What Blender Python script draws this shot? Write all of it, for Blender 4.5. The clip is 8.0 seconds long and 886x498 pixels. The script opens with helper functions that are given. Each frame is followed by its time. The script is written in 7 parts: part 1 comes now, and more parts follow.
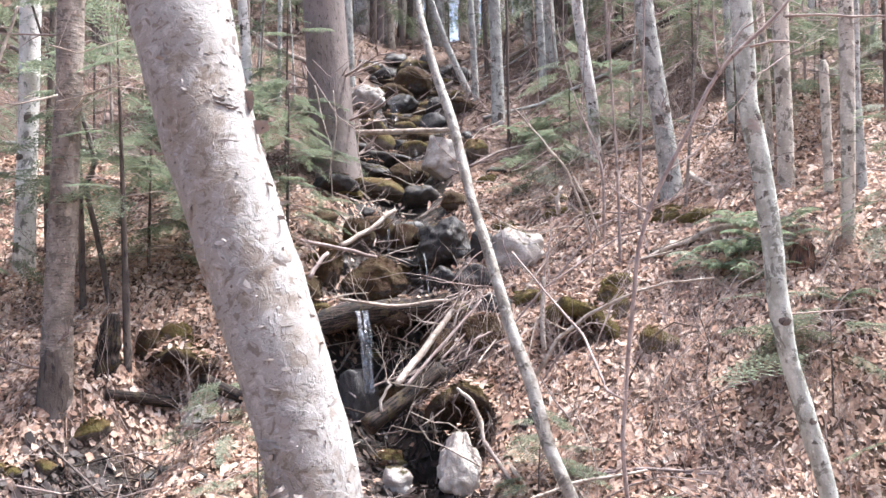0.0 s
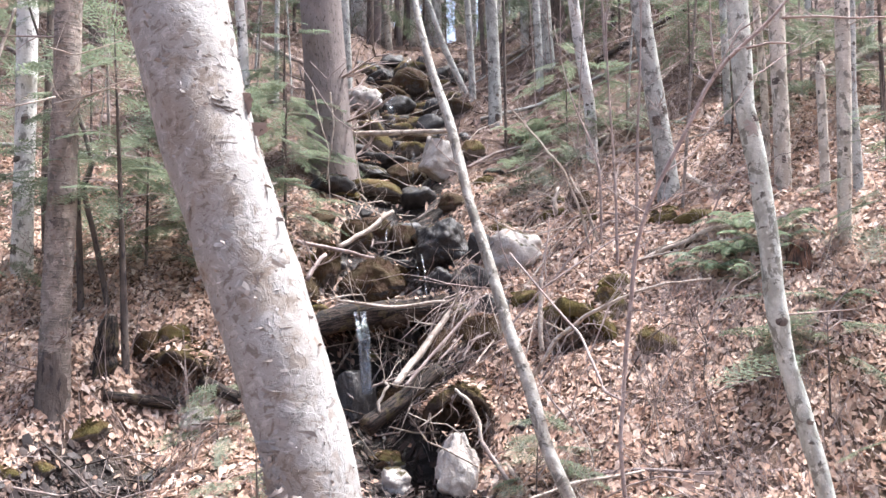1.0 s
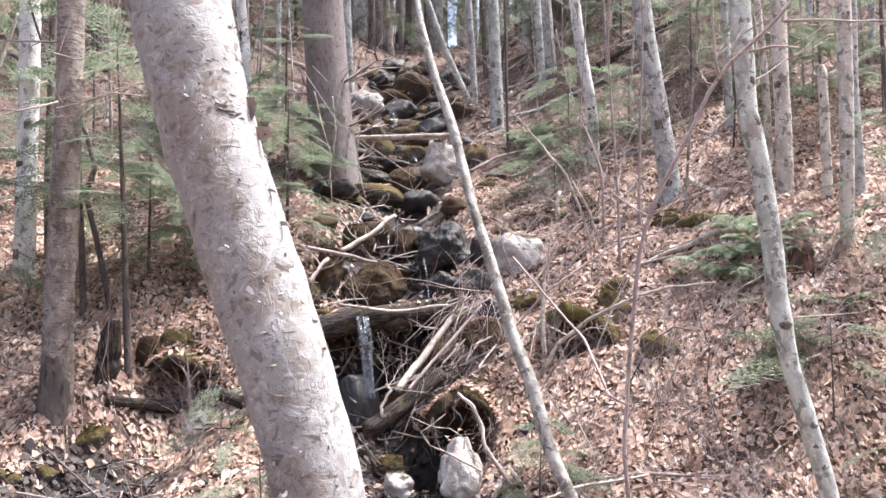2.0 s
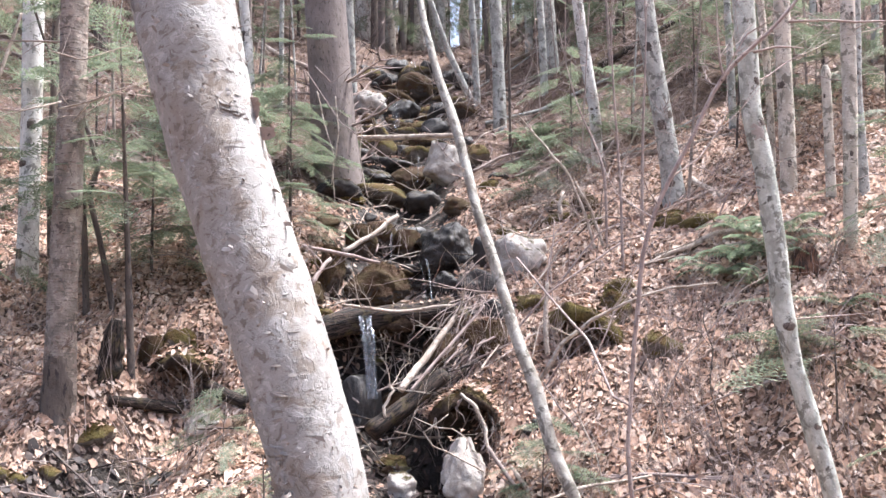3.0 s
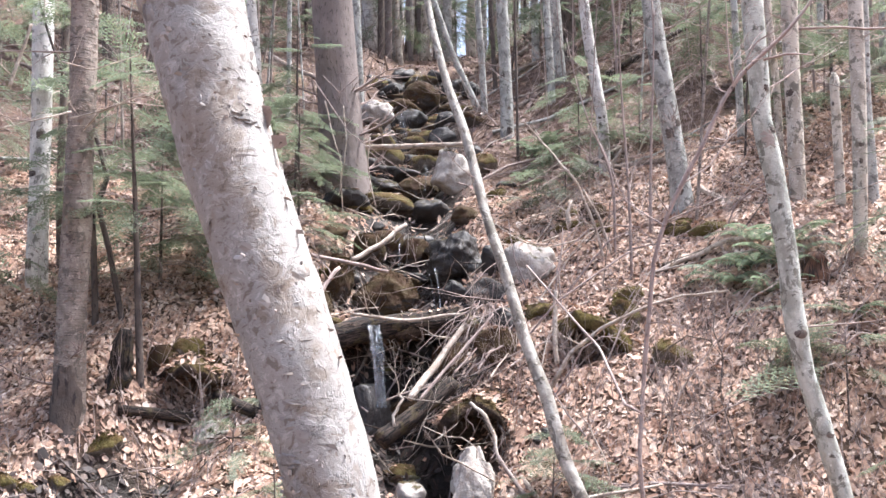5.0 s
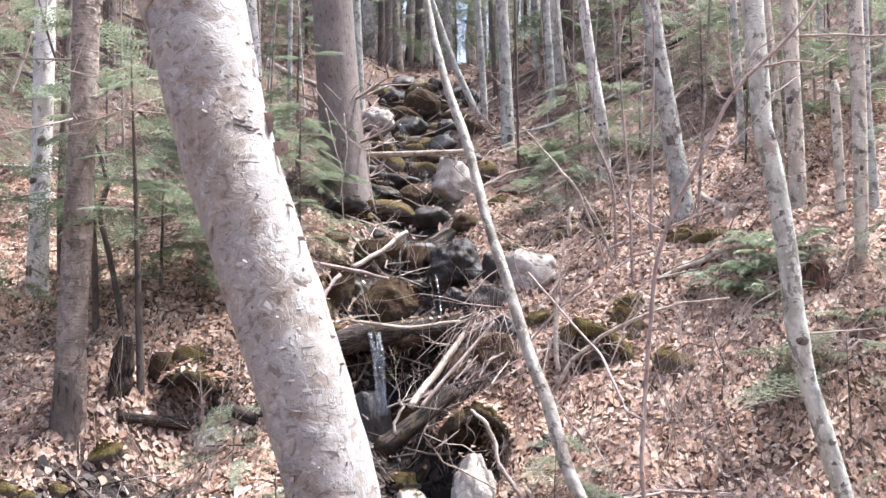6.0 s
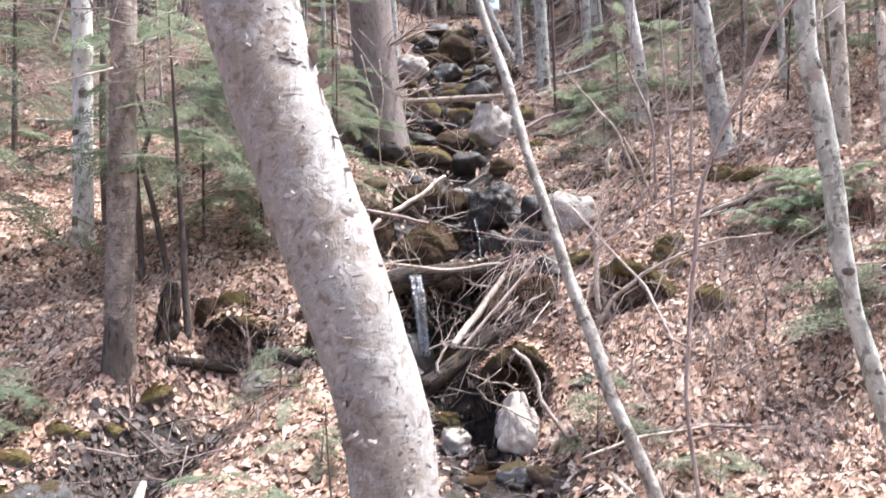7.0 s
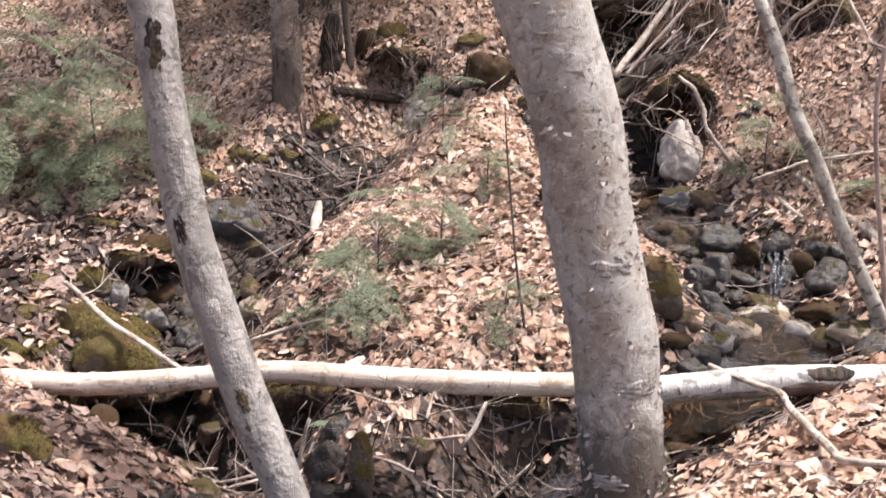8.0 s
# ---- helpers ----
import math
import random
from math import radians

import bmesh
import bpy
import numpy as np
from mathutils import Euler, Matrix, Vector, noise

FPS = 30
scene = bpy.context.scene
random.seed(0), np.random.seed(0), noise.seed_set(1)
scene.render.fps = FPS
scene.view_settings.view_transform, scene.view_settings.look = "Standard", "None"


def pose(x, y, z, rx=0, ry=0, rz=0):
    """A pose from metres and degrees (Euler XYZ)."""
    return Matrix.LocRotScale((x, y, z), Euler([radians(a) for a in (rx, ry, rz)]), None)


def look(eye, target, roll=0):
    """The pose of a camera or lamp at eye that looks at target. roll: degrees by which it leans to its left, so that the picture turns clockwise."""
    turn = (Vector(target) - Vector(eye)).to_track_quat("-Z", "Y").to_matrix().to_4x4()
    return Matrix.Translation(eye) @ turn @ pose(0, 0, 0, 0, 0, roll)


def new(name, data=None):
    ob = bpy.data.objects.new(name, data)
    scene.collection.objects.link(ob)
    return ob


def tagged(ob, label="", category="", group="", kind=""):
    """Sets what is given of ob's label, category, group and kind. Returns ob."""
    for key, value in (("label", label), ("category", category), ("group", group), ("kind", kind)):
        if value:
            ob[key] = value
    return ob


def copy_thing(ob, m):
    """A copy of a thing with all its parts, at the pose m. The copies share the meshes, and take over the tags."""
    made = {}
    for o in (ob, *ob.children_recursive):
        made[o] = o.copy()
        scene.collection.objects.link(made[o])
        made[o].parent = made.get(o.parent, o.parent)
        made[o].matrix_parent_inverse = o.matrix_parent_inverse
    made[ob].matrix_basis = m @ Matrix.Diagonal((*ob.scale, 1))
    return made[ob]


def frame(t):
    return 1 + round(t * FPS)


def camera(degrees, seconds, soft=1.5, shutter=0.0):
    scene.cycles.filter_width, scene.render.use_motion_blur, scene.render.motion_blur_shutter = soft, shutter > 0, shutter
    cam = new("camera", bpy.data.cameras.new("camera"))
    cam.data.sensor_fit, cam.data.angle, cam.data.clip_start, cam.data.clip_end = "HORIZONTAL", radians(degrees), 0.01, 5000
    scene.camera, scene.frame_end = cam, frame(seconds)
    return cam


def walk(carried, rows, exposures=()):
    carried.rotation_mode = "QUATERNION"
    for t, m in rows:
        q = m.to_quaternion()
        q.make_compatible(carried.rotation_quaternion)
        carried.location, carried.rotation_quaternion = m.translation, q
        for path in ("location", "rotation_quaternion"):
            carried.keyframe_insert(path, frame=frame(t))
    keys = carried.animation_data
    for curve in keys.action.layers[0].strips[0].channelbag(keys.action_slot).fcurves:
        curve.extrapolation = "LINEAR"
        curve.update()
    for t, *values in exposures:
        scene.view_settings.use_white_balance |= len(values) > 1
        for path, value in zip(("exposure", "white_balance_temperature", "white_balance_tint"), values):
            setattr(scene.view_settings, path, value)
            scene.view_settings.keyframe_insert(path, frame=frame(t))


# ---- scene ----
cam = camera(50.5, 8.0, shutter=0.12)
PATH = [
    (0, (0.237, 0.49, 1.393), (0.152, 2.482, 1.549), -0.1),
    (0.5, (0.237, 0.482, 1.392), (0.151, 2.474, 1.549), -0.0),
    (1, (0.234, 0.481, 1.394), (0.155, 2.473, 1.552), -0.2),
    (1.5, (0.229, 0.481, 1.392), (0.149, 2.472, 1.559), -0.3),
    (3, (0.218, 0.484, 1.395), (0.132, 2.475, 1.562), -0.2),
    (3.5, (0.214, 0.478, 1.394), (0.125, 2.469, 1.564), -0.3),
    (4, (0.213, 0.481, 1.392), (0.117, 2.471, 1.566), -0.3),
    (4.5, (0.206, 0.485, 1.39), (0.107, 2.474, 1.569), -0.3),
    (6, (0.192, 0.488, 1.387), (0.093, 2.476, 1.59), -0.3),
    (6.5, (0.194, 0.486, 1.376), (0.088, 2.473, 1.581), -0.2),
    (6.77, (0.19, 0.485, 1.37), (0.08, 2.472, 1.575), -0.3),
    (7, (0.156, 0.469, 1.303), (-0.019, 2.458, 1.407), -1.1),
    (7.2, (0.104, 0.455, 1.257), (-0.126, 2.442, 1.247), -1.4),
    (7.5, (0.054, 0.419, 1.215), (-0.294, 2.381, 1.045), -1.2),
    (7.7, (0.03, 0.387, 1.188), (-0.363, 2.332, 0.935), -1.3),
    (8, (-0.03, 0.36, 1.116), (-0.485, 2.265, 0.713), -1.5),
]
walk(cam, [(t, look(eye, target, roll)) for t, eye, target, roll in PATH], [(0, 1.57, 5800, 10), (3.5, 1.53, 5800, 10), (5, 1.54, 5800, 10), (6.5, 1.60, 5800, 10), (7, 1.58, 5800, 10), (7.5, 1.23, 6200, 11), (8, 1.0, 6350, 12)])

# ---- light ----
SUN_WAY = Vector((0.36, 0.19, 1.0)).normalized()
world = bpy.data.worlds.new("world")
scene.world = world
world.use_nodes = True
sky = world.node_tree.nodes.new("ShaderNodeTexSky")
sky.sky_type, sky.sun_disc = "NISHITA", False
sky.sun_elevation, sky.sun_rotation = math.asin(SUN_WAY.z), math.atan2(SUN_WAY.x, SUN_WAY.y)
sky.air_density, sky.dust_density, sky.ozone_density = 1.0, 8.0, 1.0
world.node_tree.nodes["Background"].inputs[1].default_value = 0.15
world.node_tree.links.new(sky.outputs[0], world.node_tree.nodes["Background"].inputs[0])
sun = new("sun", bpy.data.lights.new("sun", "SUN"))
sun.data.energy, sun.data.angle, sun.data.color = 4.2, radians(3), (1.0, 0.96, 0.91)
sun.matrix_world = look(SUN_WAY * 50, (0, 0, 0))


# ---- node materials ----
class Nodes:
    """A small builder for node materials."""

    def __init__(self, name):
        self.m = bpy.data.materials.new(name)
        self.m.use_nodes = True
        self.t = self.m.node_tree
        self.p = self.t.nodes["Principled BSDF"]

    def put(self, kind):
        return self.t.nodes.new(kind)

    def feed(self, value, socket):
        if isinstance(value, bpy.types.NodeSocket):
            self.t.links.new(value, socket)
        elif isinstance(value, tuple) and len(value) == 3 and socket.type == "RGBA":
            socket.default_value = (*value, 1)
        else:
            socket.default_value = value

    def coords(self, kind="Object", scale=(1, 1, 1)):
        mp = self.put("ShaderNodeMapping")
        self.feed(self.put("ShaderNodeTexCoord").outputs[kind], mp.inputs["Vector"])
        mp.inputs["Scale"].default_value = scale
        return mp.outputs[0]

    def noise(self, vec, scale=5.0, detail=4.0, rough=0.55, warp=0.0):
        n = self.put("ShaderNodeTexNoise")
        self.feed(vec, n.inputs["Vector"])
        n.inputs["Scale"].default_value, n.inputs["Detail"].default_value = scale, detail
        n.inputs["Roughness"].default_value, n.inputs["Distortion"].default_value = rough, warp
        return n.outputs["Fac"]

    def voronoi(self, vec, scale=5.0, feature="F1"):
        n = self.put("ShaderNodeTexVoronoi")
        n.feature = feature
        self.feed(vec, n.inputs["Vector"])
        n.inputs["Scale"].default_value = scale
        return n.outputs["Distance"]

    def ramp(self, fac, stops):
        n = self.put("ShaderNodeValToRGB")
        self.feed(fac, n.inputs[0])
        e = n.color_ramp.elements
        while len(e) < len(stops):
            e.new(0.5)
        for el, (at, c) in zip(e, stops):
            el.position = at
            el.color = (c, c, c, 1) if isinstance(c, (int, float)) else (*c, 1)
        return n.outputs[0]

    def mix(self, fac, a, b, blend="MIX"):
        n = self.put("ShaderNodeMix")
        n.data_type, n.blend_type = "RGBA", blend
        self.feed(fac, n.inputs[0])
        self.feed(a, n.inputs[6])
        self.feed(b, n.inputs[7])
        return n.outputs[2]

    def calc(self, op, a, b=0.0):
        n = self.put("ShaderNodeMath")
        n.operation = op
        self.feed(a, n.inputs[0])
        self.feed(b, n.inputs[1])
        return n.outputs[0]

    def upness(self):
        s = self.put("ShaderNodeSeparateXYZ")
        self.feed(self.put("ShaderNodeNewGeometry").outputs["Normal"], s.inputs[0])
        return s.outputs[2]

    def done(self, colour, rough=0.85, height=None, strength=0.5, dist=0.01, spec=0.3):
        self.feed(colour, self.p.inputs["Base Color"])
        self.feed(rough, self.p.inputs["Roughness"])
        self.p.inputs["Specular IOR Level"].default_value = spec
        if height is not None:
            b = self.put("ShaderNodeBump")
            b.inputs["Strength"].default_value, b.inputs["Distance"].default_value = strength, dist
            self.feed(height, b.inputs["Height"])
            self.feed(b.outputs[0], self.p.inputs["Normal"])
        return self.m


def bark(name, light, mid, dark, band=(9, 55), patch=(5, 3), dash=0.62, blotch=None, relief=0.5):
    """Bark on trunk coordinates in metres: patches, fine marks stretched by band, and blotches."""
    n = Nodes(name)
    broad = n.noise(n.coords("UV", (patch[0], patch[1], 1)), 1.0, 5, 0.6, 0.4)
    marks = n.noise(n.coords("UV", (band[0], band[1], 1)), 1.0, 4, 0.65, 0.3)
    fine = n.noise(n.coords("UV", (60, 60, 1)), 1.0, 3)
    c = n.mix(n.ramp(broad, [(0.42, 0.0), (0.57, 1.0)]), mid, light)
    c = n.mix(n.calc("MULTIPLY", n.ramp(fine, [(0.35, 1.0), (0.6, 0.0)]), 0.35), c, mid)
    c = n.mix(n.ramp(marks, [(dash, 0.0), (dash + 0.06, 1.0)]), c, dark)
    if blotch:
        b = n.noise(n.coords("UV", (13, 9, 1)), 1.0, 6, 0.7, 0.6)
        c = n.mix(n.ramp(b, [(0.545, 0.0), (0.575, 0.85)]), c, blotch)
        s = n.noise(n.coords("UV", (26, 20, 1)), 1.0, 4, 0.6)
        c = n.mix(n.ramp(s, [(0.60, 0.0), (0.66, 0.7)]), c, tuple(min(0.75, a * 1.35) for a in light))
    h = n.calc("ADD", marks, n.calc("MULTIPLY", fine, 0.5))
    return n.done(c, 0.8, h, relief, 0.012)



def birch_bark():
    """Papery bark: broad tan and pale sheets with torn bright rims and painted shadow lines beside them, brown inner
    layers, dashes, specks, grey scuffs and a black foot.
    """
    n = Nodes("birch_bark")
    region = n.noise(n.coords("UV", (3.0, 2.4, 1)), 1.0, 5, 0.6, 0.5)
    sheet = n.noise(n.coords("UV", (7, 6, 1)), 1.0, 6, 0.62, 0.5)
    small = n.noise(n.coords("UV", (22, 22, 1)), 1.0, 5, 0.66, 0.6)
    dashes = n.noise(n.coords("UV", (20, 130, 1)), 1.0, 2, 0.5)
    speck = n.noise(n.coords("UV", (95, 120, 1)), 1.0, 3, 0.7)
    scuff = n.noise(n.coords("UV", (4.5, 4.5, 1)), 1.7, 7, 0.75, 0.5)
    u = n.put("ShaderNodeSeparateXYZ")
    n.feed(n.coords("UV"), u.inputs[0])
    # outer sheets have come off one flank, down to the tan layer
    stripped = n.ramp(n.calc("ABSOLUTE", n.calc("SUBTRACT", u.outputs[0], 4.49)), [(0.04, 0.075), (0.15, 0.0)])
    layer = n.calc("SUBTRACT", n.calc("ADD", n.calc("MULTIPLY", region, 0.8), n.calc("MULTIPLY", sheet, 0.26)), stripped)
    whole = n.ramp(layer, [(0.43, 0.0), (0.455, 0.55), (0.55, 1.0)])
    c = n.mix(whole, n.mix(small, (0.212, 0.178, 0.146), (0.272, 0.234, 0.20)), (0.305, 0.292, 0.276))
    c = n.mix(n.calc("MULTIPLY", n.ramp(sheet, [(0.50, 0.0), (0.515, 0.5), (0.7, 0.75)]), n.ramp(whole, [(0.0, 0.35), (1.0, 1.0)])), c, n.mix(n.ramp(small, [(0.35, 0.0), (0.65, 1.0)]), (0.21, 0.182, 0.16), (0.315, 0.294, 0.274)))
    c = n.mix(n.ramp(sheet, [(0.36, 0.6), (0.42, 0.0)]), c, n.mix(small, (0.13, 0.095, 0.073), (0.20, 0.15, 0.115)))
    rim = n.calc("ABSOLUTE", n.calc("SUBTRACT", sheet, 0.515))
    c = n.mix(n.calc("MULTIPLY", n.ramp(rim, [(0.002, 0.6), (0.007, 0.0)]), n.ramp(small, [(0.48, 0.0), (0.54, 1.0)])), c, (0.40, 0.375, 0.35))
    # a dark line next to each rim paints the shadow of the lifted sheet
    rim_shadow = n.calc("ABSOLUTE", n.calc("SUBTRACT", sheet, 0.494))
    c = n.mix(n.calc("MULTIPLY", n.ramp(rim_shadow, [(0.003, 0.5), (0.008, 0.0)]), n.ramp(small, [(0.46, 0.0), (0.54, 1.0)])), c, (0.095, 0.072, 0.058))
    curl = n.calc("MULTIPLY", n.ramp(small, [(0.565, 0.0), (0.58, 0.8), (0.70, 0.95)]), n.ramp(whole, [(0.0, 0.55), (1.0, 0.95)]))
    c = n.mix(curl, c, (0.39, 0.36, 0.338))
    c = n.mix(n.ramp(small, [(0.39, 0.65), (0.425, 0.0)]), c, (0.125, 0.093, 0.074))
    c = n.mix(n.ramp(dashes, [(0.66, 0.0), (0.70, 0.6)]), c, (0.12, 0.09, 0.072))
    c = n.mix(n.calc("MULTIPLY", n.ramp(scuff, [(0.57, 0.0), (0.66, 1.0)]), n.ramp(speck, [(0.42, 0.85), (0.56, 0.1)])), c, (0.10, 0.092, 0.085))
    c = n.mix(n.ramp(speck, [(0.27, 0.55), (0.40, 0.0)]), c, (0.13, 0.10, 0.082))
    c = n.mix(n.ramp(speck, [(0.66, 0.0), (0.75, 0.6)]), c, (0.40, 0.38, 0.365))
    z = n.put("ShaderNodeSeparateXYZ")
    n.feed(n.coords("Object"), z.inputs[0])
    foot = n.ramp(n.calc("ADD", z.outputs[2], n.calc("MULTIPLY", scuff, 0.7)), [(0.76, 1.0), (0.90, 0.0)])
    c = n.mix(n.calc("MULTIPLY", foot, 0.85), c, (0.06, 0.047, 0.038))
    step = n.ramp(sheet, [(0.40, 0.0), (0.44, 0.4), (0.495, 0.45), (0.515, 0.95), (0.56, 0.85)])
    h = n.calc("ADD", n.calc("MULTIPLY", step, 0.7), n.calc("ADD", n.calc("MULTIPLY", small, 0.9), n.calc("MULTIPLY", speck, 0.18)))
    return n.done(c, 0.75, h, 0.6, 0.008)


BIRCH = birch_bark()
PALE = bark("pale_birch_bark", (0.68, 0.65, 0.61), (0.46, 0.43, 0.395), (0.09, 0.08, 0.07), (12, 40), (8, 4), 0.63, (0.15, 0.14, 0.125), 0.6)
TAN = bark("tan_bark", (0.60, 0.535, 0.455), (0.39, 0.34, 0.28), (0.09, 0.075, 0.06), (14, 40), (8, 4), 0.62, (0.16, 0.14, 0.11), 0.6)
YELLOW = bark("yellow_birch_bark", (0.32, 0.265, 0.225), (0.185, 0.15, 0.125), (0.075, 0.058, 0.048), (9, 60), (8, 4), 0.58, (0.125, 0.103, 0.086), 1.0)
GREY = bark("grey_bark", (0.47, 0.46, 0.42), (0.285, 0.275, 0.25), (0.09, 0.083, 0.073), (20, 26), (9, 5), 0.61, (0.13, 0.125, 0.11), 0.7)
LICHEN = bark("lichen_mottled_bark", (0.49, 0.495, 0.445), (0.30, 0.30, 0.26), (0.10, 0.09, 0.075), (16, 18), (14, 7), 0.60, (0.15, 0.145, 0.12), 0.7)
SAPLING = bark("mottled_sapling_bark", (0.40, 0.375, 0.33), (0.215, 0.19, 0.16), (0.08, 0.068, 0.055), (16, 18), (16, 8), 0.59, (0.115, 0.10, 0.082), 0.7)
HEMLOCK = bark("hemlock_bark", (0.235, 0.193, 0.175), (0.178, 0.145, 0.132), (0.092, 0.074, 0.066), (40, 12), (9, 4), 0.57, None, 0.7)
DARK = bark("dark_bark", (0.14, 0.11, 0.09), (0.09, 0.07, 0.06), (0.04, 0.03, 0.03), (40, 9), (8, 4), 0.55, None, 0.8)
SMOOTH = bark("weathered_grey_bark", (0.275, 0.255, 0.24), (0.185, 0.169, 0.157), (0.065, 0.057, 0.052), (26, 12), (13, 7), 0.62, (0.12, 0.107, 0.098), 1.0)
TWIG = bark("twig_bark", (0.36, 0.29, 0.26), (0.24, 0.18, 0.16), (0.11, 0.08, 0.07), (40, 40), (20, 6), 0.6, None, 0.3)
BARE_WOOD = bark("bare_wood", (0.66, 0.57, 0.48), (0.50, 0.40, 0.32), (0.22, 0.15, 0.105), (45, 4), (9, 2.5), 0.66, (0.36, 0.27, 0.20), 0.5)
PALE_WOOD = bark("weathered_wood", (0.50, 0.43, 0.365), (0.33, 0.265, 0.215), (0.13, 0.095, 0.075), (60, 8), (14, 7), 0.60, (0.19, 0.145, 0.115), 0.7)
ROT = bark("rotten_wood", (0.075, 0.05, 0.037), (0.036, 0.025, 0.019), (0.010, 0.007, 0.006), (60, 7), (14, 8), 0.47, (0.065, 0.048, 0.022), 1.0)
RED_ROT = bark("crumbling_red_wood", (0.15, 0.072, 0.042), (0.085, 0.044, 0.028), (0.03, 0.018, 0.013), (50, 6), (12, 5), 0.50, None, 1.0)


def stone(name, light, dark, moss=0.0, green=(0.075, 0.065, 0.022), wet=0.0):
    """Stone with speckle and stains, mossy on its upper side, wet and glossy by degree."""
    n = Nodes(name)
    v = n.coords("Object")
    broad = n.noise(v, 6, 6, 0.6, 0.5)
    speck = n.noise(v, 70, 3, 0.6)
    c = n.mix(n.ramp(broad, [(0.35, 0.0), (0.65, 1.0)]), dark, light)
    c = n.mix(n.ramp(speck, [(0.42, 0.5), (0.6, 0.0)]), c, dark)
    h = n.calc("ADD", broad, n.calc("MULTIPLY", speck, 0.25))
    rough = 0.88 - 0.33 * wet
    if moss:
        where = n.calc("ADD", n.calc("MULTIPLY", n.upness(), 0.45), n.noise(v, 7, 5, 0.65, 0.3))
        fac = n.ramp(where, [(1.02 - moss, 0.0), (1.12 - moss, 1.0)])
        fuzz = n.noise(v, 95, 4, 0.75)
        tuft = n.mix(n.ramp(n.noise(v, 9, 4, 0.6), [(0.38, 0.0), (0.62, 1.0)]), (green[0] * 0.9, green[1] * 0.62, green[2] * 0.8), green)
        c = n.mix(fac, c, n.mix(n.ramp(fuzz, [(0.3, 0.35), (0.7, 0.0)]), tuft, tuple(a * 0.4 for a in green)))
        h = n.calc("ADD", h, n.calc("MULTIPLY", n.calc("MULTIPLY", fuzz, fac), 0.9))
        if wet:
            rough = n.ramp(n.calc("ADD", fac, n.calc("MULTIPLY", broad, 0.5)), [(0.15, 0.45), (0.4, 0.65), (1.0, 0.9)])
    return n.done(c, rough, n.calc("ADD", h, n.calc("MULTIPLY", n.noise(v, 22, 5, 0.7, 0.4), 0.6)), 0.8, 0.03, 0.25 + 0.2 * wet)


STONES = {
    "granite": stone("pale_granite", (0.56, 0.52, 0.48), (0.32, 0.275, 0.24), 0.2),
    "grey": stone("grey_stone", (0.34, 0.32, 0.31), (0.18, 0.16, 0.15), 0.30),
    "tan": stone("tan_stone", (0.50, 0.41, 0.33), (0.28, 0.21, 0.16), 0.25),
    "brown": stone("brown_stone", (0.22, 0.15, 0.11), (0.10, 0.07, 0.05), 0.3),
    "wet": stone("wet_stone", (0.055, 0.044, 0.038), (0.012, 0.009, 0.008), 0.14, (0.06, 0.05, 0.015), 0.9),
    "wetgrey": stone("wet_grey_stone", (0.13, 0.118, 0.113), (0.045, 0.04, 0.038), 0.2, (0.06, 0.05, 0.015), 0.6),
    "brownmoss": stone("moss_brown_stone", (0.12, 0.09, 0.07), (0.035, 0.026, 0.02), 0.70, (0.066, 0.042, 0.014), 0.5),
    "moss": stone("mossy_stone", (0.20, 0.165, 0.13), (0.07, 0.053, 0.042), 0.52, (0.12, 0.096, 0.03)),
}


def ground_material():
    n = Nodes("forest_floor")
    v = n.coords("Object")
    broad, mid, fine = n.noise(v, 0.9, 5), n.noise(v, 9, 5, 0.65, 0.5), n.noise(v, 45, 4, 0.7)
    c = n.mix(n.ramp(mid, [(0.38, 0.0), (0.62, 1.0)]), (0.10, 0.063, 0.046), (0.235, 0.155, 0.115))
    c = n.mix(n.ramp(fine, [(0.40, 0.7), (0.62, 0.0)]), c, (0.08, 0.054, 0.04))
    c = n.mix(n.ramp(broad, [(0.58, 0.0), (0.7, 0.5)]), c, (0.10, 0.085, 0.03))
    wet = n.put("ShaderNodeAttribute")
    wet.attribute_name = "wet"
    w = n.ramp(n.calc("ADD", wet.outputs["Fac"], n.calc("MULTIPLY", mid, 0.3)), [(0.45, 0.0), (0.75, 1.0)])
    c = n.mix(w, c, n.mix(fine, (0.010, 0.008, 0.007), (0.038, 0.028, 0.022)))
    return n.done(c, n.ramp(w, [(0.0, 0.95), (1.0, 0.4)]), n.calc("ADD", mid, n.calc("MULTIPLY", fine, 0.6)), 0.8, 0.04, 0.2)


def leaf_material(name, tones, gloss=0.55, through_light=0.0, damp=0.0):
    n = Nodes(name)
    pick = n.put("ShaderNodeNewGeometry").outputs["Random Per Island"]
    v = n.coords("Object")
    c = n.ramp(pick, [(i / (len(tones) - 1), t) for i, t in enumerate(tones)])
    stain = n.noise(v, 35, 3, 0.6)
    c = n.mix(n.ramp(stain, [(0.35, 0.55), (0.55, 0.0)]), c, tuple(a * 0.5 for a in tones[0]))
    if damp:
        patch = n.noise(v, 1.6, 6, 0.68, 0.4)
        c = n.mix(n.ramp(patch, [(0.50, 0.0), (0.60, damp)]), c, n.mix(0.8, c, (0.42, 0.32, 0.28), "MULTIPLY"))
    n.done(c, gloss, stain, 0.3, 0.004, 0.25)
    if through_light:
        tr = n.put("ShaderNodeBsdfTranslucent")
        n.feed(c, tr.inputs[0])
        mx = n.put("ShaderNodeMixShader")
        mx.inputs[0].default_value = through_light
        n.t.links.new(n.p.outputs[0], mx.inputs[1])
        n.t.links.new(tr.outputs[0], mx.inputs[2])
        n.t.links.new(mx.outputs[0], n.t.nodes["Material Output"].inputs[0])
    return n.m


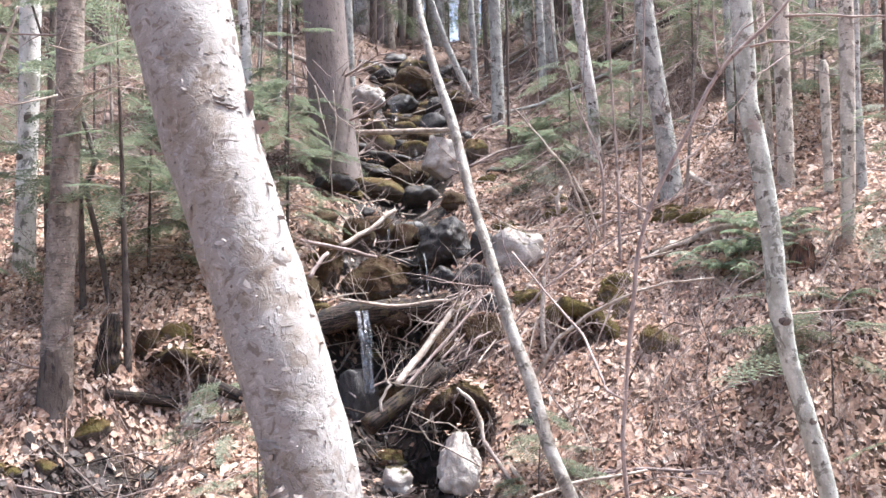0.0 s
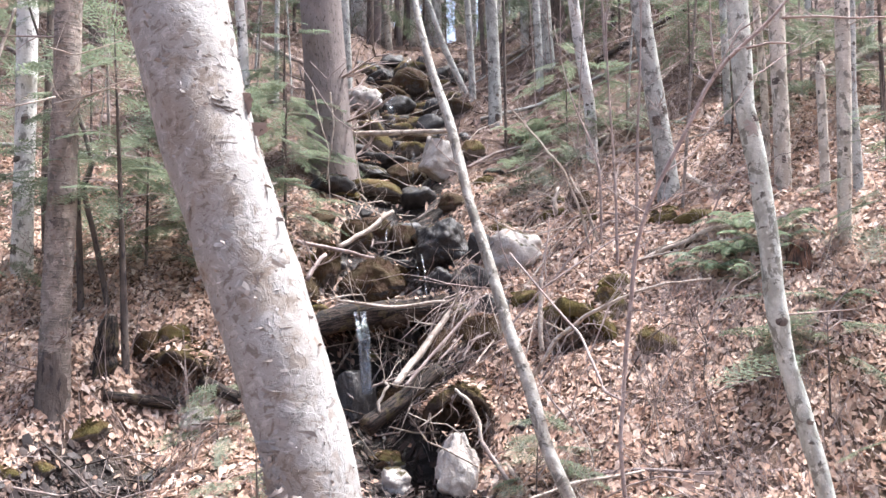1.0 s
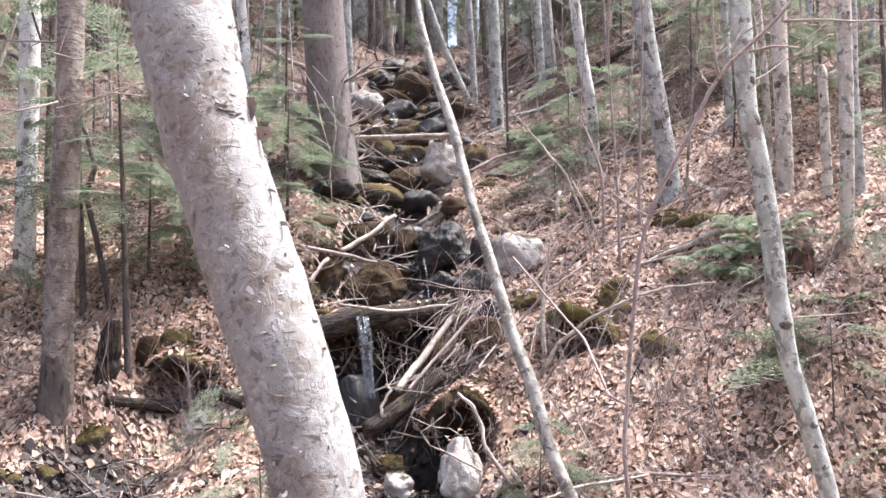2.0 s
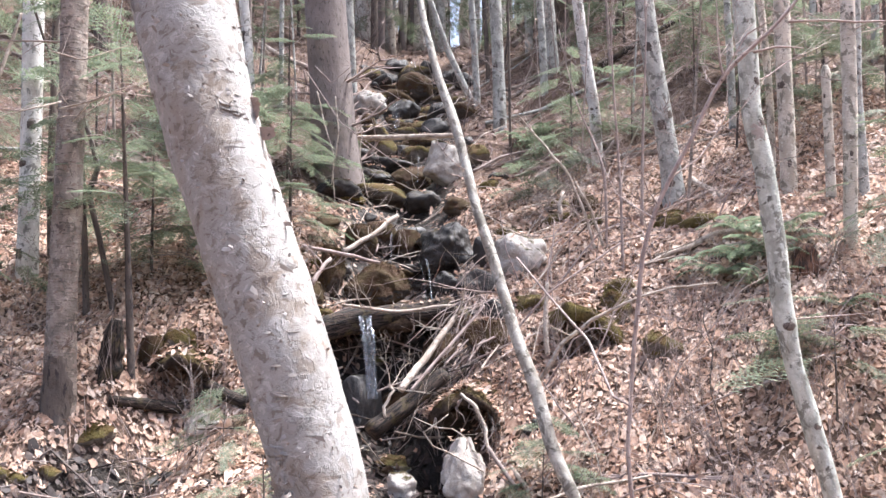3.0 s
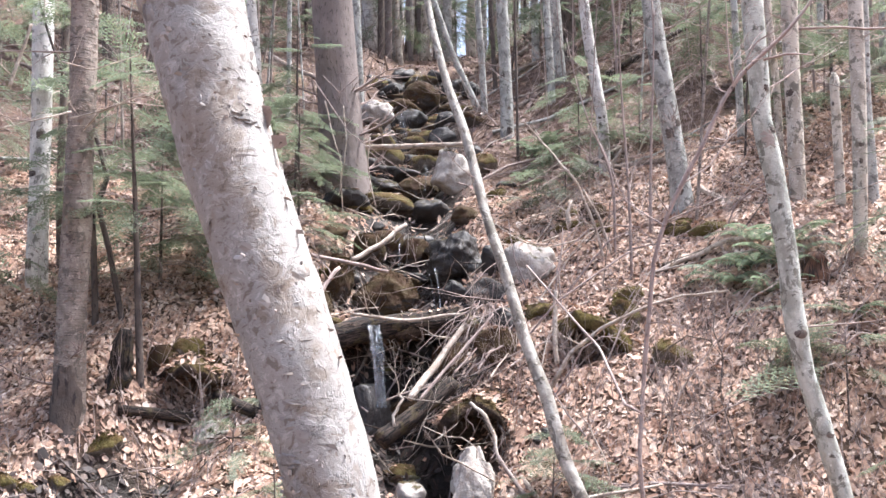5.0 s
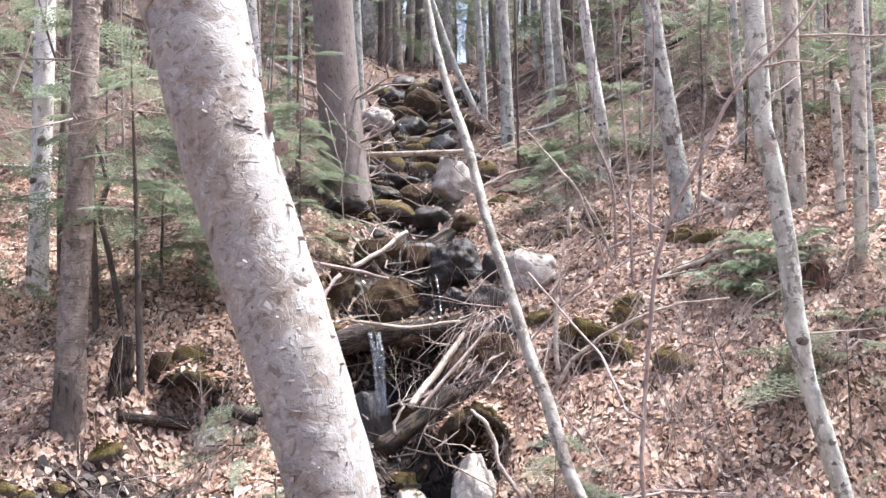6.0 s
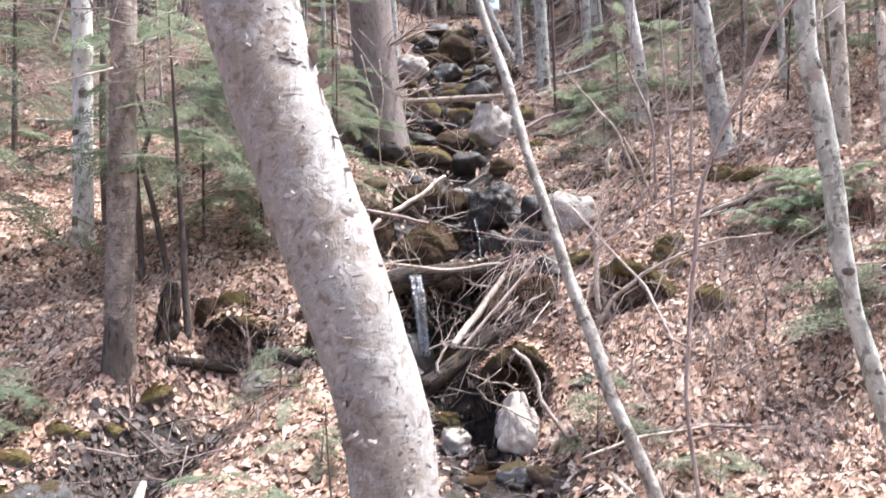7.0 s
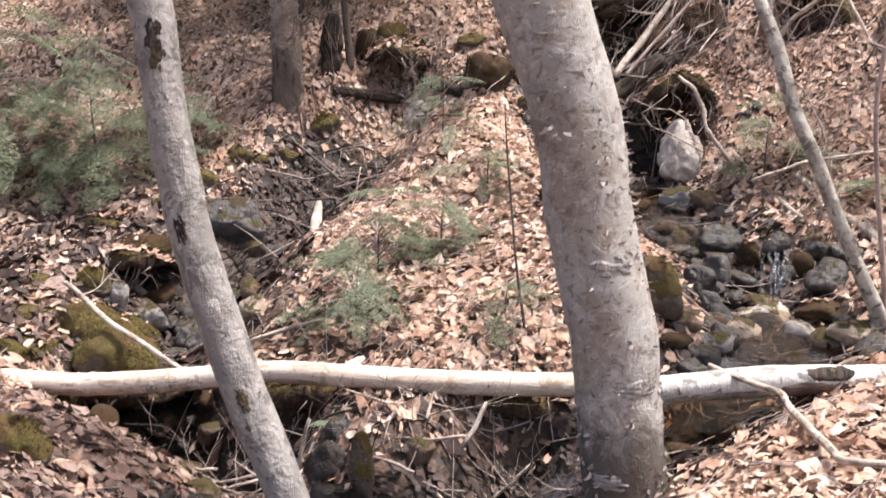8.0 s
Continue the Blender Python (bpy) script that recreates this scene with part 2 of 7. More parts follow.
FLOOR = ground_material()
# a darker copy of the leaf tones; beside the gully it stands for shade
FAR_AND_SHADE_LEAF = leaf_material("dark_and_shade_leaves", [(0.097, 0.062, 0.052), (0.233, 0.157, 0.130), (0.145, 0.094, 0.078), (0.310, 0.232, 0.198), (0.184, 0.118, 0.097)], 0.85)
LEAF = leaf_material("dry_leaves", [(0.312, 0.187, 0.135), (0.495, 0.327, 0.238), (0.578, 0.420, 0.321), (0.395, 0.243, 0.173), (0.532, 0.372, 0.280), (0.660, 0.525, 0.426), (0.358, 0.219, 0.157), (0.742, 0.623, 0.535), (0.449, 0.289, 0.209)], 0.8, 0.2, 0.65)
NEEDLE = leaf_material("hemlock_needles", [(0.125, 0.15, 0.09), (0.18, 0.215, 0.14), (0.26, 0.30, 0.22), (0.215, 0.225, 0.12)], 0.5, 0.55)
FERN = leaf_material("fern_green", [(0.13, 0.165, 0.10), (0.19, 0.23, 0.145), (0.27, 0.31, 0.21)], 0.5, 0.45)
# wet creek leaves; the same tones stand for shade by the mossy stones
WET_AND_SHADE_LEAF = leaf_material("wet_leaves", [(0.018, 0.012, 0.011), (0.05, 0.03, 0.025), (0.03, 0.02, 0.018), (0.10, 0.062, 0.046), (0.04, 0.026, 0.024)], 0.6)
MOSS = leaf_material("moss_tufts", [(0.07, 0.056, 0.017), (0.14, 0.112, 0.03), (0.21, 0.168, 0.045)], 0.9, 0.2)
BROWN_MOSS = leaf_material("brown_moss_tufts", [(0.035, 0.024, 0.01), (0.075, 0.048, 0.017), (0.11, 0.075, 0.026)], 0.9, 0.2)


def falling_water():
    n = Nodes("falling_water")
    rip = n.noise(n.coords("Object", (1, 1, 0.22)), 75, 4, 0.6, 0.6)
    n.done((0.6, 0.63, 0.68), 0.1, rip, 0.9, 0.03, 0.4)
    n.p.inputs["Transmission Weight"].default_value = 0.75
    n.p.inputs["IOR"].default_value = 1.33
    n.feed(n.ramp(rip, [(0.36, 0.12), (0.62, 0.85)]), n.p.inputs["Alpha"])
    return n.m


n = Nodes("creek_water")
ripple = n.put("ShaderNodeBump")
ripple.inputs["Strength"].default_value, ripple.inputs["Distance"].default_value = 0.25, 0.02
n.feed(n.noise(n.coords("Object"), 26, 4, 0.6, 0.6), ripple.inputs["Height"])
clear, gloss, join = n.put("ShaderNodeBsdfTransparent"), n.put("ShaderNodeBsdfGlossy"), n.put("ShaderNodeMixShader")
n.feed((0.74, 0.62, 0.48), clear.inputs[0])
gloss.inputs["Roughness"].default_value = 0.06
n.feed(ripple.outputs[0], gloss.inputs["Normal"])
join.inputs[0].default_value = 0.17
n.t.links.new(clear.outputs[0], join.inputs[1])
n.t.links.new(gloss.outputs[0], join.inputs[2])
n.t.links.new(join.outputs[0], n.t.nodes["Material Output"].inputs[0])
WATER = n.m
FOAM = falling_water()


# ---- mesh building ----
class Geo:
    """Gathers vertices, faces and trunk coordinates, and makes a mesh of them."""

    def __init__(self):
        self.v, self.f, self.uv = [], [], []

    def tube(self, pts, sides=8, per=0.12, rough=0.0, seed=0.0, cap=True, ripple=9.0):
        """A tapering round limb along pts of (x, y, z, radius), smoothed, with a wavering surface."""
        p = np.array(pts, float)
        fine = []
        for i in range(len(p) - 1):
            a, b, c, d = p[max(i - 1, 0)], p[i], p[i + 1], p[min(i + 2, len(p) - 1)]
            k = max(1, int(np.linalg.norm(c[:3] - b[:3]) / per))
            for j in range(k):
                u = j / k
                fine.append(0.5 * (2 * b + (c - a) * u + (2 * a - 5 * b + 4 * c - d) * u * u + (3 * b - a - 3 * c + d) * u ** 3))
        fine.append(p[-1])
        start, along, mean = len(self.v), 0.0, float(np.mean(p[:, 3]))
        for i, q in enumerate(fine):
            tan = Vector(fine[min(i + 1, len(fine) - 1)][:3]) - Vector(fine[max(i - 1, 0)][:3])
            tan = tan.normalized() if tan.length > 1e-9 else Vector((0, 0, 1))
            ref = Vector((0, 1, 0)) if abs(tan.y) < 0.8 else Vector((0, 0, 1))
            e1 = (ref - tan * ref.dot(tan)).normalized()
            e2 = tan.cross(e1)
            if i:
                along += float(np.linalg.norm(q[:3] - fine[i - 1][:3]))
            o = Vector(q[:3])
            for j in range(sides + 1):
                a = 2 * math.pi * (j % sides) / sides
                way = e1 * math.cos(a) + e2 * math.sin(a)
                r = max(q[3], 0.0008)
                if rough:
                    r *= 1 + rough * noise.noise((o + way * q[3]) * ripple + Vector((seed, seed * 2, 0))) + rough * 0.6 * noise.noise(Vector((way.x * 1.2 + seed, way.y * 1.2, along * 1.4)))
                self.v.append(tuple(o + way * r))
                self.uv.append((2 * math.pi * mean * j / sides + seed, along + seed * 3))
        w = sides + 1
        for i in range(len(fine) - 1):
            for j in range(sides):
                a = start + i * w + j
                self.f.append((a, a + 1, a + w + 1, a + w))
        if cap:
            for i in (0, len(fine) - 1):
                ring = [start + i * w + j for j in range(sides)]
                self.f.append(tuple(ring if i else ring[::-1]))
        return self

    def twig(self, base, way, length, radius, depth, rng, bend=0.25, sides=4, stem=None):
        """A bare branch that forks into finer ones."""
        p, d = Vector(base), Vector(way).normalized()
        pts, n = [], 4
        for i in range(n + 1):
            pts.append((*p, radius * (1 - 0.75 * i / n)))
            d = (d + Vector((rng.uniform(-1, 1), rng.uniform(-1, 1), rng.uniform(-0.6, 0.9))) * bend).normalized()
            p = p + d * length / n
        first = len(self.v)
        self.tube(pts, sides, per=10.0, cap=False)
        if stem is not None:
            self.f.append((stem, first, first + 1))
        if depth:
            for i in range(1, n + 1):
                for _ in range(rng.choice((1, 1, 2))):
                    a = Vector(pts[i][:3])
                    side = Vector((rng.uniform(-1, 1), rng.uniform(-1, 1), rng.uniform(-0.3, 0.8)))
                    self.twig(a, d + side * 1.1, length * rng.uniform(0.35, 0.6), radius * 0.5, depth - 1, rng, bend, 3, first + i * (sides + 1))

    def mesh(self, name, material, smooth_shade=True):
        me = bpy.data.meshes.new(name)
        me.from_pydata(self.v, [], self.f)
        if len(self.uv) == len(self.v):
            lay = me.uv_layers.new(name="UVMap")
            idx = np.empty(len(me.loops), int)
            me.loops.foreach_get("vertex_index", idx)
            lay.data.foreach_set("uv", np.array(self.uv, np.float32)[idx].ravel())
        if smooth_shade:
            me.polygons.foreach_set("use_smooth", np.ones(len(me.polygons), bool))
        me.materials.append(material)
        return me


def scatter_mesh(name, verts, faces, places, material):
    """One mesh of many copies of a small shape; places: N x 3 x 4 matrices."""
    n, k = len(places), len(verts)
    v = np.einsum("nij,kj->nki", places[:, :, :3], np.asarray(verts, float)) + places[:, None, :, 3]
    f = (np.asarray(faces)[None] + (np.arange(n) * k)[:, None, None]).reshape(-1, np.asarray(faces).shape[1])
    me = bpy.data.meshes.new(name)
    side = f.shape[1]
    me.vertices.add(n * k)
    me.vertices.foreach_set("co", v.ravel().astype(np.float32))
    me.loops.add(f.size)
    me.loops.foreach_set("vertex_index", f.ravel().astype(np.int32))
    me.polygons.add(len(f))
    me.polygons.foreach_set("loop_start", (np.arange(len(f)) * side).astype(np.int32))
    me.polygons.foreach_set("loop_total", np.full(len(f), side, np.int32))
    me.update(calc_edges=True)
    me.validate()
    me.materials.append(material)
    return me


def part(name, me, parent, label=""):
    ob = new(name, me)
    ob.parent = parent
    return tagged(ob, label)


def turns(n, rng, tilt=0.5):
    """n random rotation matrices, mostly lying flat."""
    a, b, c = rng.uniform(0, 2 * np.pi, n), rng.normal(0, tilt, n), rng.normal(0, tilt, n)
    ca, sa, cb, sb, cc, sc = np.cos(a), np.sin(a), np.cos(b), np.sin(b), np.cos(c), np.sin(c)
    one, nil = np.ones(n), np.zeros(n)
    z = np.stack([ca, -sa, nil, sa, ca, nil, nil, nil, one], 1).reshape(n, 3, 3)
    x = np.stack([one, nil, nil, nil, cb, -sb, nil, sb, cb], 1).reshape(n, 3, 3)
    y = np.stack([cc, nil, sc, nil, one, nil, -sc, nil, cc], 1).reshape(n, 3, 3)
    return x @ y @ z


# ---- ground ----
PROFILE_Y = [-60, -20, -6, 0, 3.0, 4.2, 5.0, 6.0, 6.7, 7.3, 8.0, 9.0, 10.0, 11.5, 13.7, 16.0, 18.0, 22.0, 30.0, 60.0, 200.0]
PROFILE_Z = [3.0, 1.0, 0.0, -0.2, -0.2, -0.15, -0.0, 0.2, 0.45, 0.85, 1.32, 1.9, 2.5, 3.35, 4.55, 5.65, 6.5, 7.9, 10.3, 16.0, 32.0]
CREEK = [(-1.0, 16.8), (-0.8, 13.0), (-0.65, 10.3), (-0.55, 9.0), (-0.6, 8.0), (-0.4, 7.3), (0.0, 6.3), (0.45, 5.5), (0.5, 4.7), (-0.05, 4.0), (-0.6, 3.4), (-1.3, 2.2), (-2.2, 0.9), (-3.7, -0.3), (-6.0, -1.4)]
BROOK = [(-2.0, 7.3), (-2.3, 6.75), (-2.45, 6.2), (-2.57, 5.6), (-2.62, 5.0), (-2.45, 4.4), (-2.2, 4.0), (-1.78, 3.72), (-1.6, 3.4), (-1.45, 2.8)]
DAMP = [(-2.38, 6.75), *BROOK[2:]]
# undercut places: x, y, the two reaches and the depth
HOLLOWS = [(0.02, 7.5, 0.26, 0.24, 0.32), (-0.62, 8.15, 0.42, 0.2, 0.45), (1.02, 7.9, 0.28, 0.17, 0.30), (-2.1, 7.75, 0.32, 0.16, 0.22),
           (-2.4, 3.98, 0.36, 0.2, 0.22), (-0.62, 3.78, 0.2, 0.2, 0.24), (-1.62, 3.82, 0.18, 0.18, 0.22), (-3.0, 5.2, 0.2, 0.15, 0.2), (-0.12, 3.3, 0.3, 0.26, 0.12)]


def smooth(a, b, v):
    u = np.clip((v - a) / (b - a), 0, 1)
    return u * u * (3 - 2 * u)
def spline(v, xs, ys):
    # Catmull-like smoothing of a piecewise line
    return (np.interp(v - 0.35, xs, ys) + 2 * np.interp(v, xs, ys) + np.interp(v + 0.35, xs, ys)) / 4
def away(x, y, line):
    best = np.full(np.broadcast(x, y).shape, 1e9)
    for (ax, ay), (bx, by) in zip(line, line[1:]):
        dx, dy = bx - ax, by - ay
        u = np.clip(((x - ax) * dx + (y - ay) * dy) / (dx * dx + dy * dy), 0, 1)
        best = np.minimum(best, np.hypot(x - ax - u * dx, y - ay - u * dy))
    return best
def bumps(x, y):
    z = 0.05 * np.sin(1.3 * x + 0.7 * y + 1.0) * np.sin(0.9 * y - 1.1 * x)
    z += 0.035 * np.sin(3.1 * x + 1.9 * y) * np.sin(2.3 * y - 1.7 * x + 2.0)
    z += 0.015 * np.sin(7.3 * x - 2.9 * y + 0.5) * np.sin(6.1 * y + 3.7 * x)
    return z
def height(x, y):
    x, y = np.asarray(x, float), np.asarray(y, float)
    z = spline(y, PROFILE_Y, PROFILE_Z)
    up = smooth(5.5, 7.5, y)
    z = z + up * 0.38 * np.maximum(x - 0.7, 0) ** 1.0 / (1 + 0.06 * np.maximum(x - 0.7, 0))
    z = z + up * 0.05 * np.maximum(-1.6 - x, 0)
    z = z + smooth(10.5, 19, y) * 3.2 * np.tanh(0.17 * np.maximum(np.abs(x + 0.8) - 0.8, 0))
    z = z + bumps(x, y) * (0.6 + 0.6 * up)
    a = away(x, y, CREEK)
    gully = 0.30 + 0.15 * smooth(6.4, 7.4, y) - 0.10 * smooth(7.85, 8.25, y)
    z = z - gully * np.exp(-(a / (0.45 + 0.25 * up)) ** 2)
    b = away(x, y, BROOK)
    z = z - 0.42 * np.exp(-(b / 0.40) ** 2)
    z = z - 0.40 * np.exp(-((x + 0.4) / 0.38) ** 2 - ((y - 7.75) / 0.28) ** 2)
    z = z - 0.60 * np.exp(-(((x - 0.0) / 0.27) ** 2 + ((y - 7.32) / 0.25) ** 2) ** 2)
    z = z - 0.26 * np.exp(-((x + 2.2) / 0.4) ** 2 - ((y - 3.95) / 0.2) ** 2)
    z = z - 0.18 * np.exp(-((x + 0.72) / 0.3) ** 2 - ((y - 3.45) / 0.3) ** 2)
    for px, py, rx, ry, deep in HOLLOWS:
        z = z - deep * np.exp(-((x - px) / rx) ** 2 - ((y - py) / ry) ** 2)
    return z


def ground():
    def steps(near0, near1, step, far0, far1):
        a = list(np.arange(near0, near1, step))
        lo = [near0 - 0.15 * (1.45 ** i) for i in range(24)]
        hi = [near1 + 0.15 * (1.45 ** i) for i in range(24)]
        return np.array([v for v in lo[::-1] if v > far0] + a + [v for v in hi if v < far1])
    xs, ys = steps(-7, 7, 0.06, -400, 400), steps(1.0, 19, 0.06, -120, 500)
    gx, gy = np.meshgrid(xs, ys)
    gz = height(gx, gy) + 0.012 * np.sin(17 * gx + 3 * np.sin(5 * gy)) * np.sin(15 * gy + 2 * np.sin(7 * gx))
    v = np.stack([gx, gy, gz], -1).reshape(-1, 3)
    nx = len(xs)
    i = (np.arange(len(ys) - 1)[:, None] * nx + np.arange(nx - 1)[None]).ravel()
    f = np.stack([i, i + 1, i + nx + 1, i + nx], 1)
    me = scatter_mesh("ground", v, f, np.array([[[1, 0, 0, 0], [0, 1, 0, 0], [0, 0, 1, 0]]], float), FLOOR)
    me.polygons.foreach_set("use_smooth", np.ones(len(me.polygons), bool))
    wet = np.exp(-(away(v[:, 0], v[:, 1], CREEK) / (0.42 + 0.28 * smooth(6.8, 7.8, v[:, 1]))) ** 2) + np.exp(-(away(v[:, 0], v[:, 1], DAMP) / 0.40) ** 2)
    wet = wet * smooth(0.6, 2.0, v[:, 1])
    me.attributes.new("wet", "FLOAT", "POINT").data.foreach_set("value", np.clip(wet, 0, 1).astype(np.float32))
    tagged(new("ground", me), "sloping forest floor of brown soil and leaf mould", "ground", kind="structure")


ground()


# ---- rocks ----
def moss_tufts(ob, me, rng):
    """Short upright blades of moss in patches over the upper side of a stone."""
    v, f = [], []
    for poly in me.polygons:
        c, up = poly.center, poly.normal
        if up.z < 0.05 or noise.noise(c * 7 + ob.location) + 0.35 * up.z < 0.12:
            continue
        for _ in range(rng.choice((1, 2, 2, 3)) if poly.area < 0.0004 else 5):
            o = c + Vector((rng.gauss(0, 0.008), rng.gauss(0, 0.008), rng.gauss(0, 0.003)))
            tip = o + (up + Vector((rng.gauss(0, 0.5), rng.gauss(0, 0.5), 0.5))).normalized() * rng.uniform(0.006, 0.017)
            side = up.cross(Vector((rng.gauss(0, 1), rng.gauss(0, 1), rng.gauss(0, 1)))).normalized() * 0.0035
            k = len(v)
            v += [tuple(o - side), tuple(o + side), tuple(tip)]
            f.append((k, k + 1, k + 2))
    if f:
        tuft = bpy.data.meshes.new("moss")
        tuft.from_pydata(v, [], f)
        tuft.materials.append(MOSS if ob.data.materials[0] == STONES["moss"] else BROWN_MOSS)
        tagged(part("moss", tuft, ob, "short tufts of moss"), kind="stuff")


def rock(name, at, size, stone_kind, label, level=4):
    """A weathered stone: a ball cut by planes, with noise relief, sunk a little into its bed."""
    rng = random.Random(round(at[0] * 977 + at[1] * 131))
    bm = bmesh.new()
    bmesh.ops.create_icosphere(bm, subdivisions=level, radius=1)
    faces, sharp = [], 4 if stone_kind == "brownmoss" else 6 if stone_kind == "moss" else 10 if "wet" in stone_kind else 20
    for i in range(13):
        z, a = 1 - 2 * (i + 0.5) / 13, i * 2.4 + rng.uniform(-0.5, 0.5)
        w = Vector((math.sqrt(1 - z * z) * math.cos(a), math.sqrt(1 - z * z) * math.sin(a), z)) + Vector((rng.gauss(0, 0.3), rng.gauss(0, 0.3), rng.gauss(0, 0.3)))
        faces.append((w.normalized(), rng.uniform(0.7, 1.15)))
    off = Vector((rng.uniform(-9, 9), rng.uniform(-9, 9), rng.uniform(-9, 9)))
    for v in bm.verts:
        p = v.co.copy()
        p *= min(1.6, sum(max(0.0, p.dot(way) / d) ** sharp for way, d in faces) ** (-1 / sharp))
        p *= 1 + 0.14 * noise.noise(p * 1.3 + off)
        p *= 1.0 + 0.13 * noise.noise(p * 2.6 + off) + 0.07 * noise.noise(p * 6 + off) + 0.03 * noise.noise(p * 17 + off)
        v.co = p
    for axis in range(3):
        lo, hi = min(v.co[axis] for v in bm.verts), max(v.co[axis] for v in bm.verts)
        for v in bm.verts:
            v.co[axis] = (2 * (v.co[axis] - lo) / (hi - lo) - 1) * size[axis]
    if size[2] > 1.05 * size[0]:
        lean = rng.uniform(-0.2, 0.1)
        for v in bm.verts:
            u = v.co.z / size[2]
            k = 1.0 - 0.16 * u
            if u > 0.55:
                v.co.z = size[2] * (0.55 + 0.25 * math.tanh((u - 0.55) / 0.25))
            v.co.x, v.co.y = v.co.x * k + lean * size[0] * u, v.co.y * k
    me = bpy.data.meshes.new(name)
    bm.to_mesh(me)
    bm.free()
    me.polygons.foreach_set("use_smooth", np.ones(len(me.polygons), bool))
    me.materials.append(STONES[stone_kind])
    ob = new(name, me)
    ob.matrix_basis = pose(*at, 0, 0, 0)
    if "moss" in stone_kind and at[1] < 9.8 and name == "boulder":
        moss_tufts(ob, me, rng)
    return tagged(ob, label, "rock")


ROCK_WORDS = {
    "granite": "pale granite boulder with worn edges and a little moss",
    "grey": "dull grey weathered stone in the gully",
    "tan": "tan weathered stone beside the creek",
    "brown": "brown stone half sunk in the creek bed",
    "wet": "dark wet glistening stone in the creek",
    "wetgrey": "wet grey stone at the foot of the falls",
    "brownmoss": "dark stone coated with brown moss beside the creek",
    "moss": "stone thickly covered with yellow-green moss",
}


LEAFY = []


def bed_rock(name, at, size, stone_kind):
    g = float(height(at[0], at[1]))
    if "moss" in stone_kind or max(size) > 0.2:
        LEAFY.append((at, size))
    if at[2] - size[2] > g - 0.03:
        tall = at[2] - g + 0.06
        if tall > 1.7 * size[2]:
            tall = 1.25 * size[2]
            at = (at[0], at[1], g + 0.75 * size[2])
        size = (size[0], size[1], tall)
    rock(name, at, size, stone_kind, ROCK_WORDS[stone_kind], (5 if max(size) > 0.26 else 4 if max(size) > 0.1 else 3) - (at[1] > 9.8))


# ---- trees ----
def crown_mesh(seed, tall, wide, thick=0.06, material=TWIG):
    """A bare crown of limbs and twigs above a height of 0, as in early spring."""
    rng, g = random.Random(seed), Geo()
    g.tube([(0, 0, 0, thick), (0.01 * tall, 0.004 * tall, tall * 0.5, thick * 0.65), (0, 0.01 * tall, tall, thick * 0.15)], 6, 0.5, cap=False)
    for i in range(9):
        z = tall * (0.08 + 0.85 * i / 9)
        a = i * 2.4 + rng.uniform(-0.4, 0.4)
        g.twig((0, 0, z), (math.cos(a), math.sin(a), 0.7), wide * (1.1 - 0.6 * i / 9), thick * 0.5 * (1 - 0.6 * i / 9), 2 if thick > 0.02 else 1, rng, 0.22, 4)
    return g.mesh("crown", material)


CROWNS = [crown_mesh(3, 5.0, 2.4)]
SMALL_CROWNS = [crown_mesh(s, 1.2, 0.6, 0.006) for s in (6, 7)]


FAR_CROWNS = []
for s in (8, 9):
    rng, g = random.Random(s), Geo()
    for i in range(7):
        g.twig((0, 0, 0.46 * i), (math.cos(i * 2.4), math.sin(i * 2.4), 0.8), 1.9 - 0.16 * i, 0.026, 1, rng, 0.2, 3)
    FAR_CROWNS.append(g.mesh("crown", TWIG))


def scar(root, loc, z, tall, ang, half, material, seed, label="dark bark scar", fine=16):
    """A ragged dark scar that lies on the trunk line loc at the height z, facing the angle ang."""
    k = max([i for i in range(len(loc) - 1) if loc[i][2] <= z] or [0])
    g, n, m = Geo(), fine, fine
    a0, b0 = Vector(loc[k][:3]), Vector(loc[k + 1][:3])
    for i in range(n + 1):
        zz = z + (i / n - 0.5) * tall
        u = (zz - a0.z) / max(1e-6, b0.z - a0.z)
        p, r = a0 + (b0 - a0) * u, loc[k][3] + (loc[k + 1][3] - loc[k][3]) * u
        for j in range(m + 1):
            a = ang + (j / m - 0.5) * 2 * half
            edge = 1 - (i / n - 0.5) ** 2 * 4 - (j / m - 0.5) ** 2 * 4
            edge += 1.3 * noise.noise(Vector((i * 5.5 / n + seed, j * 4.5 / m, seed * 3))) + 0.5 * noise.noise(Vector((i * 14 / n, j * 12 / m + seed, seed)))
            d = r * (1.03 + 0.16 * max(-0.9, min(0.12, edge - 0.35)))
            g.v.append((p.x + math.cos(a) * d, p.y + math.sin(a) * d, p.z))
            g.uv.append((r * a, zz))
    for i in range(n):
        for j in range(m):
            c = i * (m + 1) + j
            g.f.append((c, c + 1, c + m + 2, c + m + 1))
    part("bark_scar", g.mesh("bark_scar", material), root, label)


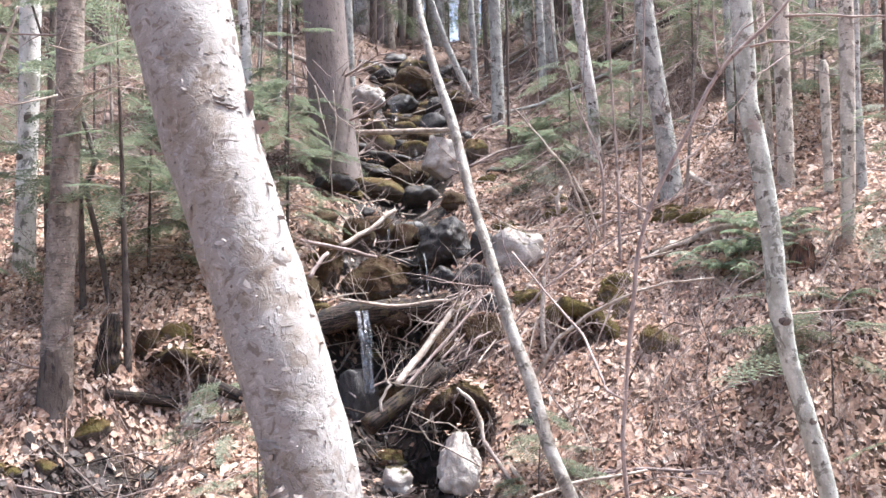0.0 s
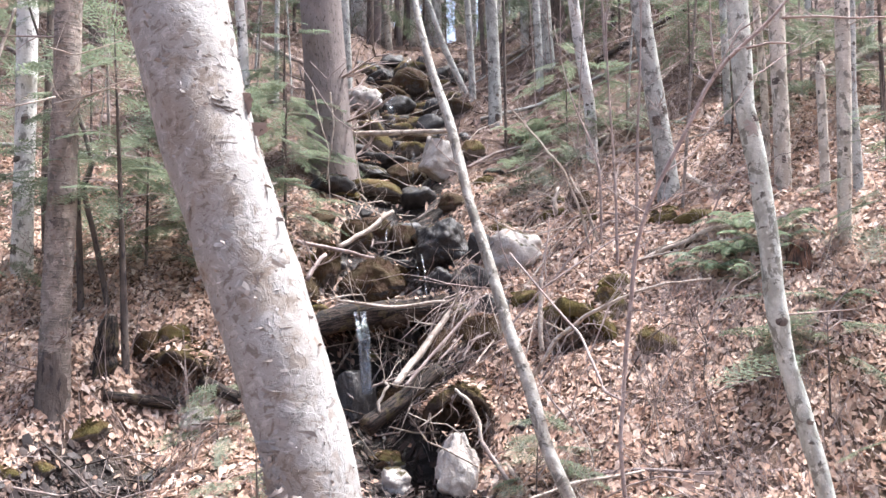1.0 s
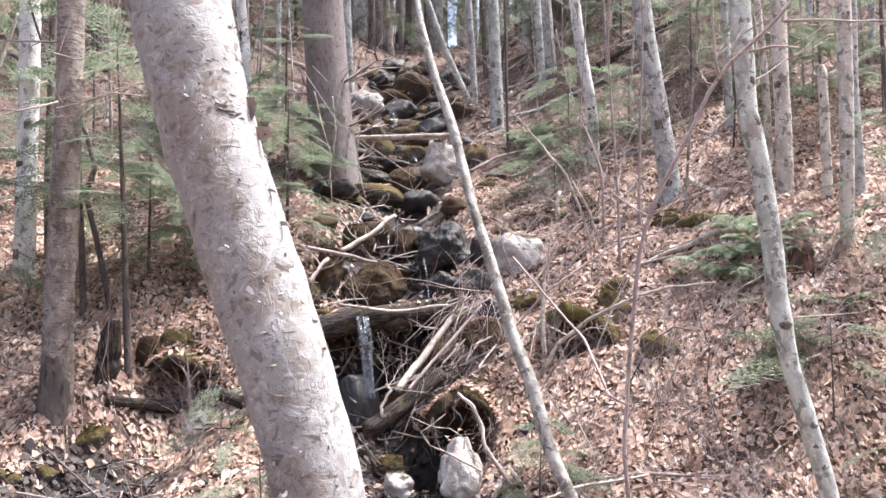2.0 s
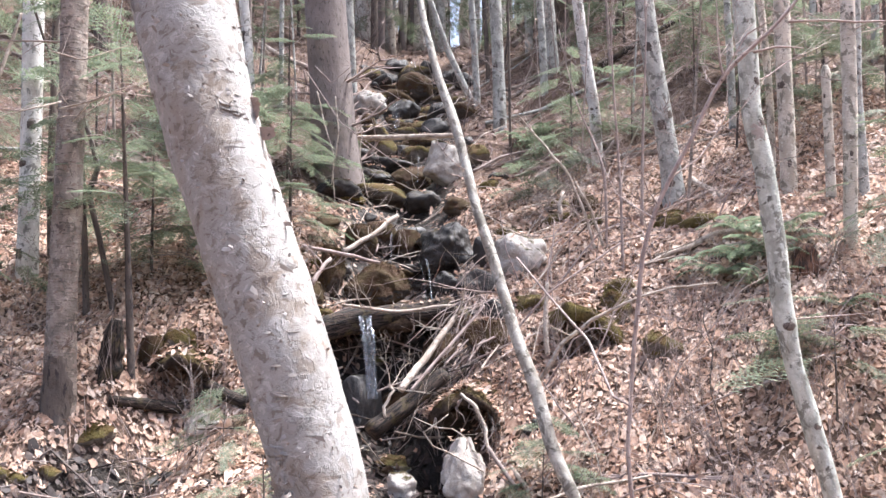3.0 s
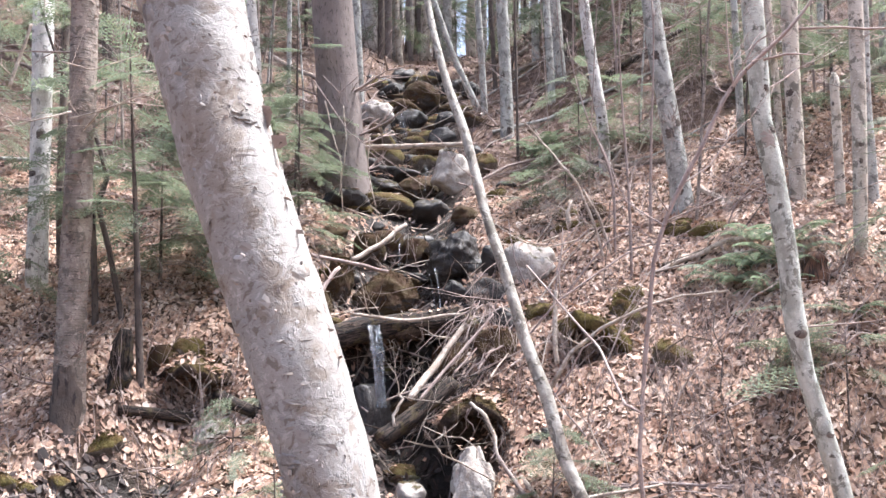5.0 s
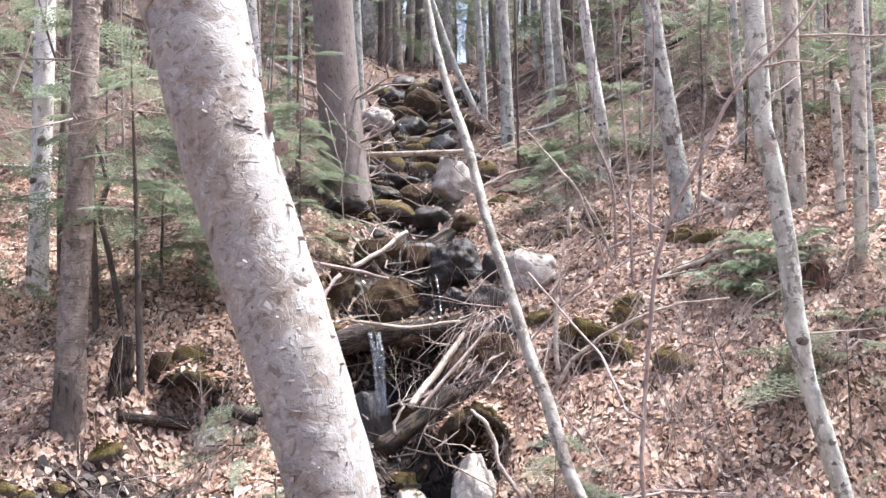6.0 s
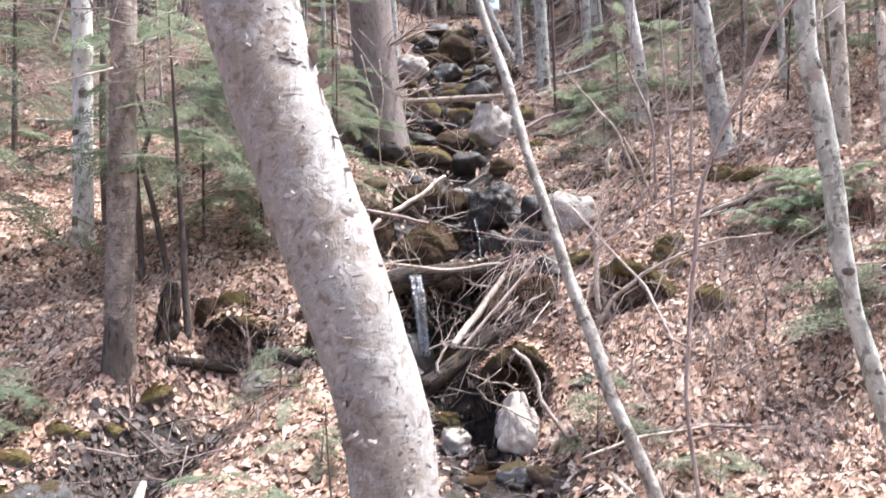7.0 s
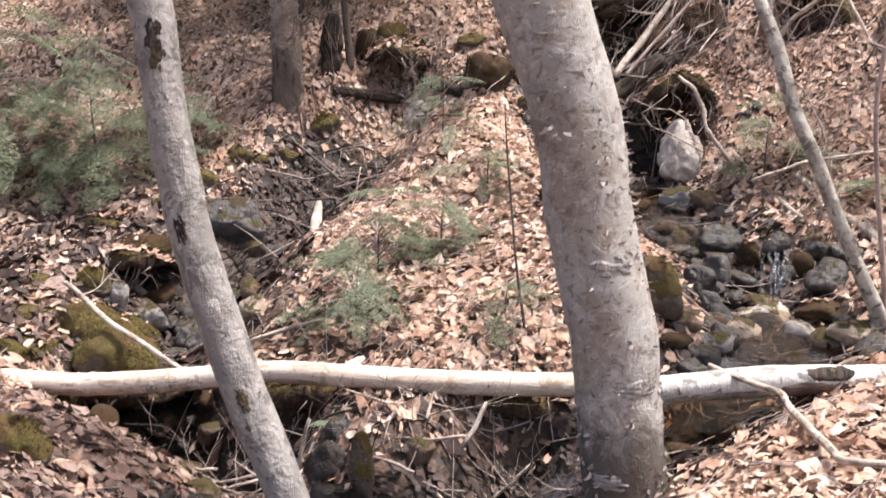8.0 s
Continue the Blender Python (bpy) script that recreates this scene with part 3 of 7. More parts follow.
def tree(name, pts, material, label, category="tree", rise=5.0, sides=14, rough=0.05, small=False, knots=0, stubs=0, per=0.08, top="bare"):
    """A standing tree: a trunk along pts, prolonged upwards out of its lean, dead stubs, knots and a bare crown."""
    rng = random.Random(round(pts[0][0] * 613 + pts[0][1] * 71))
    b = Vector(pts[0][:3])
    root = new(name)
    root.location = b
    loc = [(p[0] - b.x, p[1] - b.y, p[2] - b.z, p[3]) for p in pts]
    a, c = Vector(loc[-2][:3]), Vector(loc[-1][:3])
    way, r = (c - a).normalized(), loc[-1][3]
    for i in range(3):
        way = (way + Vector((0, 0, 0.25))).normalized()
        c = c + way * rise / 3
        r *= 0.82
        loc.append((*c, r))
    g = Geo().tube(loc, sides, per, rough, rng.uniform(0, 9), True, 5.0 / max(0.3, 8 * loc[0][3]))
    part("trunk", g.mesh("trunk", material), root)
    if top:
        crown = part("crown", rng.choice(SMALL_CROWNS if small else FAR_CROWNS), root, "bare leafless crown of grey twigs")
        crown.matrix_basis = Matrix.Translation(c - way * 0.3) @ Euler((0, 0, rng.uniform(0, 6))).to_matrix().to_4x4() @ Matrix.Scale(1.0 if small else max(0.5, min(1.6, r / 0.06)), 4)
    for i in range(stubs):
        u = rng.uniform(0.25, 0.95) * (len(pts) - 1)
        k = int(u)
        p = Vector(loc[k][:3]).lerp(Vector(loc[k + 1][:3]), u - k)
        ang = rng.uniform(0, 6.28)
        g = Geo()
        g.twig(p, (math.cos(ang), math.sin(ang), rng.uniform(-0.1, 0.5)), rng.uniform(0.25, 0.8), max(0.004, loc[k][3] * 0.1), 1, rng)
        part("dead_branch", g.mesh("dead_branch", TWIG), root)
    for i in range(knots):
        z = loc[0][2] + (loc[len(pts) - 1][2] - loc[0][2]) * rng.uniform(0.15, 0.97)
        scar(root, loc, z, loc[0][3] * rng.uniform(0.4, 1.0), rng.uniform(-2.7, -0.4), rng.uniform(0.25, 0.55), DARK, i + pts[0][0])
    return tagged(root, label, category)


def log(name, pts, material, label, category="log", sides=12, rough=0.08, twigs=0, holder=None):
    """A fallen trunk or stick along pts."""
    rng = random.Random(round(pts[0][0] * 433 + pts[0][1] * 57 + len(pts)))
    b = Vector(pts[0][:3])
    loc = [(p[0] - b.x, p[1] - b.y, p[2] - b.z, p[3]) for p in pts]
    fat = max(p[3] for p in pts)
    if fat < 0.03:
        wav = [loc[0]]
        for p, q in zip(loc, loc[1:]):
            for k in (1, 2):
                u = k / 3
                j = fat * 0.35
                wav.append((*(Vector(p[:3]).lerp(Vector(q[:3]), u) + Vector((rng.uniform(-j, j), rng.uniform(-j, j), rng.uniform(-j, j)))), p[3] + (q[3] - p[3]) * u))
            wav.append(q)
        loc = wav
    g = Geo().tube(loc, sides if fat > 0.02 else 7, max(0.03, fat), rough, rng.uniform(0, 9), True, 1.2 / fat)
    ob = new(name, g.mesh(name, material))
    ob.location = b
    for i in range(twigs):
        k, t = rng.randrange(1, len(loc)), Geo()
        t.twig(loc[k][:3], (rng.uniform(-1, 1), rng.uniform(-1, 1), rng.uniform(-0.2, 1)), rng.uniform(0.12, 0.4), loc[k][3] * 0.4, 1, rng)
        part("twig", t.mesh("twig", material), ob)
    if holder:
        ob.parent, ob.location = holder, b - holder.location
        return ob
    return tagged(ob, label, category)


# boulders and stones of the creek and its banks
bed_rock("boulder", (-0.748, 9.184, 1.774), (0.312, 0.25, 0.243), "brownmoss")
bed_rock("boulder", (-0.095, 9.354, 2.131), (0.295, 0.237, 0.265), "wet")
bed_rock("boulder", (-0.136, 9.002, 1.793), (0.125, 0.1, 0.119), "wet")
bed_rock("boulder", (0.188, 8.849, 1.783), (0.229, 0.184, 0.133), "wet")
bed_rock("boulder", (0.55, 9.038, 2.057), (0.251, 0.201, 0.21), "granite")
bed_rock("boulder", (0.236, 9.147, 2.09), (0.122, 0.098, 0.19), "wet")
bed_rock("boulder", (-0.191, 11.569, 3.331), (0.308, 0.247, 0.29), "granite")
bed_rock("boulder", (0.153, 11.635, 3.441), (0.151, 0.121, 0.157), "moss")
bed_rock("boulder", (-1.444, 13.888, 4.633), (0.288, 0.231, 0.217), "granite")
bed_rock("boulder", (-0.869, 15.391, 5.208), (0.32, 0.257, 0.292), "brownmoss")
bed_rock("boulder", (-0.933, 12.086, 3.359), (0.375, 0.301, 0.179), "wet")
bed_rock("boulder", (-0.947, 11.236, 2.898), (0.33, 0.264, 0.158), "moss")
bed_rock("boulder", (-0.438, 10.97, 2.779), (0.243, 0.195, 0.161), "wet")
bed_rock("boulder", (-0.811, 10.098, 2.315), (0.192, 0.154, 0.225), "brownmoss")
bed_rock("boulder", (-0.554, 10.03, 2.249), (0.147, 0.118, 0.197), "brownmoss")
bed_rock("boulder", (0.072, 6.908, 0.45), (0.152, 0.143, 0.262), "granite")
bed_rock("boulder", (-0.344, 6.967, 0.307), (0.106, 0.085, 0.11), "granite")
bed_rock("boulder", (-0.764, 8, 0.805), (0.167, 0.134, 0.178), "wetgrey")
bed_rock("boulder", (-0.472, 8.167, 1.006), (0.156, 0.125, 0.132), "brownmoss")
bed_rock("boulder", (0.22, 8.036, 1.293), (0.201, 0.161, 0.179), "brownmoss")
bed_rock("boulder", (-0.044, 7.766, 0.779), (0.184, 0.148, 0.153), "brownmoss")
bed_rock("boulder", (0.983, 9.949, 2.606), (0.157, 0.126, 0.101), "moss")
bed_rock("boulder", (1.267, 9.736, 2.61), (0.189, 0.152, 0.123), "brownmoss")
bed_rock("boulder", (1.935, 9.053, 2.377), (0.142, 0.114, 0.085), "moss")
bed_rock("boulder", (1.254, 8.007, 1.53), (0.148, 0.118, 0.123), "moss")
bed_rock("boulder", (1.529, 7.483, 1.253), (0.159, 0.127, 0.119), "moss")
bed_rock("boulder", (-2.404, 7.844, 1.219), (0.123, 0.099, 0.123), "brownmoss")
bed_rock("boulder", (-2.232, 7.951, 1.269), (0.149, 0.119, 0.129), "moss")
bed_rock("boulder", (-2.013, 7.897, 1.198), (0.1, 0.08, 0.094), "brownmoss")
bed_rock("boulder", (-1.929, 7.55, 0.675), (0.189, 0.152, 0.122), "granite")
bed_rock("boulder", (-2.571, 7.132, 0.615), (0.157, 0.126, 0.115), "moss")
bed_rock("boulder", (-2.853, 6.613, 0.413), (0.082, 0.066, 0.065), "moss")
bed_rock("rock", (-1.301, 17.321, 6.171), (0.187, 0.15, 0.137), "wet")
bed_rock("rock", (-0.759, 17.274, 6.128), (0.164, 0.132, 0.125), "wet")
bed_rock("rock", (-1.397, 16.229, 5.598), (0.185, 0.148, 0.138), "wet")
bed_rock("rock", (-0.419, 13.982, 4.523), (0.175, 0.14, 0.118), "wet")
bed_rock("rock", (-0.846, 13.634, 4.244), (0.171, 0.137, 0.115), "wet")
bed_rock("rock", (-1.214, 12.972, 4.029), (0.186, 0.15, 0.109), "moss")
bed_rock("rock", (-0.483, 12.912, 3.853), (0.161, 0.129, 0.1), "wet")
bed_rock("rock", (0.089, 6.545, 0.173), (0.158, 0.127, 0.084), "grey")
bed_rock("rock", (0.248, 5.569, -0.076), (0.092, 0.074, 0.099), "wetgrey")
bed_rock("rock", (0.167, 5.301, -0.062), (0.091, 0.073, 0.101), "wet")
bed_rock("rock", (0.604, 5.813, 0.021), (0.091, 0.073, 0.084), "wet")
bed_rock("rock", (0.458, 5.778, -0.027), (0.077, 0.062, 0.108), "brownmoss")
bed_rock("boulder", (0.289, 5.961, -0.002), (0.137, 0.109, 0.12), "wet")
bed_rock("rock", (0.677, 5.63, -0.047), (0.097, 0.078, 0.084), "brownmoss")
bed_rock("rock", (0.781, 5.654, 0.019), (0.084, 0.068, 0.071), "wet")
bed_rock("rock", (0.797, 5.305, -0.047), (0.13, 0.105, 0.104), "wet")
bed_rock("rock", (0.899, 5.463, 0.038), (0.102, 0.082, 0.081), "wet")
bed_rock("rock", (0.476, 5.18, -0.215), (0.133, 0.107, 0.072), "granite")
bed_rock("rock", (0.724, 5.095, -0.169), (0.12, 0.096, 0.07), "brownmoss")
bed_rock("rock", (0.714, 4.801, -0.223), (0.086, 0.069, 0.066), "brown")
bed_rock("rock", (0.829, 4.785, -0.17), (0.126, 0.101, 0.074), "tan")
bed_rock("rock", (-0.053, 4.78, 0.015), (0.119, 0.095, 0.191), "moss")
bed_rock("rock", (0.616, 5.547, -0.108), (0.064, 0.052, 0.067), "wet")
bed_rock("rock", (0.218, 5.102, -0.144), (0.09, 0.072, 0.062), "wet")
bed_rock("rock", (0.075, 4.782, -0.146), (0.085, 0.068, 0.065), "brown")
bed_rock("rock", (0.343, 4.9, -0.20), (0.1, 0.08, 0.06), "tan")
bed_rock("rock", (0.22, 4.72, -0.22), (0.09, 0.07, 0.05), "grey")
bed_rock("rock", (0.55, 4.68, -0.22), (0.08, 0.07, 0.045), "brown")
bed_rock("rock", (0.40, 4.55, -0.25), (0.07, 0.06, 0.045), "tan")
bed_rock("rock", (0.12, 4.5, -0.25), (0.08, 0.06, 0.05), "wet")
bed_rock("rock", (0.62, 4.92, -0.16), (0.09, 0.07, 0.06), "granite")
bed_rock("rock", (0.152, 4.657, -0.27), (0.097, 0.078, 0.052), "wet")
bed_rock("boulder", (-2.812, 4.912, -0.274), (0.121, 0.097, 0.108), "grey")
bed_rock("rock", (-2.921, 4.813, -0.148), (0.059, 0.047, 0.106), "grey")
bed_rock("boulder", (-2.799, 5.974, 0.053), (0.245, 0.196, 0.188), "wetgrey")
bed_rock("rock", (-2.668, 5.93, -0.087), (0.137, 0.11, 0.102), "brown")
bed_rock("rock", (-2.065, 4.687, -0.139), (0.111, 0.089, 0.08), "tan")
bed_rock("rock", (-2.546, 4.881, -0.391), (0.102, 0.082, 0.089), "wetgrey")
bed_rock("boulder", (-2.93, 4.45, -0.18), (0.2, 0.16, 0.12), "moss")
bed_rock("boulder", (-2.60, 4.30, -0.33), (0.25, 0.2, 0.17), "moss")
bed_rock("rock", (-1.885, 4.32, -0.261), (0.051, 0.041, 0.044), "grey")
bed_rock("rock", (-1.688, 4.192, -0.237), (0.047, 0.037, 0.034), "tan")
bed_rock("boulder", (-2.202, 3.029, -0.169), (0.116, 0.093, 0.131), "moss")
bed_rock("boulder", (-2.80, 4.66, -0.32), (0.17, 0.15, 0.13), "moss")
bed_rock("boulder", (-3.073, 4.831, -0.061), (0.099, 0.08, 0.103), "moss")
bed_rock("boulder", (-3.103, 5.364, 0.02), (0.199, 0.16, 0.094), "brownmoss")
bed_rock("rock", (-1.267, 3.513, -0.351), (0.08, 0.064, 0.083), "wet")
bed_rock("rock", (-1.094, 3.434, -0.349), (0.049, 0.039, 0.115), "moss")
bed_rock("rock", (-0.937, 3.655, -0.388), (0.07, 0.056, 0.06), "brown")
bed_rock("boulder", (-2.527, 4.053, -0.511), (0.169, 0.135, 0.088), "wet")
bed_rock("rock", (-2.965, 6.568, 0.456), (0.09, 0.072, 0.08), "moss")
bed_rock("rock", (-2.702, 6.764, 0.414), (0.079, 0.063, 0.073), "moss")
bed_rock("boulder", (-1.365, 7.621, 0.952), (0.204, 0.163, 0.182), "brownmoss")
bed_rock("rock", (-3.102, 6.211, 0.32), (0.123, 0.099, 0.085), "moss")

bed_rock("boulder", (-1.16, 8.95, 1.90), (0.14, 0.14, 0.2), "brownmoss")
bed_rock("boulder", (-1.33, 8.62, 1.68), (0.15, 0.13, 0.16), "brownmoss")
bed_rock("boulder", (-1.0, 9.75, 2.25), (0.17, 0.14, 0.15), "brownmoss")

# undercut banks
LIP_LEAVES = []
n = Nodes("bank_soil")
v = n.coords("Object")
crumb, lump = n.noise(v, 55, 4, 0.7), n.noise(v, 8, 5, 0.6, 0.4)
soil = n.mix(n.ramp(lump, [(0.4, 0.0), (0.62, 1.0)]), (0.035, 0.024, 0.018), (0.12, 0.08, 0.055))
soil = n.mix(n.ramp(crumb, [(0.4, 0.6), (0.6, 0.0)]), soil, (0.02, 0.014, 0.011))
green = n.ramp(n.calc("ADD", n.calc("MULTIPLY", n.upness(), 0.35), n.noise(v, 6, 5, 0.65, 0.3)), [(0.66, 0.0), (0.80, 0.9)])
soil = n.mix(green, soil, n.mix(n.ramp(crumb, [(0.35, 0.0), (0.65, 1.0)]), (0.05, 0.034, 0.014), (0.11, 0.082, 0.03)))
BANK = n.done(soil, 0.95, n.calc("ADD", crumb, lump), 0.9, 0.03, 0.15)
n = Nodes("moss_mat")
v = n.coords("Object")
crumb, lump = n.noise(v, 70, 4, 0.75), n.noise(v, 9, 5, 0.6, 0.4)
tuft = n.mix(n.ramp(crumb, [(0.32, 0.0), (0.68, 1.0)]), (0.05, 0.037, 0.015), (0.165, 0.128, 0.045))
tuft = n.mix(n.ramp(lump, [(0.52, 0.0), (0.64, 0.8)]), tuft, n.mix(crumb, (0.06, 0.04, 0.028), (0.20, 0.135, 0.095)))
MOSS_MAT = n.done(tuft, 0.95, n.calc("ADD", crumb, n.calc("MULTIPLY", lump, 0.6)), 0.9, 0.03, 0.1)


def overhang(edge, back, thick, seed, label, leaves=60, roots=9, cover=None):
    """A lip of turf and roots along edge, a line of (x, y, z), that juts over a hollow and runs back into the slope."""
    rng, g = random.Random(seed), Geo()
    pts = [Vector(p) for p in edge]
    line = []
    for a, b in zip(pts, pts[1:]):
        k = max(2, int((b - a).length / 0.025))
        line += [a.lerp(b, j / k) for j in range(k)]
    line.append(pts[-1])
    origin, rows = pts[len(pts) // 2], 15
    for i, q in enumerate(line):
        u = i / (len(line) - 1)
        end = min(1.0, 5 * u, 5 * (1 - u)) ** 0.5
        t = thick * (0.35 + 0.65 * end) * (1 + 0.5 * noise.noise(Vector((i * 0.13, seed, 0))))
        y0 = q.y + (1 - end) * back * 0.5 + 0.07 * noise.noise(Vector((i * 0.17, seed, 5)))
        yb = q.y + back
        zb = float(height(q.x, yb)) - 0.04
        for j in range(rows):
            if j < 7:
                w = j / 6
                y, z = yb + (y0 - yb) * w, zb + (q.z - zb) * w ** 0.8
            elif j < 11:
                a = (j - 6) / 5 * math.pi
                y, z = y0 - 0.35 * t * math.sin(a), q.z - t * 0.5 * (1 - math.cos(a))
            else:
                w = (j - 10) / 4
                y, z = y0 + (yb - y0) * w, q.z - t + 0.12 * t * math.sin(w * 3.14)
            o = Vector((q.x, y, z)) * 6
            k = 0.028 + 0.02 * (j > 6)
            g.v.append((q.x - origin.x + k * noise.noise(o + Vector((seed, 0, 0))), y - origin.y + k * noise.noise(o + Vector((0, seed, 0))), z - origin.z + k * noise.noise(o * 1.7 + Vector((0, 0, seed)))))
    for i in range(len(line) - 1):
        for j in range(rows):
            a, b = i * rows + j, i * rows + (j + 1) % rows
            g.f.append((a, b, b + rows, a + rows))
    ob = new("undercut_bank", g.mesh("undercut_bank", cover or BANK))
    ob.location = origin
    for i in range(roots):
        q = line[rng.randrange(2, len(line) - 2)] - origin
        o = q + Vector((0, -0.01, -thick * 0.5))
        pts, r = [], rng.uniform(0.003, 0.008)
        for k in range(4):
            pts.append((o.x, o.y, o.z, r * (1 - 0.2 * k)))
            o = o + Vector((rng.uniform(-0.06, 0.06), rng.uniform(-0.03, 0.03), -rng.uniform(0.02, 0.09)))
        part("root", Geo().tube(pts, 5, 0.03, 0.2).mesh("root", (DARK, TWIG, DARK, PALE_WOOD)[i % 4]), ob)
    for i in range(int(leaves * 2.2)):
        q, w = line[rng.randrange(len(line))], rng.random() ** 1.3
        y = q.y + back * w
        zb = float(height(q.x, q.y + back))
        LIP_LEAVES.append((q.x, y, q.z + (zb - q.z) * w ** 1.15 + 0.03))
    return tagged(ob, label, "bank")


MB = "undercut bank of dark soil with moss, roots and dry leaves"
overhang([(-0.22, 7.32, 0.72), (-0.10, 7.28, 0.86), (0.06, 7.26, 0.96), (0.22, 7.24, 0.90), (0.34, 7.2, 0.72)], 0.62, 0.13, 3, MB, 130, 14)
overhang([(-1.15, 8.02, 1.40), (-0.75, 8.08, 1.44), (-0.4, 8.14, 1.47), (-0.08, 8.22, 1.5)], 0.62, 0.10, 4, "undercut bank of mud and packed sticks behind the rotten log", 24, 16)
overhang([(0.72, 7.78, 1.50), (0.88, 7.72, 1.60), (1.05, 7.70, 1.52), (1.2, 7.68, 1.40), (1.34, 7.66, 1.28)], 0.6, 0.14, 5, MB, 70, 16, MOSS_MAT)
overhang([(-2.34, 7.6, 1.10), (-2.18, 7.57, 1.18), (-1.98, 7.56, 1.16), (-1.84, 7.55, 1.06)], 0.45, 0.07, 6, MB, 70, 8)
overhang([(-2.75, 3.92, -0.34), (-2.45, 3.95, -0.30), (-2.15, 3.98, -0.33)], 0.45, 0.09, 7, MB, 50, 8)
overhang([(-1.85, 3.93, -0.30), (-1.6, 3.93, -0.26), (-1.32, 3.95, -0.28)], 0.42, 0.10, 8, MB, 60, 10)
overhang([(-0.88, 3.97, -0.29), (-0.68, 3.98, -0.26), (-0.42, 4.02, -0.32)], 0.42, 0.10, 10, MB, 60, 12)
for i, (x, y, half) in enumerate(((0.44, 9.75, 0.16), (1.0, 9.75, 0.22), (1.25, 9.5, 0.14), (1.9, 9.05, 0.18), (2.15, 8.8, 0.2), (1.35, 8.3, 0.16),
                                 (0.62, 8.5, 0.15), (0.3, 10.9, 0.2), (-1.35, 10.9, 0.25), (-3.45, 5.6, 0.2), (-1.3, 9.3, 0.2), (-3.2, 5.9, 0.2), (-1.2, 8.6, 0.2), (-3.4, 4.8, 0.2), (-3.2, 4.42, 0.18), (-3.6, 5.25, 0.22), (-3.05, 4.05, 0.18), (-2.75, 3.5, 0.2))):
    z = float(height(x, y)) + 0.035
    overhang([(x - half, y - 0.03, z - 0.06), (x - 0.4 * half, y - 0.1, z), (x + 0.4 * half, y - 0.12, z + 0.01), (x + half, y - 0.05, z - 0.05)], 0.34, 0.09, 20 + i, "low mossy hummock among dry leaves on the slope", 16, 3, MOSS_MAT)
overhang([(-3.2, 5.1, 0.02), (-3.0, 5.05, 0.06), (-2.82, 5.08, 0.0)], 0.4, 0.08, 9, MB, 40, 6)

# standing trees
tree("birch_tree", [(-3.884, 8.753, 1.616, 0.114), (-3.885, 8.753, 1.859, 0.102), (-3.888, 8.753, 2.585, 0.092), (-3.893, 8.753, 3.365, 0.093), (-3.906, 8.753, 4.423, 0.094)], PALE, "slender white birch with black scars on the leafy slope", knots=5, stubs=2)
YELLOW_BIRCH = tree("yellow_birch_tree", [(-2.837, 7.184, 0.593, 0.141), (-2.838, 7.184, 0.833, 0.126), (-2.84, 7.184, 1.326, 0.11), (-2.821, 7.184, 2.356, 0.103), (-2.811, 7.184, 3.198, 0.096), (-2.812, 7.184, 3.842, 0.101)], YELLOW, "brown yellow birch with curling bark, mossy at its foot", knots=2, stubs=5, rough=0.08)
tree("crooked_sapling", [(-2.859, 8.258, 1.279, 0.029), (-2.89, 8.258, 1.526, 0.026), (-3.005, 8.258, 2.074, 0.024), (-3.125, 8.258, 2.557, 0.024), (-3.057, 8.258, 2.75, 0.024), (-3.191, 8.258, 3.191, 0.019), (-3.398, 8.258, 3.539, 0.015)], DARK, "crooked dark sapling on the slope", small=True, stubs=3, rise=1.0)
tree("sapling", [(-3.118, 8.271, 1.255, 0.032), (-3.126, 8.271, 1.504, 0.029), (-3.158, 8.271, 2.125, 0.026), (-3.195, 8.271, 2.754, 0.022)], DARK, "thin dark bare sapling on the slope", small=True, stubs=3, rise=1.5)
tree("slim_tree", [(-3.782, 9.033, 1.796, 0.05), (-3.789, 9.033, 2.041, 0.045), (-3.821, 9.033, 2.73, 0.04), (-3.821, 9.033, 3.972, 0.035)], DARK, "slim dark trunk behind the birches", rise=4.0, stubs=2)
tree("slim_tree", [(-5.368, 13.78, 5.145, 0.112), (-5.375, 13.78, 5.392, 0.1), (-5.414, 13.78, 6.245, 0.1)], DARK, "dark trunk high on the slope", stubs=1)
tree("slim_tree", [(-4.749, 13.789, 5.095, 0.074), (-4.755, 13.789, 5.342, 0.066), (-4.791, 13.789, 6.236, 0.063)], DARK, "dark trunk high on the slope", stubs=1)
tree("hemlock_tree", [(-1.434, 11.276, 2.874, 0.333), (-1.454, 11.276, 3.122, 0.297), (-1.516, 11.276, 3.577, 0.265), (-1.566, 11.276, 4.252, 0.253), (-1.639, 11.276, 5.278, 0.241)], HEMLOCK, "large grey-brown hemlock trunk with furrowed bark beside the creek", sides=28, rough=0.05, stubs=9, rise=7.0)
tree("slim_tree", [(-1.667, 13.934, 4.369, 0.083), (-1.674, 13.934, 4.614, 0.074), (-1.746, 13.934, 6.227, 0.071)], GREY, "slim grey tree on the slope")
tree("birch_tree", [(-2.344, 10.77, 2.727, 0.071), (-2.351, 10.77, 2.976, 0.063), (-2.421, 10.77, 4.458, 0.057), (-2.481, 10.77, 5.114, 0.055)], PALE, "slender white birch with black scars on the leafy slope", knots=3)
tree("sapling", [(-2.518, 12.928, 4.093, 0.039), (-2.518, 12.928, 4.341, 0.035), (-2.517, 12.928, 5.884, 0.031)], GREY, "thin grey sapling on the slope", small=True, stubs=2)
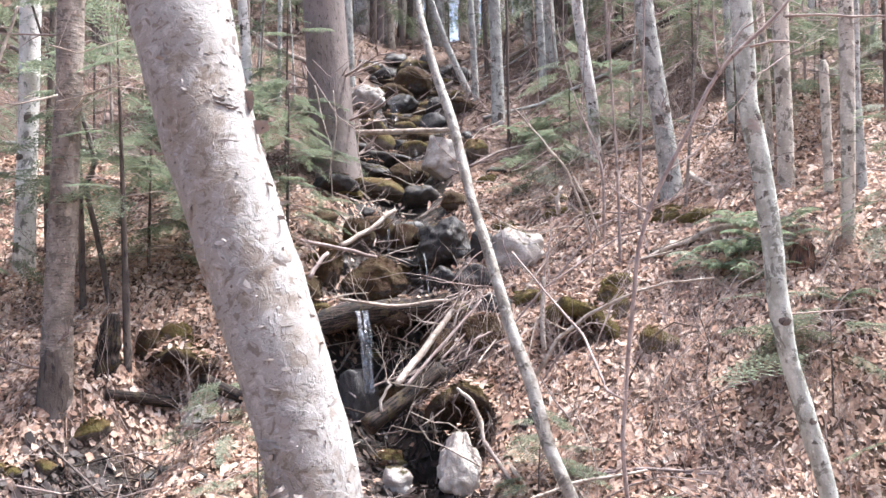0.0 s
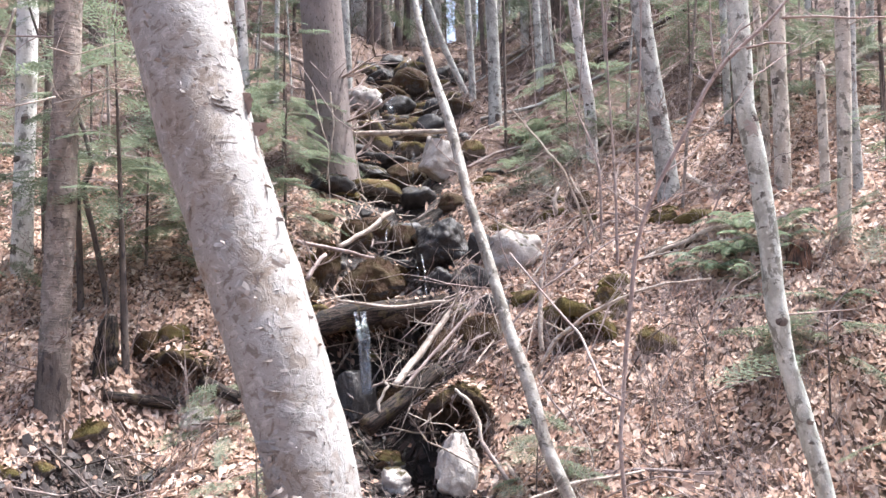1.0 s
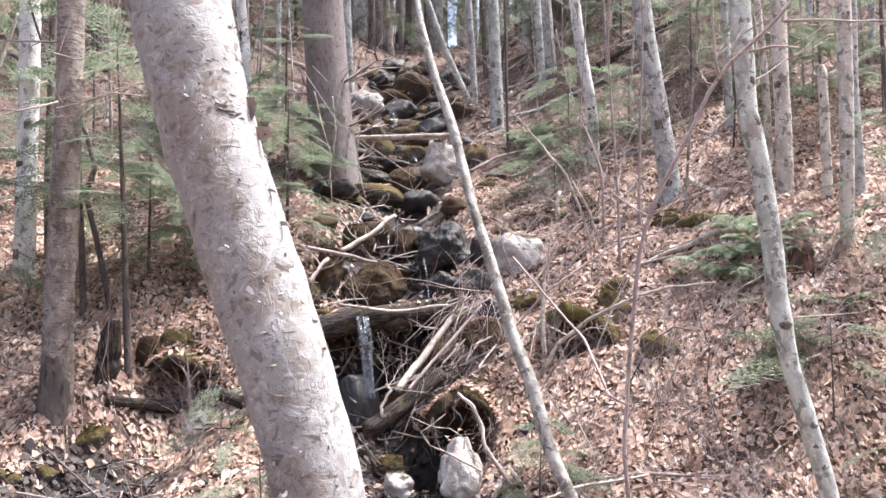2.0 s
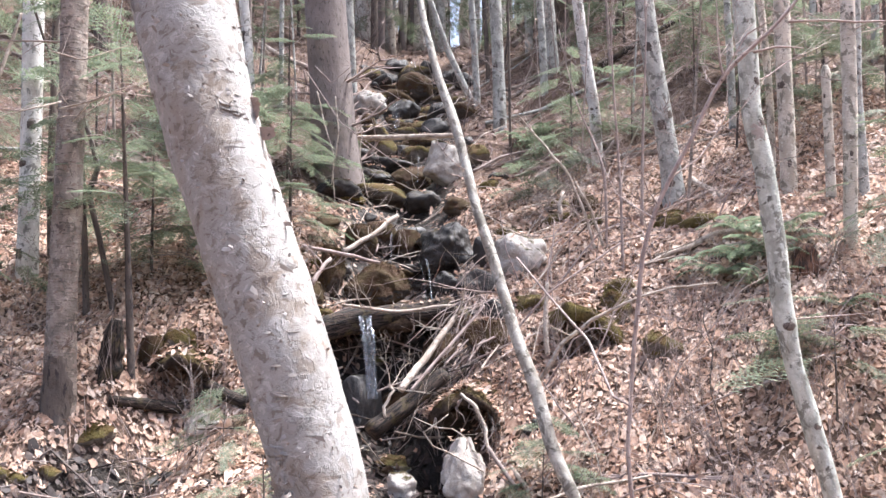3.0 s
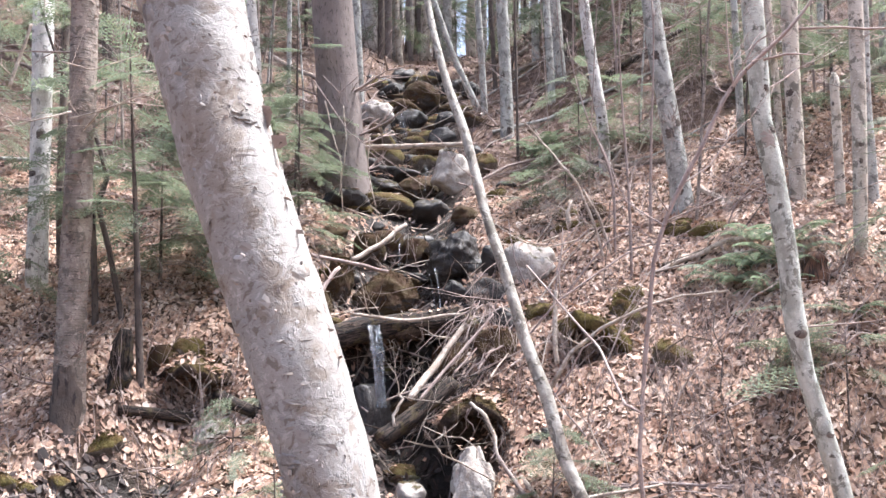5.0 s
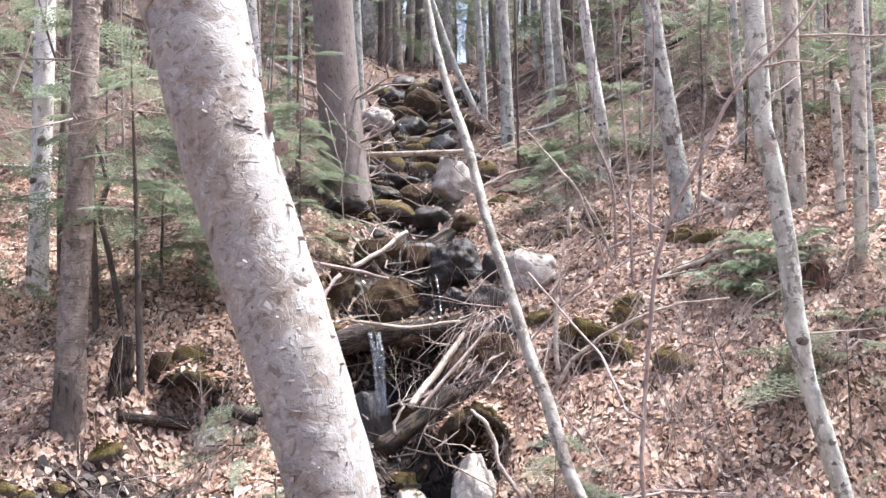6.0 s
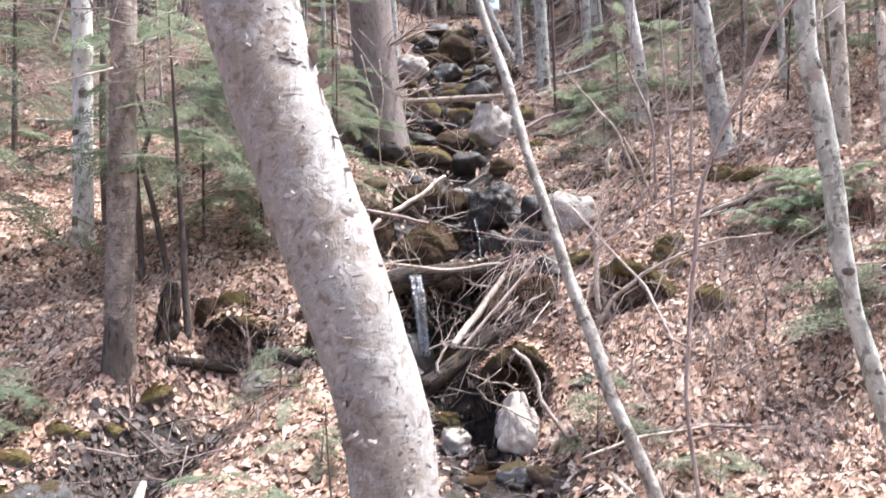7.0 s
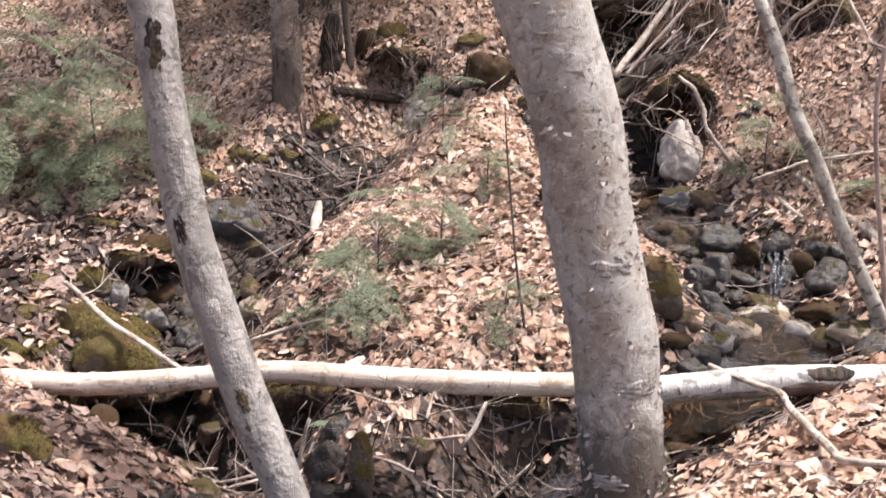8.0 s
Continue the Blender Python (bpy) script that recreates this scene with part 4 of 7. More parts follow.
tree("birch_tree", [(1.486, 10.806, 2.93, 0.077), (1.481, 10.806, 3.177, 0.069), (1.461, 10.806, 3.761, 0.063), (1.377, 10.806, 4.339, 0.063), (1.289, 10.806, 5.052, 0.06)], PALE, "slender white birch with black scars on the leafy slope", knots=4, stubs=3)
tree("grey_tree", [(2.051, 9.43, 2.355, 0.127), (2.035, 9.43, 2.604, 0.113), (1.988, 9.43, 3.051, 0.097), (1.919, 9.43, 3.547, 0.092), (1.827, 9.43, 4.215, 0.093), (1.791, 9.43, 4.552, 0.09)], GREY, "grey-barked tree with dark scars on the leafy slope", knots=4, stubs=6)
tree("pale_tree", [(2.911, 8.815, 2.331, 0.084), (2.911, 8.815, 2.581, 0.075), (2.911, 8.815, 3.28, 0.07), (2.899, 8.815, 3.793, 0.071), (2.902, 8.815, 4.311, 0.071)], TAN, "pale tan-barked tree with dark scars on the slope", knots=2, stubs=4)
tree("pale_tree", [(2.916, 9.277, 2.577, 0.041), (2.915, 9.277, 2.824, 0.037), (2.907, 9.277, 3.657, 0.035), (2.855, 9.277, 4.476, 0.035)], TAN, "slim pale tan tree on the slope", knots=2)
tree("pale_tree", [(3.061, 7.873, 1.777, 0.059), (3.066, 7.873, 2.025, 0.053), (3.099, 7.873, 3.059, 0.056), (3.113, 7.873, 3.971, 0.058)], TAN, "pale tan-barked tree with dark scars on the slope", knots=3, stubs=4)
tree("grey_tree", [(3.402, 8.391, 2.234, 0.05), (3.397, 8.391, 2.48, 0.045), (3.383, 8.391, 2.934, 0.043), (3.37, 8.391, 3.417, 0.04), (3.382, 8.391, 4.052, 0.041)], GREY, "slim blue-grey tree on the slope", knots=2, stubs=3)
tree("grey_tree", [(0.447, 12.536, 3.72, 0.106), (0.444, 12.536, 3.967, 0.095), (0.43, 12.536, 4.776, 0.081), (0.394, 12.536, 5.687, 0.078)], GREY, "slim grey tree with a dark foot by the creek", knots=3, stubs=2)
tree("slim_tree", [(0.151, 13.689, 4.321, 0.058), (0.145, 13.689, 4.57, 0.052), (0.111, 13.689, 5.354, 0.049), (0.068, 13.689, 6.104, 0.045)], GREY, "slim grey tree on the upper slope", stubs=2)
tree("slim_tree", [(0.103, 14.448, 4.567, 0.063), (0.039, 14.448, 4.815, 0.056), (-0.181, 14.448, 5.324, 0.051), (-0.393, 14.448, 5.854, 0.047)], GREY, "leaning grey tree on the upper slope", stubs=2)
tree("slim_tree", [(0.325, 15.013, 5.027, 0.045), (0.318, 15.013, 5.275, 0.04), (0.258, 15.013, 6.573, 0.036)], DARK, "slim grey tree on the upper slope", stubs=2)
tree("slim_tree", [(1.074, 13.143, 4.324, 0.06), (1.069, 13.143, 4.574, 0.054), (1.047, 13.143, 5.253, 0.054), (1.017, 13.143, 5.891, 0.051)], GREY, "slim grey tree on the upper slope", stubs=2)
tree("slim_tree", [(2.867, 10.397, 3.205, 0.047), (2.865, 10.397, 3.452, 0.042), (2.854, 10.397, 4.258, 0.039), (2.837, 10.397, 4.876, 0.036)], GREY, "slim grey tree on the upper slope", stubs=2)
tree("slim_tree", [(4.751, 11.332, 4.219, 0.052), (4.757, 11.332, 4.466, 0.046), (4.786, 11.332, 5.171, 0.043)], GREY, "slim grey tree on the upper slope", stubs=2)
tree("slim_tree", [(2.192, 14.207, 5.483, 0.052), (2.214, 14.207, 5.73, 0.046), (2.291, 14.207, 6.245, 0.042)], DARK, "slim grey tree on the upper slope", stubs=2)
tree("slim_tree", [(0.997, 15.63, 5.654, 0.078), (0.994, 15.63, 5.902, 0.07), (0.977, 15.63, 6.779, 0.065)], GREY, "slim grey tree on the upper slope", stubs=2)
tree("slim_tree", [(4.264, 11.896, 4.566, 0.05), (4.266, 11.896, 4.815, 0.045), (4.274, 11.896, 5.382, 0.042)], GREY, "slim grey tree on the upper slope", stubs=2)
tree("slim_tree", [(1.248, 13.814, 4.791, 0.11), (1.239, 13.814, 5.039, 0.098), (1.2, 13.814, 5.707, 0.09)], GREY, "grey trunk on the upper slope")
tree("slim_tree", [(1.47, 14.655, 5.418, 0.136), (1.464, 14.655, 5.664, 0.121), (1.432, 14.655, 6.422, 0.113)], DARK, "dark trunk high on the slope")
tree("sapling", [(1.653, 9.061, 2.034, 0.02), (1.658, 9.061, 2.282, 0.018), (1.689, 9.061, 3.196, 0.013), (1.714, 9.061, 3.619, 0.01)], TWIG, "thin bare sapling rising from the leaf litter", small=True, stubs=4, rise=0.8, sides=7)
tree("sapling", [(1.402, 8.503, 1.616, 0.016), (1.4, 8.503, 1.864, 0.014), (1.391, 8.503, 2.591, 0.012), (1.357, 8.503, 3.28, 0.01)], TWIG, "thin bare sapling rising from the leaf litter", small=True, stubs=4, rise=0.8, sides=7)
tree("sapling", [(1.317, 8.872, 1.844, 0.015), (1.313, 8.872, 2.089, 0.013), (1.296, 8.872, 2.801, 0.013), (1.103, 8.872, 3.319, 0.008)], TWIG, "thin bare sapling rising from the leaf litter", small=True, stubs=4, rise=0.8, sides=7)
tree("seedling", [(-0.608, 4.426, -0.375, 0.009), (-0.627, 4.426, -0.126, 0.008), (-0.663, 4.426, 0.162, 0.006), (-0.696, 4.426, 0.62, 0.005)], DARK, "thin dark seedling stem in the leaf litter", small=True, stubs=2, rise=0.25, sides=6, top='')
tree("leaning_sapling", [(0.965, 4.80, -0.25, 0.044), (0.925, 4.79, -0.08, 0.036), (0.855, 4.78, 0.07, 0.034), (0.719, 4.77, 0.379, 0.032), (0.604, 4.765, 0.662, 0.03), (0.524, 4.84, 0.851, 0.031), (0.456, 4.95, 1.126, 0.032), (0.406, 5.003, 1.257, 0.032), (0.361, 5.056, 1.391, 0.029), (0.317, 5.123, 1.558, 0.028), (0.242, 5.228, 1.82, 0.027), (0.185, 5.301, 2.003, 0.026), (0.096, 5.456, 2.39, 0.027), (0.049, 5.524, 2.561, 0.026), (-0.022, 5.609, 2.773, 0.024), (-0.077, 5.697, 2.994, 0.022), (-0.139, 5.813, 3.283, 0.02)], SAPLING, "leaning pale grey-white sapling with mottled bark", knots=0, stubs=2, rise=3.0, rough=0.1)
ARCH = tree("arching_stem", [(0.985, 4.82, -0.250, 0.0140), (0.868, 4.800, 0.705, 0.0102), (0.875, 4.800, 1.032, 0.0102), (0.901, 4.800, 1.337, 0.0102), (0.923, 4.800, 1.516, 0.0102), (0.946, 4.800, 1.723, 0.0102), (1.009, 4.800, 1.930, 0.0102), (1.085, 4.800, 2.087, 0.0102), (1.186, 4.800, 2.271, 0.0093), (1.281, 4.800, 2.468, 0.0093), (1.389, 4.800, 2.613, 0.0093), (1.535, 4.800, 2.744, 0.0084), (1.657, 4.800, 2.877, 0.0074)], TWIG, "thin brown stem that arches over the slope", small=True, stubs=8, rise=0.6, sides=8)
RIGHT_GREY = tree("grey_tree", [(2.083, 5.4, -0.149, 0.052), (1.977, 5.4, 0.527, 0.046), (1.918, 5.4, 0.753, 0.049), (1.846, 5.4, 1.038, 0.048), (1.806, 5.4, 1.182, 0.045), (1.78, 5.4, 1.326, 0.049), (1.768, 5.4, 1.398, 0.055), (1.747, 5.4, 1.558, 0.053), (1.737, 5.4, 1.763, 0.053), (1.704, 5.4, 2.059, 0.053), (1.685, 5.4, 2.208, 0.052), (1.658, 5.4, 2.358, 0.055), (1.628, 5.4, 2.509, 0.053), (1.617, 5.4, 2.812, 0.054), (1.6, 5.4, 3.119, 0.057)], LICHEN, "curved grey-barked tree with a dark knot", stubs=3, rough=0.08, sides=20, knots=3)
NEAR_LEFT = tree("grey_tree", [(-0.985, 2.855, -0.946, 0.072), (-1.156, 2.897, -0.23, 0.064), (-1.213, 2.911, -0.085, 0.067), (-1.291, 2.929, 0.09, 0.069), (-1.452, 2.976, 0.558, 0.066), (-1.489, 2.993, 0.726, 0.067), (-1.521, 3.01, 0.896, 0.065), (-1.545, 3.027, 1.066, 0.063), (-1.564, 3.044, 1.237, 0.067), (-1.598, 3.061, 1.41, 0.069), (-1.64, 3.078, 1.583, 0.069), (-1.685, 3.096, 1.758, 0.066)], SMOOTH, "near grey tree with a leaning trunk and a dark scar", sides=32, rough=0.05, stubs=0, rise=5.0)
BIRCH_LINE = [(-0.1, 3.42, -0.62, 0.185), (-0.135, 3.451, -0.408, 0.146), (-0.154, 3.47, -0.249, 0.147), (-0.189, 3.517, 0.145, 0.149), (-0.271, 3.564, 0.531, 0.151), (-0.316, 3.601, 0.84, 0.151), (-0.352, 3.618, 0.984, 0.15), (-0.475, 3.663, 1.357, 0.159), (-0.623, 3.71, 1.75, 0.164), (-0.766, 3.76, 2.165, 0.171), (-0.882, 3.812, 2.602, 0.184), (-0.955, 3.84, 2.83, 0.187)]

# fallen logs and sticks
BARE_LOG = log("fallen_log", [(-3.783, 3.66, -0.261, 0.054), (-2.917, 3.738, -0.234, 0.05), (-2.468, 3.78, -0.244, 0.049), (-2.079, 3.818, -0.217, 0.049), (-1.851, 3.841, -0.192, 0.046), (-1.626, 3.863, -0.167, 0.045), (-1.336, 3.893, -0.179, 0.047), (-0.863, 3.944, -0.202, 0.049), (-0.347, 4, -0.205, 0.048)], BARE_WOOD, "long bare log without bark lying over the gully", "log", sides=20, rough=0.05)
BIRCH_LOG = log("fallen_birch_log", [(-0.311, 3.98, -0.225, 0.052), (-0.002, 4.047, -0.217, 0.052), (0.372, 4.13, -0.192, 0.059), (0.921, 4.25, -0.199, 0.059)], PALE, "fallen white birch log with peeling bark over the creek", "log", sides=22, rough=0.06)
for i in range(70):
    u = (i * 0.618) % 1
    LIP_LEAVES.append((-1.166 + 1.13 * u, 7.9 + 0.4 * u + 0.05 * math.sin(i * 2.3), 1.363 + 0.195 * u + 0.085))
log("rotten_log", [(-1.166, 7.9, 1.363, 0.09), (-0.736, 8.059, 1.465, 0.091), (-0.036, 8.3, 1.557, 0.08)], ROT, "dark rotten log that dams the creek", "log", sides=22, rough=0.36)
log("fallen_pole", [(-1.343, 11.6, 3.674, 0.034), (-0.774, 11.512, 3.662, 0.034), (-0.063, 11.4, 3.657, 0.027)], PALE_WOOD, "pale bare pole lying across the creek", "log")
log("rotten_log", [(-0.593, 7.2, 0.657, 0.068), (-0.336, 7.349, 0.843, 0.066), (-0.075, 7.5, 1.059, 0.059)], ROT, "mossy brown log slanting over the creek", "log", sides=16, rough=0.25)
log("fallen_branch", [(-0.389, 7.35, 0.945, 0.027), (-0.227, 7.584, 1.161, 0.028), (-0.001, 7.9, 1.491, 0.022)], PALE_WOOD, "pale stick slanting against the debris", "stick", twigs=2)
log("stick", [(-0.889, 7.85, 1.575, 0.011), (-0.673, 7.916, 1.548, 0.013), (-0.455, 7.981, 1.526, 0.014), (-0.052, 8.1, 1.576, 0.011)], PALE_WOOD, "dry stick lying over the creek debris", "stick", twigs=3)
log("stick", [(-0.311, 7.3, 0.948, 0.012), (-0.034, 7.568, 1.266, 0.013), (0.223, 7.8, 1.567, 0.009)], TWIG, "dry stick lying over the creek debris", "stick", twigs=3)
log("stick", [(-0.475, 7.3, 0.989, 0.01), (-0.432, 7.28, 0.95, 0.01), (-0.5, 7.229, 0.833, 0.012), (-0.485, 7.2, 0.756, 0.01)], PALE_WOOD, "dry stick lying over the creek debris", "stick", twigs=3)
log("stick", [(-1.05, 8.9, 2.086, 0.023), (-0.818, 9.096, 2.241, 0.024), (-0.59, 9.3, 2.453, 0.021)], PALE_WOOD, "dry stick lying over the creek debris", "stick", twigs=3)
log("stick", [(-1.362, 8.6, 2.114, 0.015), (-1.028, 8.757, 2.049, 0.018), (-0.717, 8.9, 1.981, 0.015)], TWIG, "dry stick lying over the creek debris", "stick", twigs=3)
log("stick", [(-1.201, 8.2, 1.758, 0.021), (-1.149, 8.298, 1.871, 0.019), (-1.08, 8.4, 1.983, 0.017)], TWIG, "dry stick lying over the creek debris", "stick", twigs=3)
log("stick", [(0.238, 6.9, 0.596, 0.015), (0.363, 6.8, 0.424, 0.015), (0.487, 6.7, 0.259, 0.013)], TWIG, "dry stick lying over the creek debris", "stick", twigs=3)
log("bent_root", [(0.053, 7.1, 0.937, 0.011), (0.159, 7.04, 0.848, 0.015), (0.224, 6.967, 0.701, 0.014), (0.238, 6.9, 0.558, 0.01)], PALE_WOOD, "pale bent root over the dark hollow", "root")
log("fallen_branch", [(0.599, 7, 1.034, 0.016), (0.739, 6.923, 1.274, 0.015), (0.944, 6.848, 1.445, 0.013), (1.126, 6.789, 1.537, 0.011), (1.27, 6.742, 1.602, 0.009), (1.445, 6.687, 1.651, 0.009), (1.725, 6.6, 1.675, 0.007)], PALE_WOOD, "long pale branch bending over the leaf litter", "stick", twigs=4)
log("broken_stick", [(0.695, 7.6, 1.186, 0.019), (0.685, 7.653, 1.475, 0.019), (0.705, 7.7, 1.735, 0.015)], PALE_WOOD, "short pale broken stick standing in the bank", "stick")
log("fallen_branch", [(1.584, 8.456, 1.917, 0.019), (1.884, 8.405, 2.044, 0.021), (2.157, 8.357, 2.17, 0.021), (2.777, 8.254, 2.257, 0.019)], PALE_WOOD, "weathered fallen branch on the leafy slope", "stick", twigs=3)
log("fallen_branch", [(0.734, 10.302, 2.72, 0.027), (1.125, 10.343, 2.872, 0.027), (1.439, 10.377, 3.006, 0.024)], PALE_WOOD, "weathered fallen branch on the leafy slope", "stick", twigs=3)
log("fallen_branch", [(2.239, 9.63, 2.835, 0.028), (2.329, 9.33, 2.694, 0.029), (2.399, 9.056, 2.57, 0.023)], PALE_WOOD, "weathered fallen branch on the leafy slope", "stick", twigs=3)
log("fallen_branch", [(-4.158, 8.681, 1.867, 0.025), (-3.909, 8.698, 1.846, 0.025), (-3.7, 8.713, 1.82, 0.02)], PALE_WOOD, "weathered fallen branch on the leafy slope", "stick", twigs=3)
log("fallen_log", [(1.661, 8.485, 1.967, 0.038), (1.85, 8.472, 2.022, 0.041), (2.048, 8.458, 2.105, 0.033)], ROT, "dark fallen log on the leafy slope", "log")
log("fallen_branch", [(0.1, 11.429, 3.229, 0.013), (0.569, 11.501, 3.357, 0.017), (0.989, 11.569, 3.548, 0.013)], TWIG, "thin bare branch lying on the slope", "stick", twigs=6)
log("fallen_branch", [(-0.185, 14.465, 4.735, 0.017), (0.64, 13.521, 4.514, 0.02), (1.247, 12.715, 4.372, 0.011)], TWIG, "thin bare branch lying on the slope", "stick", twigs=6)
log("rotten_log", [(-2.537, 7.333, 0.869, 0.046), (-2.306, 7.451, 0.835, 0.046), (-2.067, 7.57, 0.791, 0.043)], ROT, "dark rotten log on the leaf litter", "log", rough=0.2)
log("rotten_log", [(-1.909, 7.683, 0.953, 0.052), (-1.732, 7.602, 0.889, 0.051), (-1.55, 7.517, 0.828, 0.047)], ROT, "dark rotten log on the leaf litter", "log", rough=0.2)
log("stick", [(-1.669, 7.535, 0.802, 0.011), (-1.593, 7.6, 0.898, 0.011)], PALE_WOOD, "short pale stick in the litter", "stick")
log("stick", [(0.754, 6.6, 0.412, 0.011), (1.206, 6.51, 0.476, 0.011), (1.607, 6.428, 0.472, 0.01), (2.09, 6.325, 0.505, 0.009)], TWIG, "long thin grey stick on the leaves", "stick", twigs=3)
log("stick", [(0.9, 6.612, 0.46, 0.007), (1.441, 6.462, 0.456, 0.009), (2.012, 6.294, 0.47, 0.007)], TWIG, "long thin grey stick on the leaves", "stick", twigs=3)
log("stick", [(-2.970, 4.420, 0.042, 0.013), (-2.576, 4.200, -0.101, 0.014), (-2.097, 4.000, -0.247, 0.012)], PALE_WOOD, "pale dry stick lying by the gully", "stick", twigs=1)
log("stick", [(-1.905, 4.250, -0.170, 0.011), (-1.753, 4.300, -0.123, 0.011), (-1.563, 4.360, -0.078, 0.009)], PALE_WOOD, "pale dry stick lying by the gully", "stick", twigs=1)
log("stick", [(0.254, 3.949, -0.352, 0.008), (0.277, 3.658, -0.346, 0.009), (0.391, 3.013, -0.164, 0.006)], PALE_WOOD, "pale dry stick lying by the gully", "stick", twigs=1)
log("stick", [(0.398, 6.955, 0.448, 0.017), (0.569, 6.458, 0.262, 0.018), (0.747, 5.947, 0.154, 0.014)], PALE_WOOD, "pale dry stick lying by the gully", "stick", twigs=1)
log("stick", [(0.452, 5.9, 0.379, 0.008), (0.729, 5.978, 0.472, 0.01), (1.188, 6.1, 0.532, 0.008)], PALE_WOOD, "pale dry stick lying by the gully", "stick", twigs=1)
log("stick", [(-0.772, 3.7, -0.377, 0.01), (-0.726, 3.748, -0.307, 0.01), (-0.69, 3.8, -0.224, 0.009)], PALE_WOOD, "pale dry stick lying by the gully", "stick", twigs=1)
log("stick", [(-1.316, 3.5, -0.217, 0.007), (-1.338, 3.473, -0.317, 0.009), (-1.348, 3.45, -0.403, 0.007)], PALE_WOOD, "pale dry stick lying by the gully", "stick", twigs=1)
log("stick", [(-1.902, 3.895, -0.699, 0.01), (-1.761, 3.87, -0.584, 0.01)], PALE_WOOD, "pale dry stick lying by the gully", "stick", twigs=1)
log("stick", [(-2.784, 6.074, 0.074, 0.009), (-2.729, 5.897, -0.044, 0.009), (-2.705, 5.661, -0.178, 0.009)], PALE_WOOD, "pale dry stick lying by the gully", "stick", twigs=1)
log("stick", [(-3.29, 5.212, 0.047, 0.008), (-3.121, 5.075, -0.055, 0.008), (-3.026, 5.003, -0.101, 0.008)], PALE_WOOD, "pale dry stick lying by the gully", "stick", twigs=1)
log("fallen_branch", [(-3.371, 4.683, -0.034, 0.022), (-3.34, 4.969, -0.019, 0.023), (-3.31, 5.263, 0.06, 0.02)], ROT, "brown stick leaning on the mossy bank", "stick")
log("fallen_branch", [(0.166, 4.17, -0.15, 0.01), (0.41, 3.9, -0.156, 0.014), (0.451, 3.6, -0.146, 0.015), (0.5, 3.15, -0.087, 0.013), (0.652, 3.08, -0.056, 0.011)], PALE_WOOD, "pale crooked branch leaning over the birch log", "stick")
log("fallen_pole", [(0.747, 6.449, 0.342, 0.024), (0.929, 6.007, 0.189, 0.026), (1.15, 5.364, 0.069, 0.025)], PALE_WOOD, "pale fallen pole beside the creek", "log")
log("broken_branch", [(-2.053, 2.874, -0.247, 0.015), (-2.236, 3.259, -0.429, 0.018), (-2.405, 3.689, -0.613, 0.017)], PALE_WOOD, "short white broken branch piece", "stick")
log("wood_shard", [(-1.973, 5.325, 0.086, 0.026), (-2.241, 6.071, 0.082, 0.037), (-2.431, 6.636, 0.104, 0.024)], PALE_WOOD, "pale broken stump shard", "wood")
log("dead_branch", [(-2.841, 7.06, 2.991, 0.0072), (-2.557, 6.9, 2.998, 0.006), (-2.296, 6.8, 3.058, 0.0048), (-1.925, 6.7, 3.113, 0.0036)], PALE_WOOD, "thin pale dead branch on the yellow birch", "branch", twigs=7, holder=YELLOW_BIRCH)
log("dead_branch", [(-2.747, 7.06, 2.894, 0.006), (-2.578, 6.95, 3.002, 0.006), (-2.356, 6.9, 3.056, 0.0048), (-2.034, 6.85, 3.01, 0.0036)], PALE_WOOD, "thin pale dead branch on the yellow birch", "branch", twigs=7, holder=YELLOW_BIRCH)
log("dead_branch", [(-2.835, 7.06, 3.041, 0.0072), (-2.962, 6.9, 2.955, 0.006), (-3.232, 6.8, 2.864, 0.0036)], PALE_WOOD, "thin pale dead branch on the yellow birch", "branch", twigs=7, holder=YELLOW_BIRCH)
log("side_branch", [(1.639, 4.800, 2.801, 0.0070), (1.784, 4.800, 2.807, 0.0058), (1.938, 4.800, 2.796, 0.0058), (2.195, 4.800, 2.801, 0.0035)], TWIG, "thin brown side branch of the arching stem", "branch", twigs=3, holder=ARCH)
log("side_branch", [(1.474, 4.800, 2.660, 0.0070), (1.573, 4.800, 2.684, 0.0058), (1.702, 4.800, 2.677, 0.0035)], TWIG, "thin brown side branch of the arching stem", "branch", twigs=3, holder=ARCH)
log("side_branch", [(1.336, 4.800, 2.533, 0.0058), (1.317, 4.800, 2.641, 0.0058), (1.311, 4.800, 2.803, 0.0035), (1.309, 4.800, 2.992, 0.0023)], TWIG, "thin brown side branch of the arching stem", "branch", twigs=3, holder=ARCH)
log("side_branch", [(1.295, 4.800, 2.494, 0.0035), (1.429, 4.742, 2.727, 0.0035), (1.541, 4.684, 2.785, 0.0023)], TWIG, "thin brown side branch of the arching stem", "branch", twigs=3, holder=ARCH)
log("fallen_branch", [(0.377, 5, 1.73, 0.005), (0.51, 4.8, 1.545, 0.005), (0.666, 4.6, 1.341, 0.006), (0.731, 4.3, 1.119, 0.006), (0.783, 4.2, 1.091, 0.004)], TWIG, "thin brown branch drooping over the slope", "branch", twigs=3)
log("bent_sapling", [(1.205, 8.85, 2.078, 0.013), (1.135, 8.85, 2.367, 0.013), (0.986, 8.8, 2.732, 0.013), (0.764, 8.8, 3.025, 0.01), (0.515, 8.8, 3.311, 0.008)], PALE_WOOD, "thin bent sapling among the leaves", "sapling", twigs=2)
log("bent_sapling", [(1.29, 8.85, 2.087, 0.013), (1.186, 8.85, 2.417, 0.013), (1.04, 8.85, 2.698, 0.01)], PALE_WOOD, "thin bent sapling among the leaves", "sapling", twigs=2)
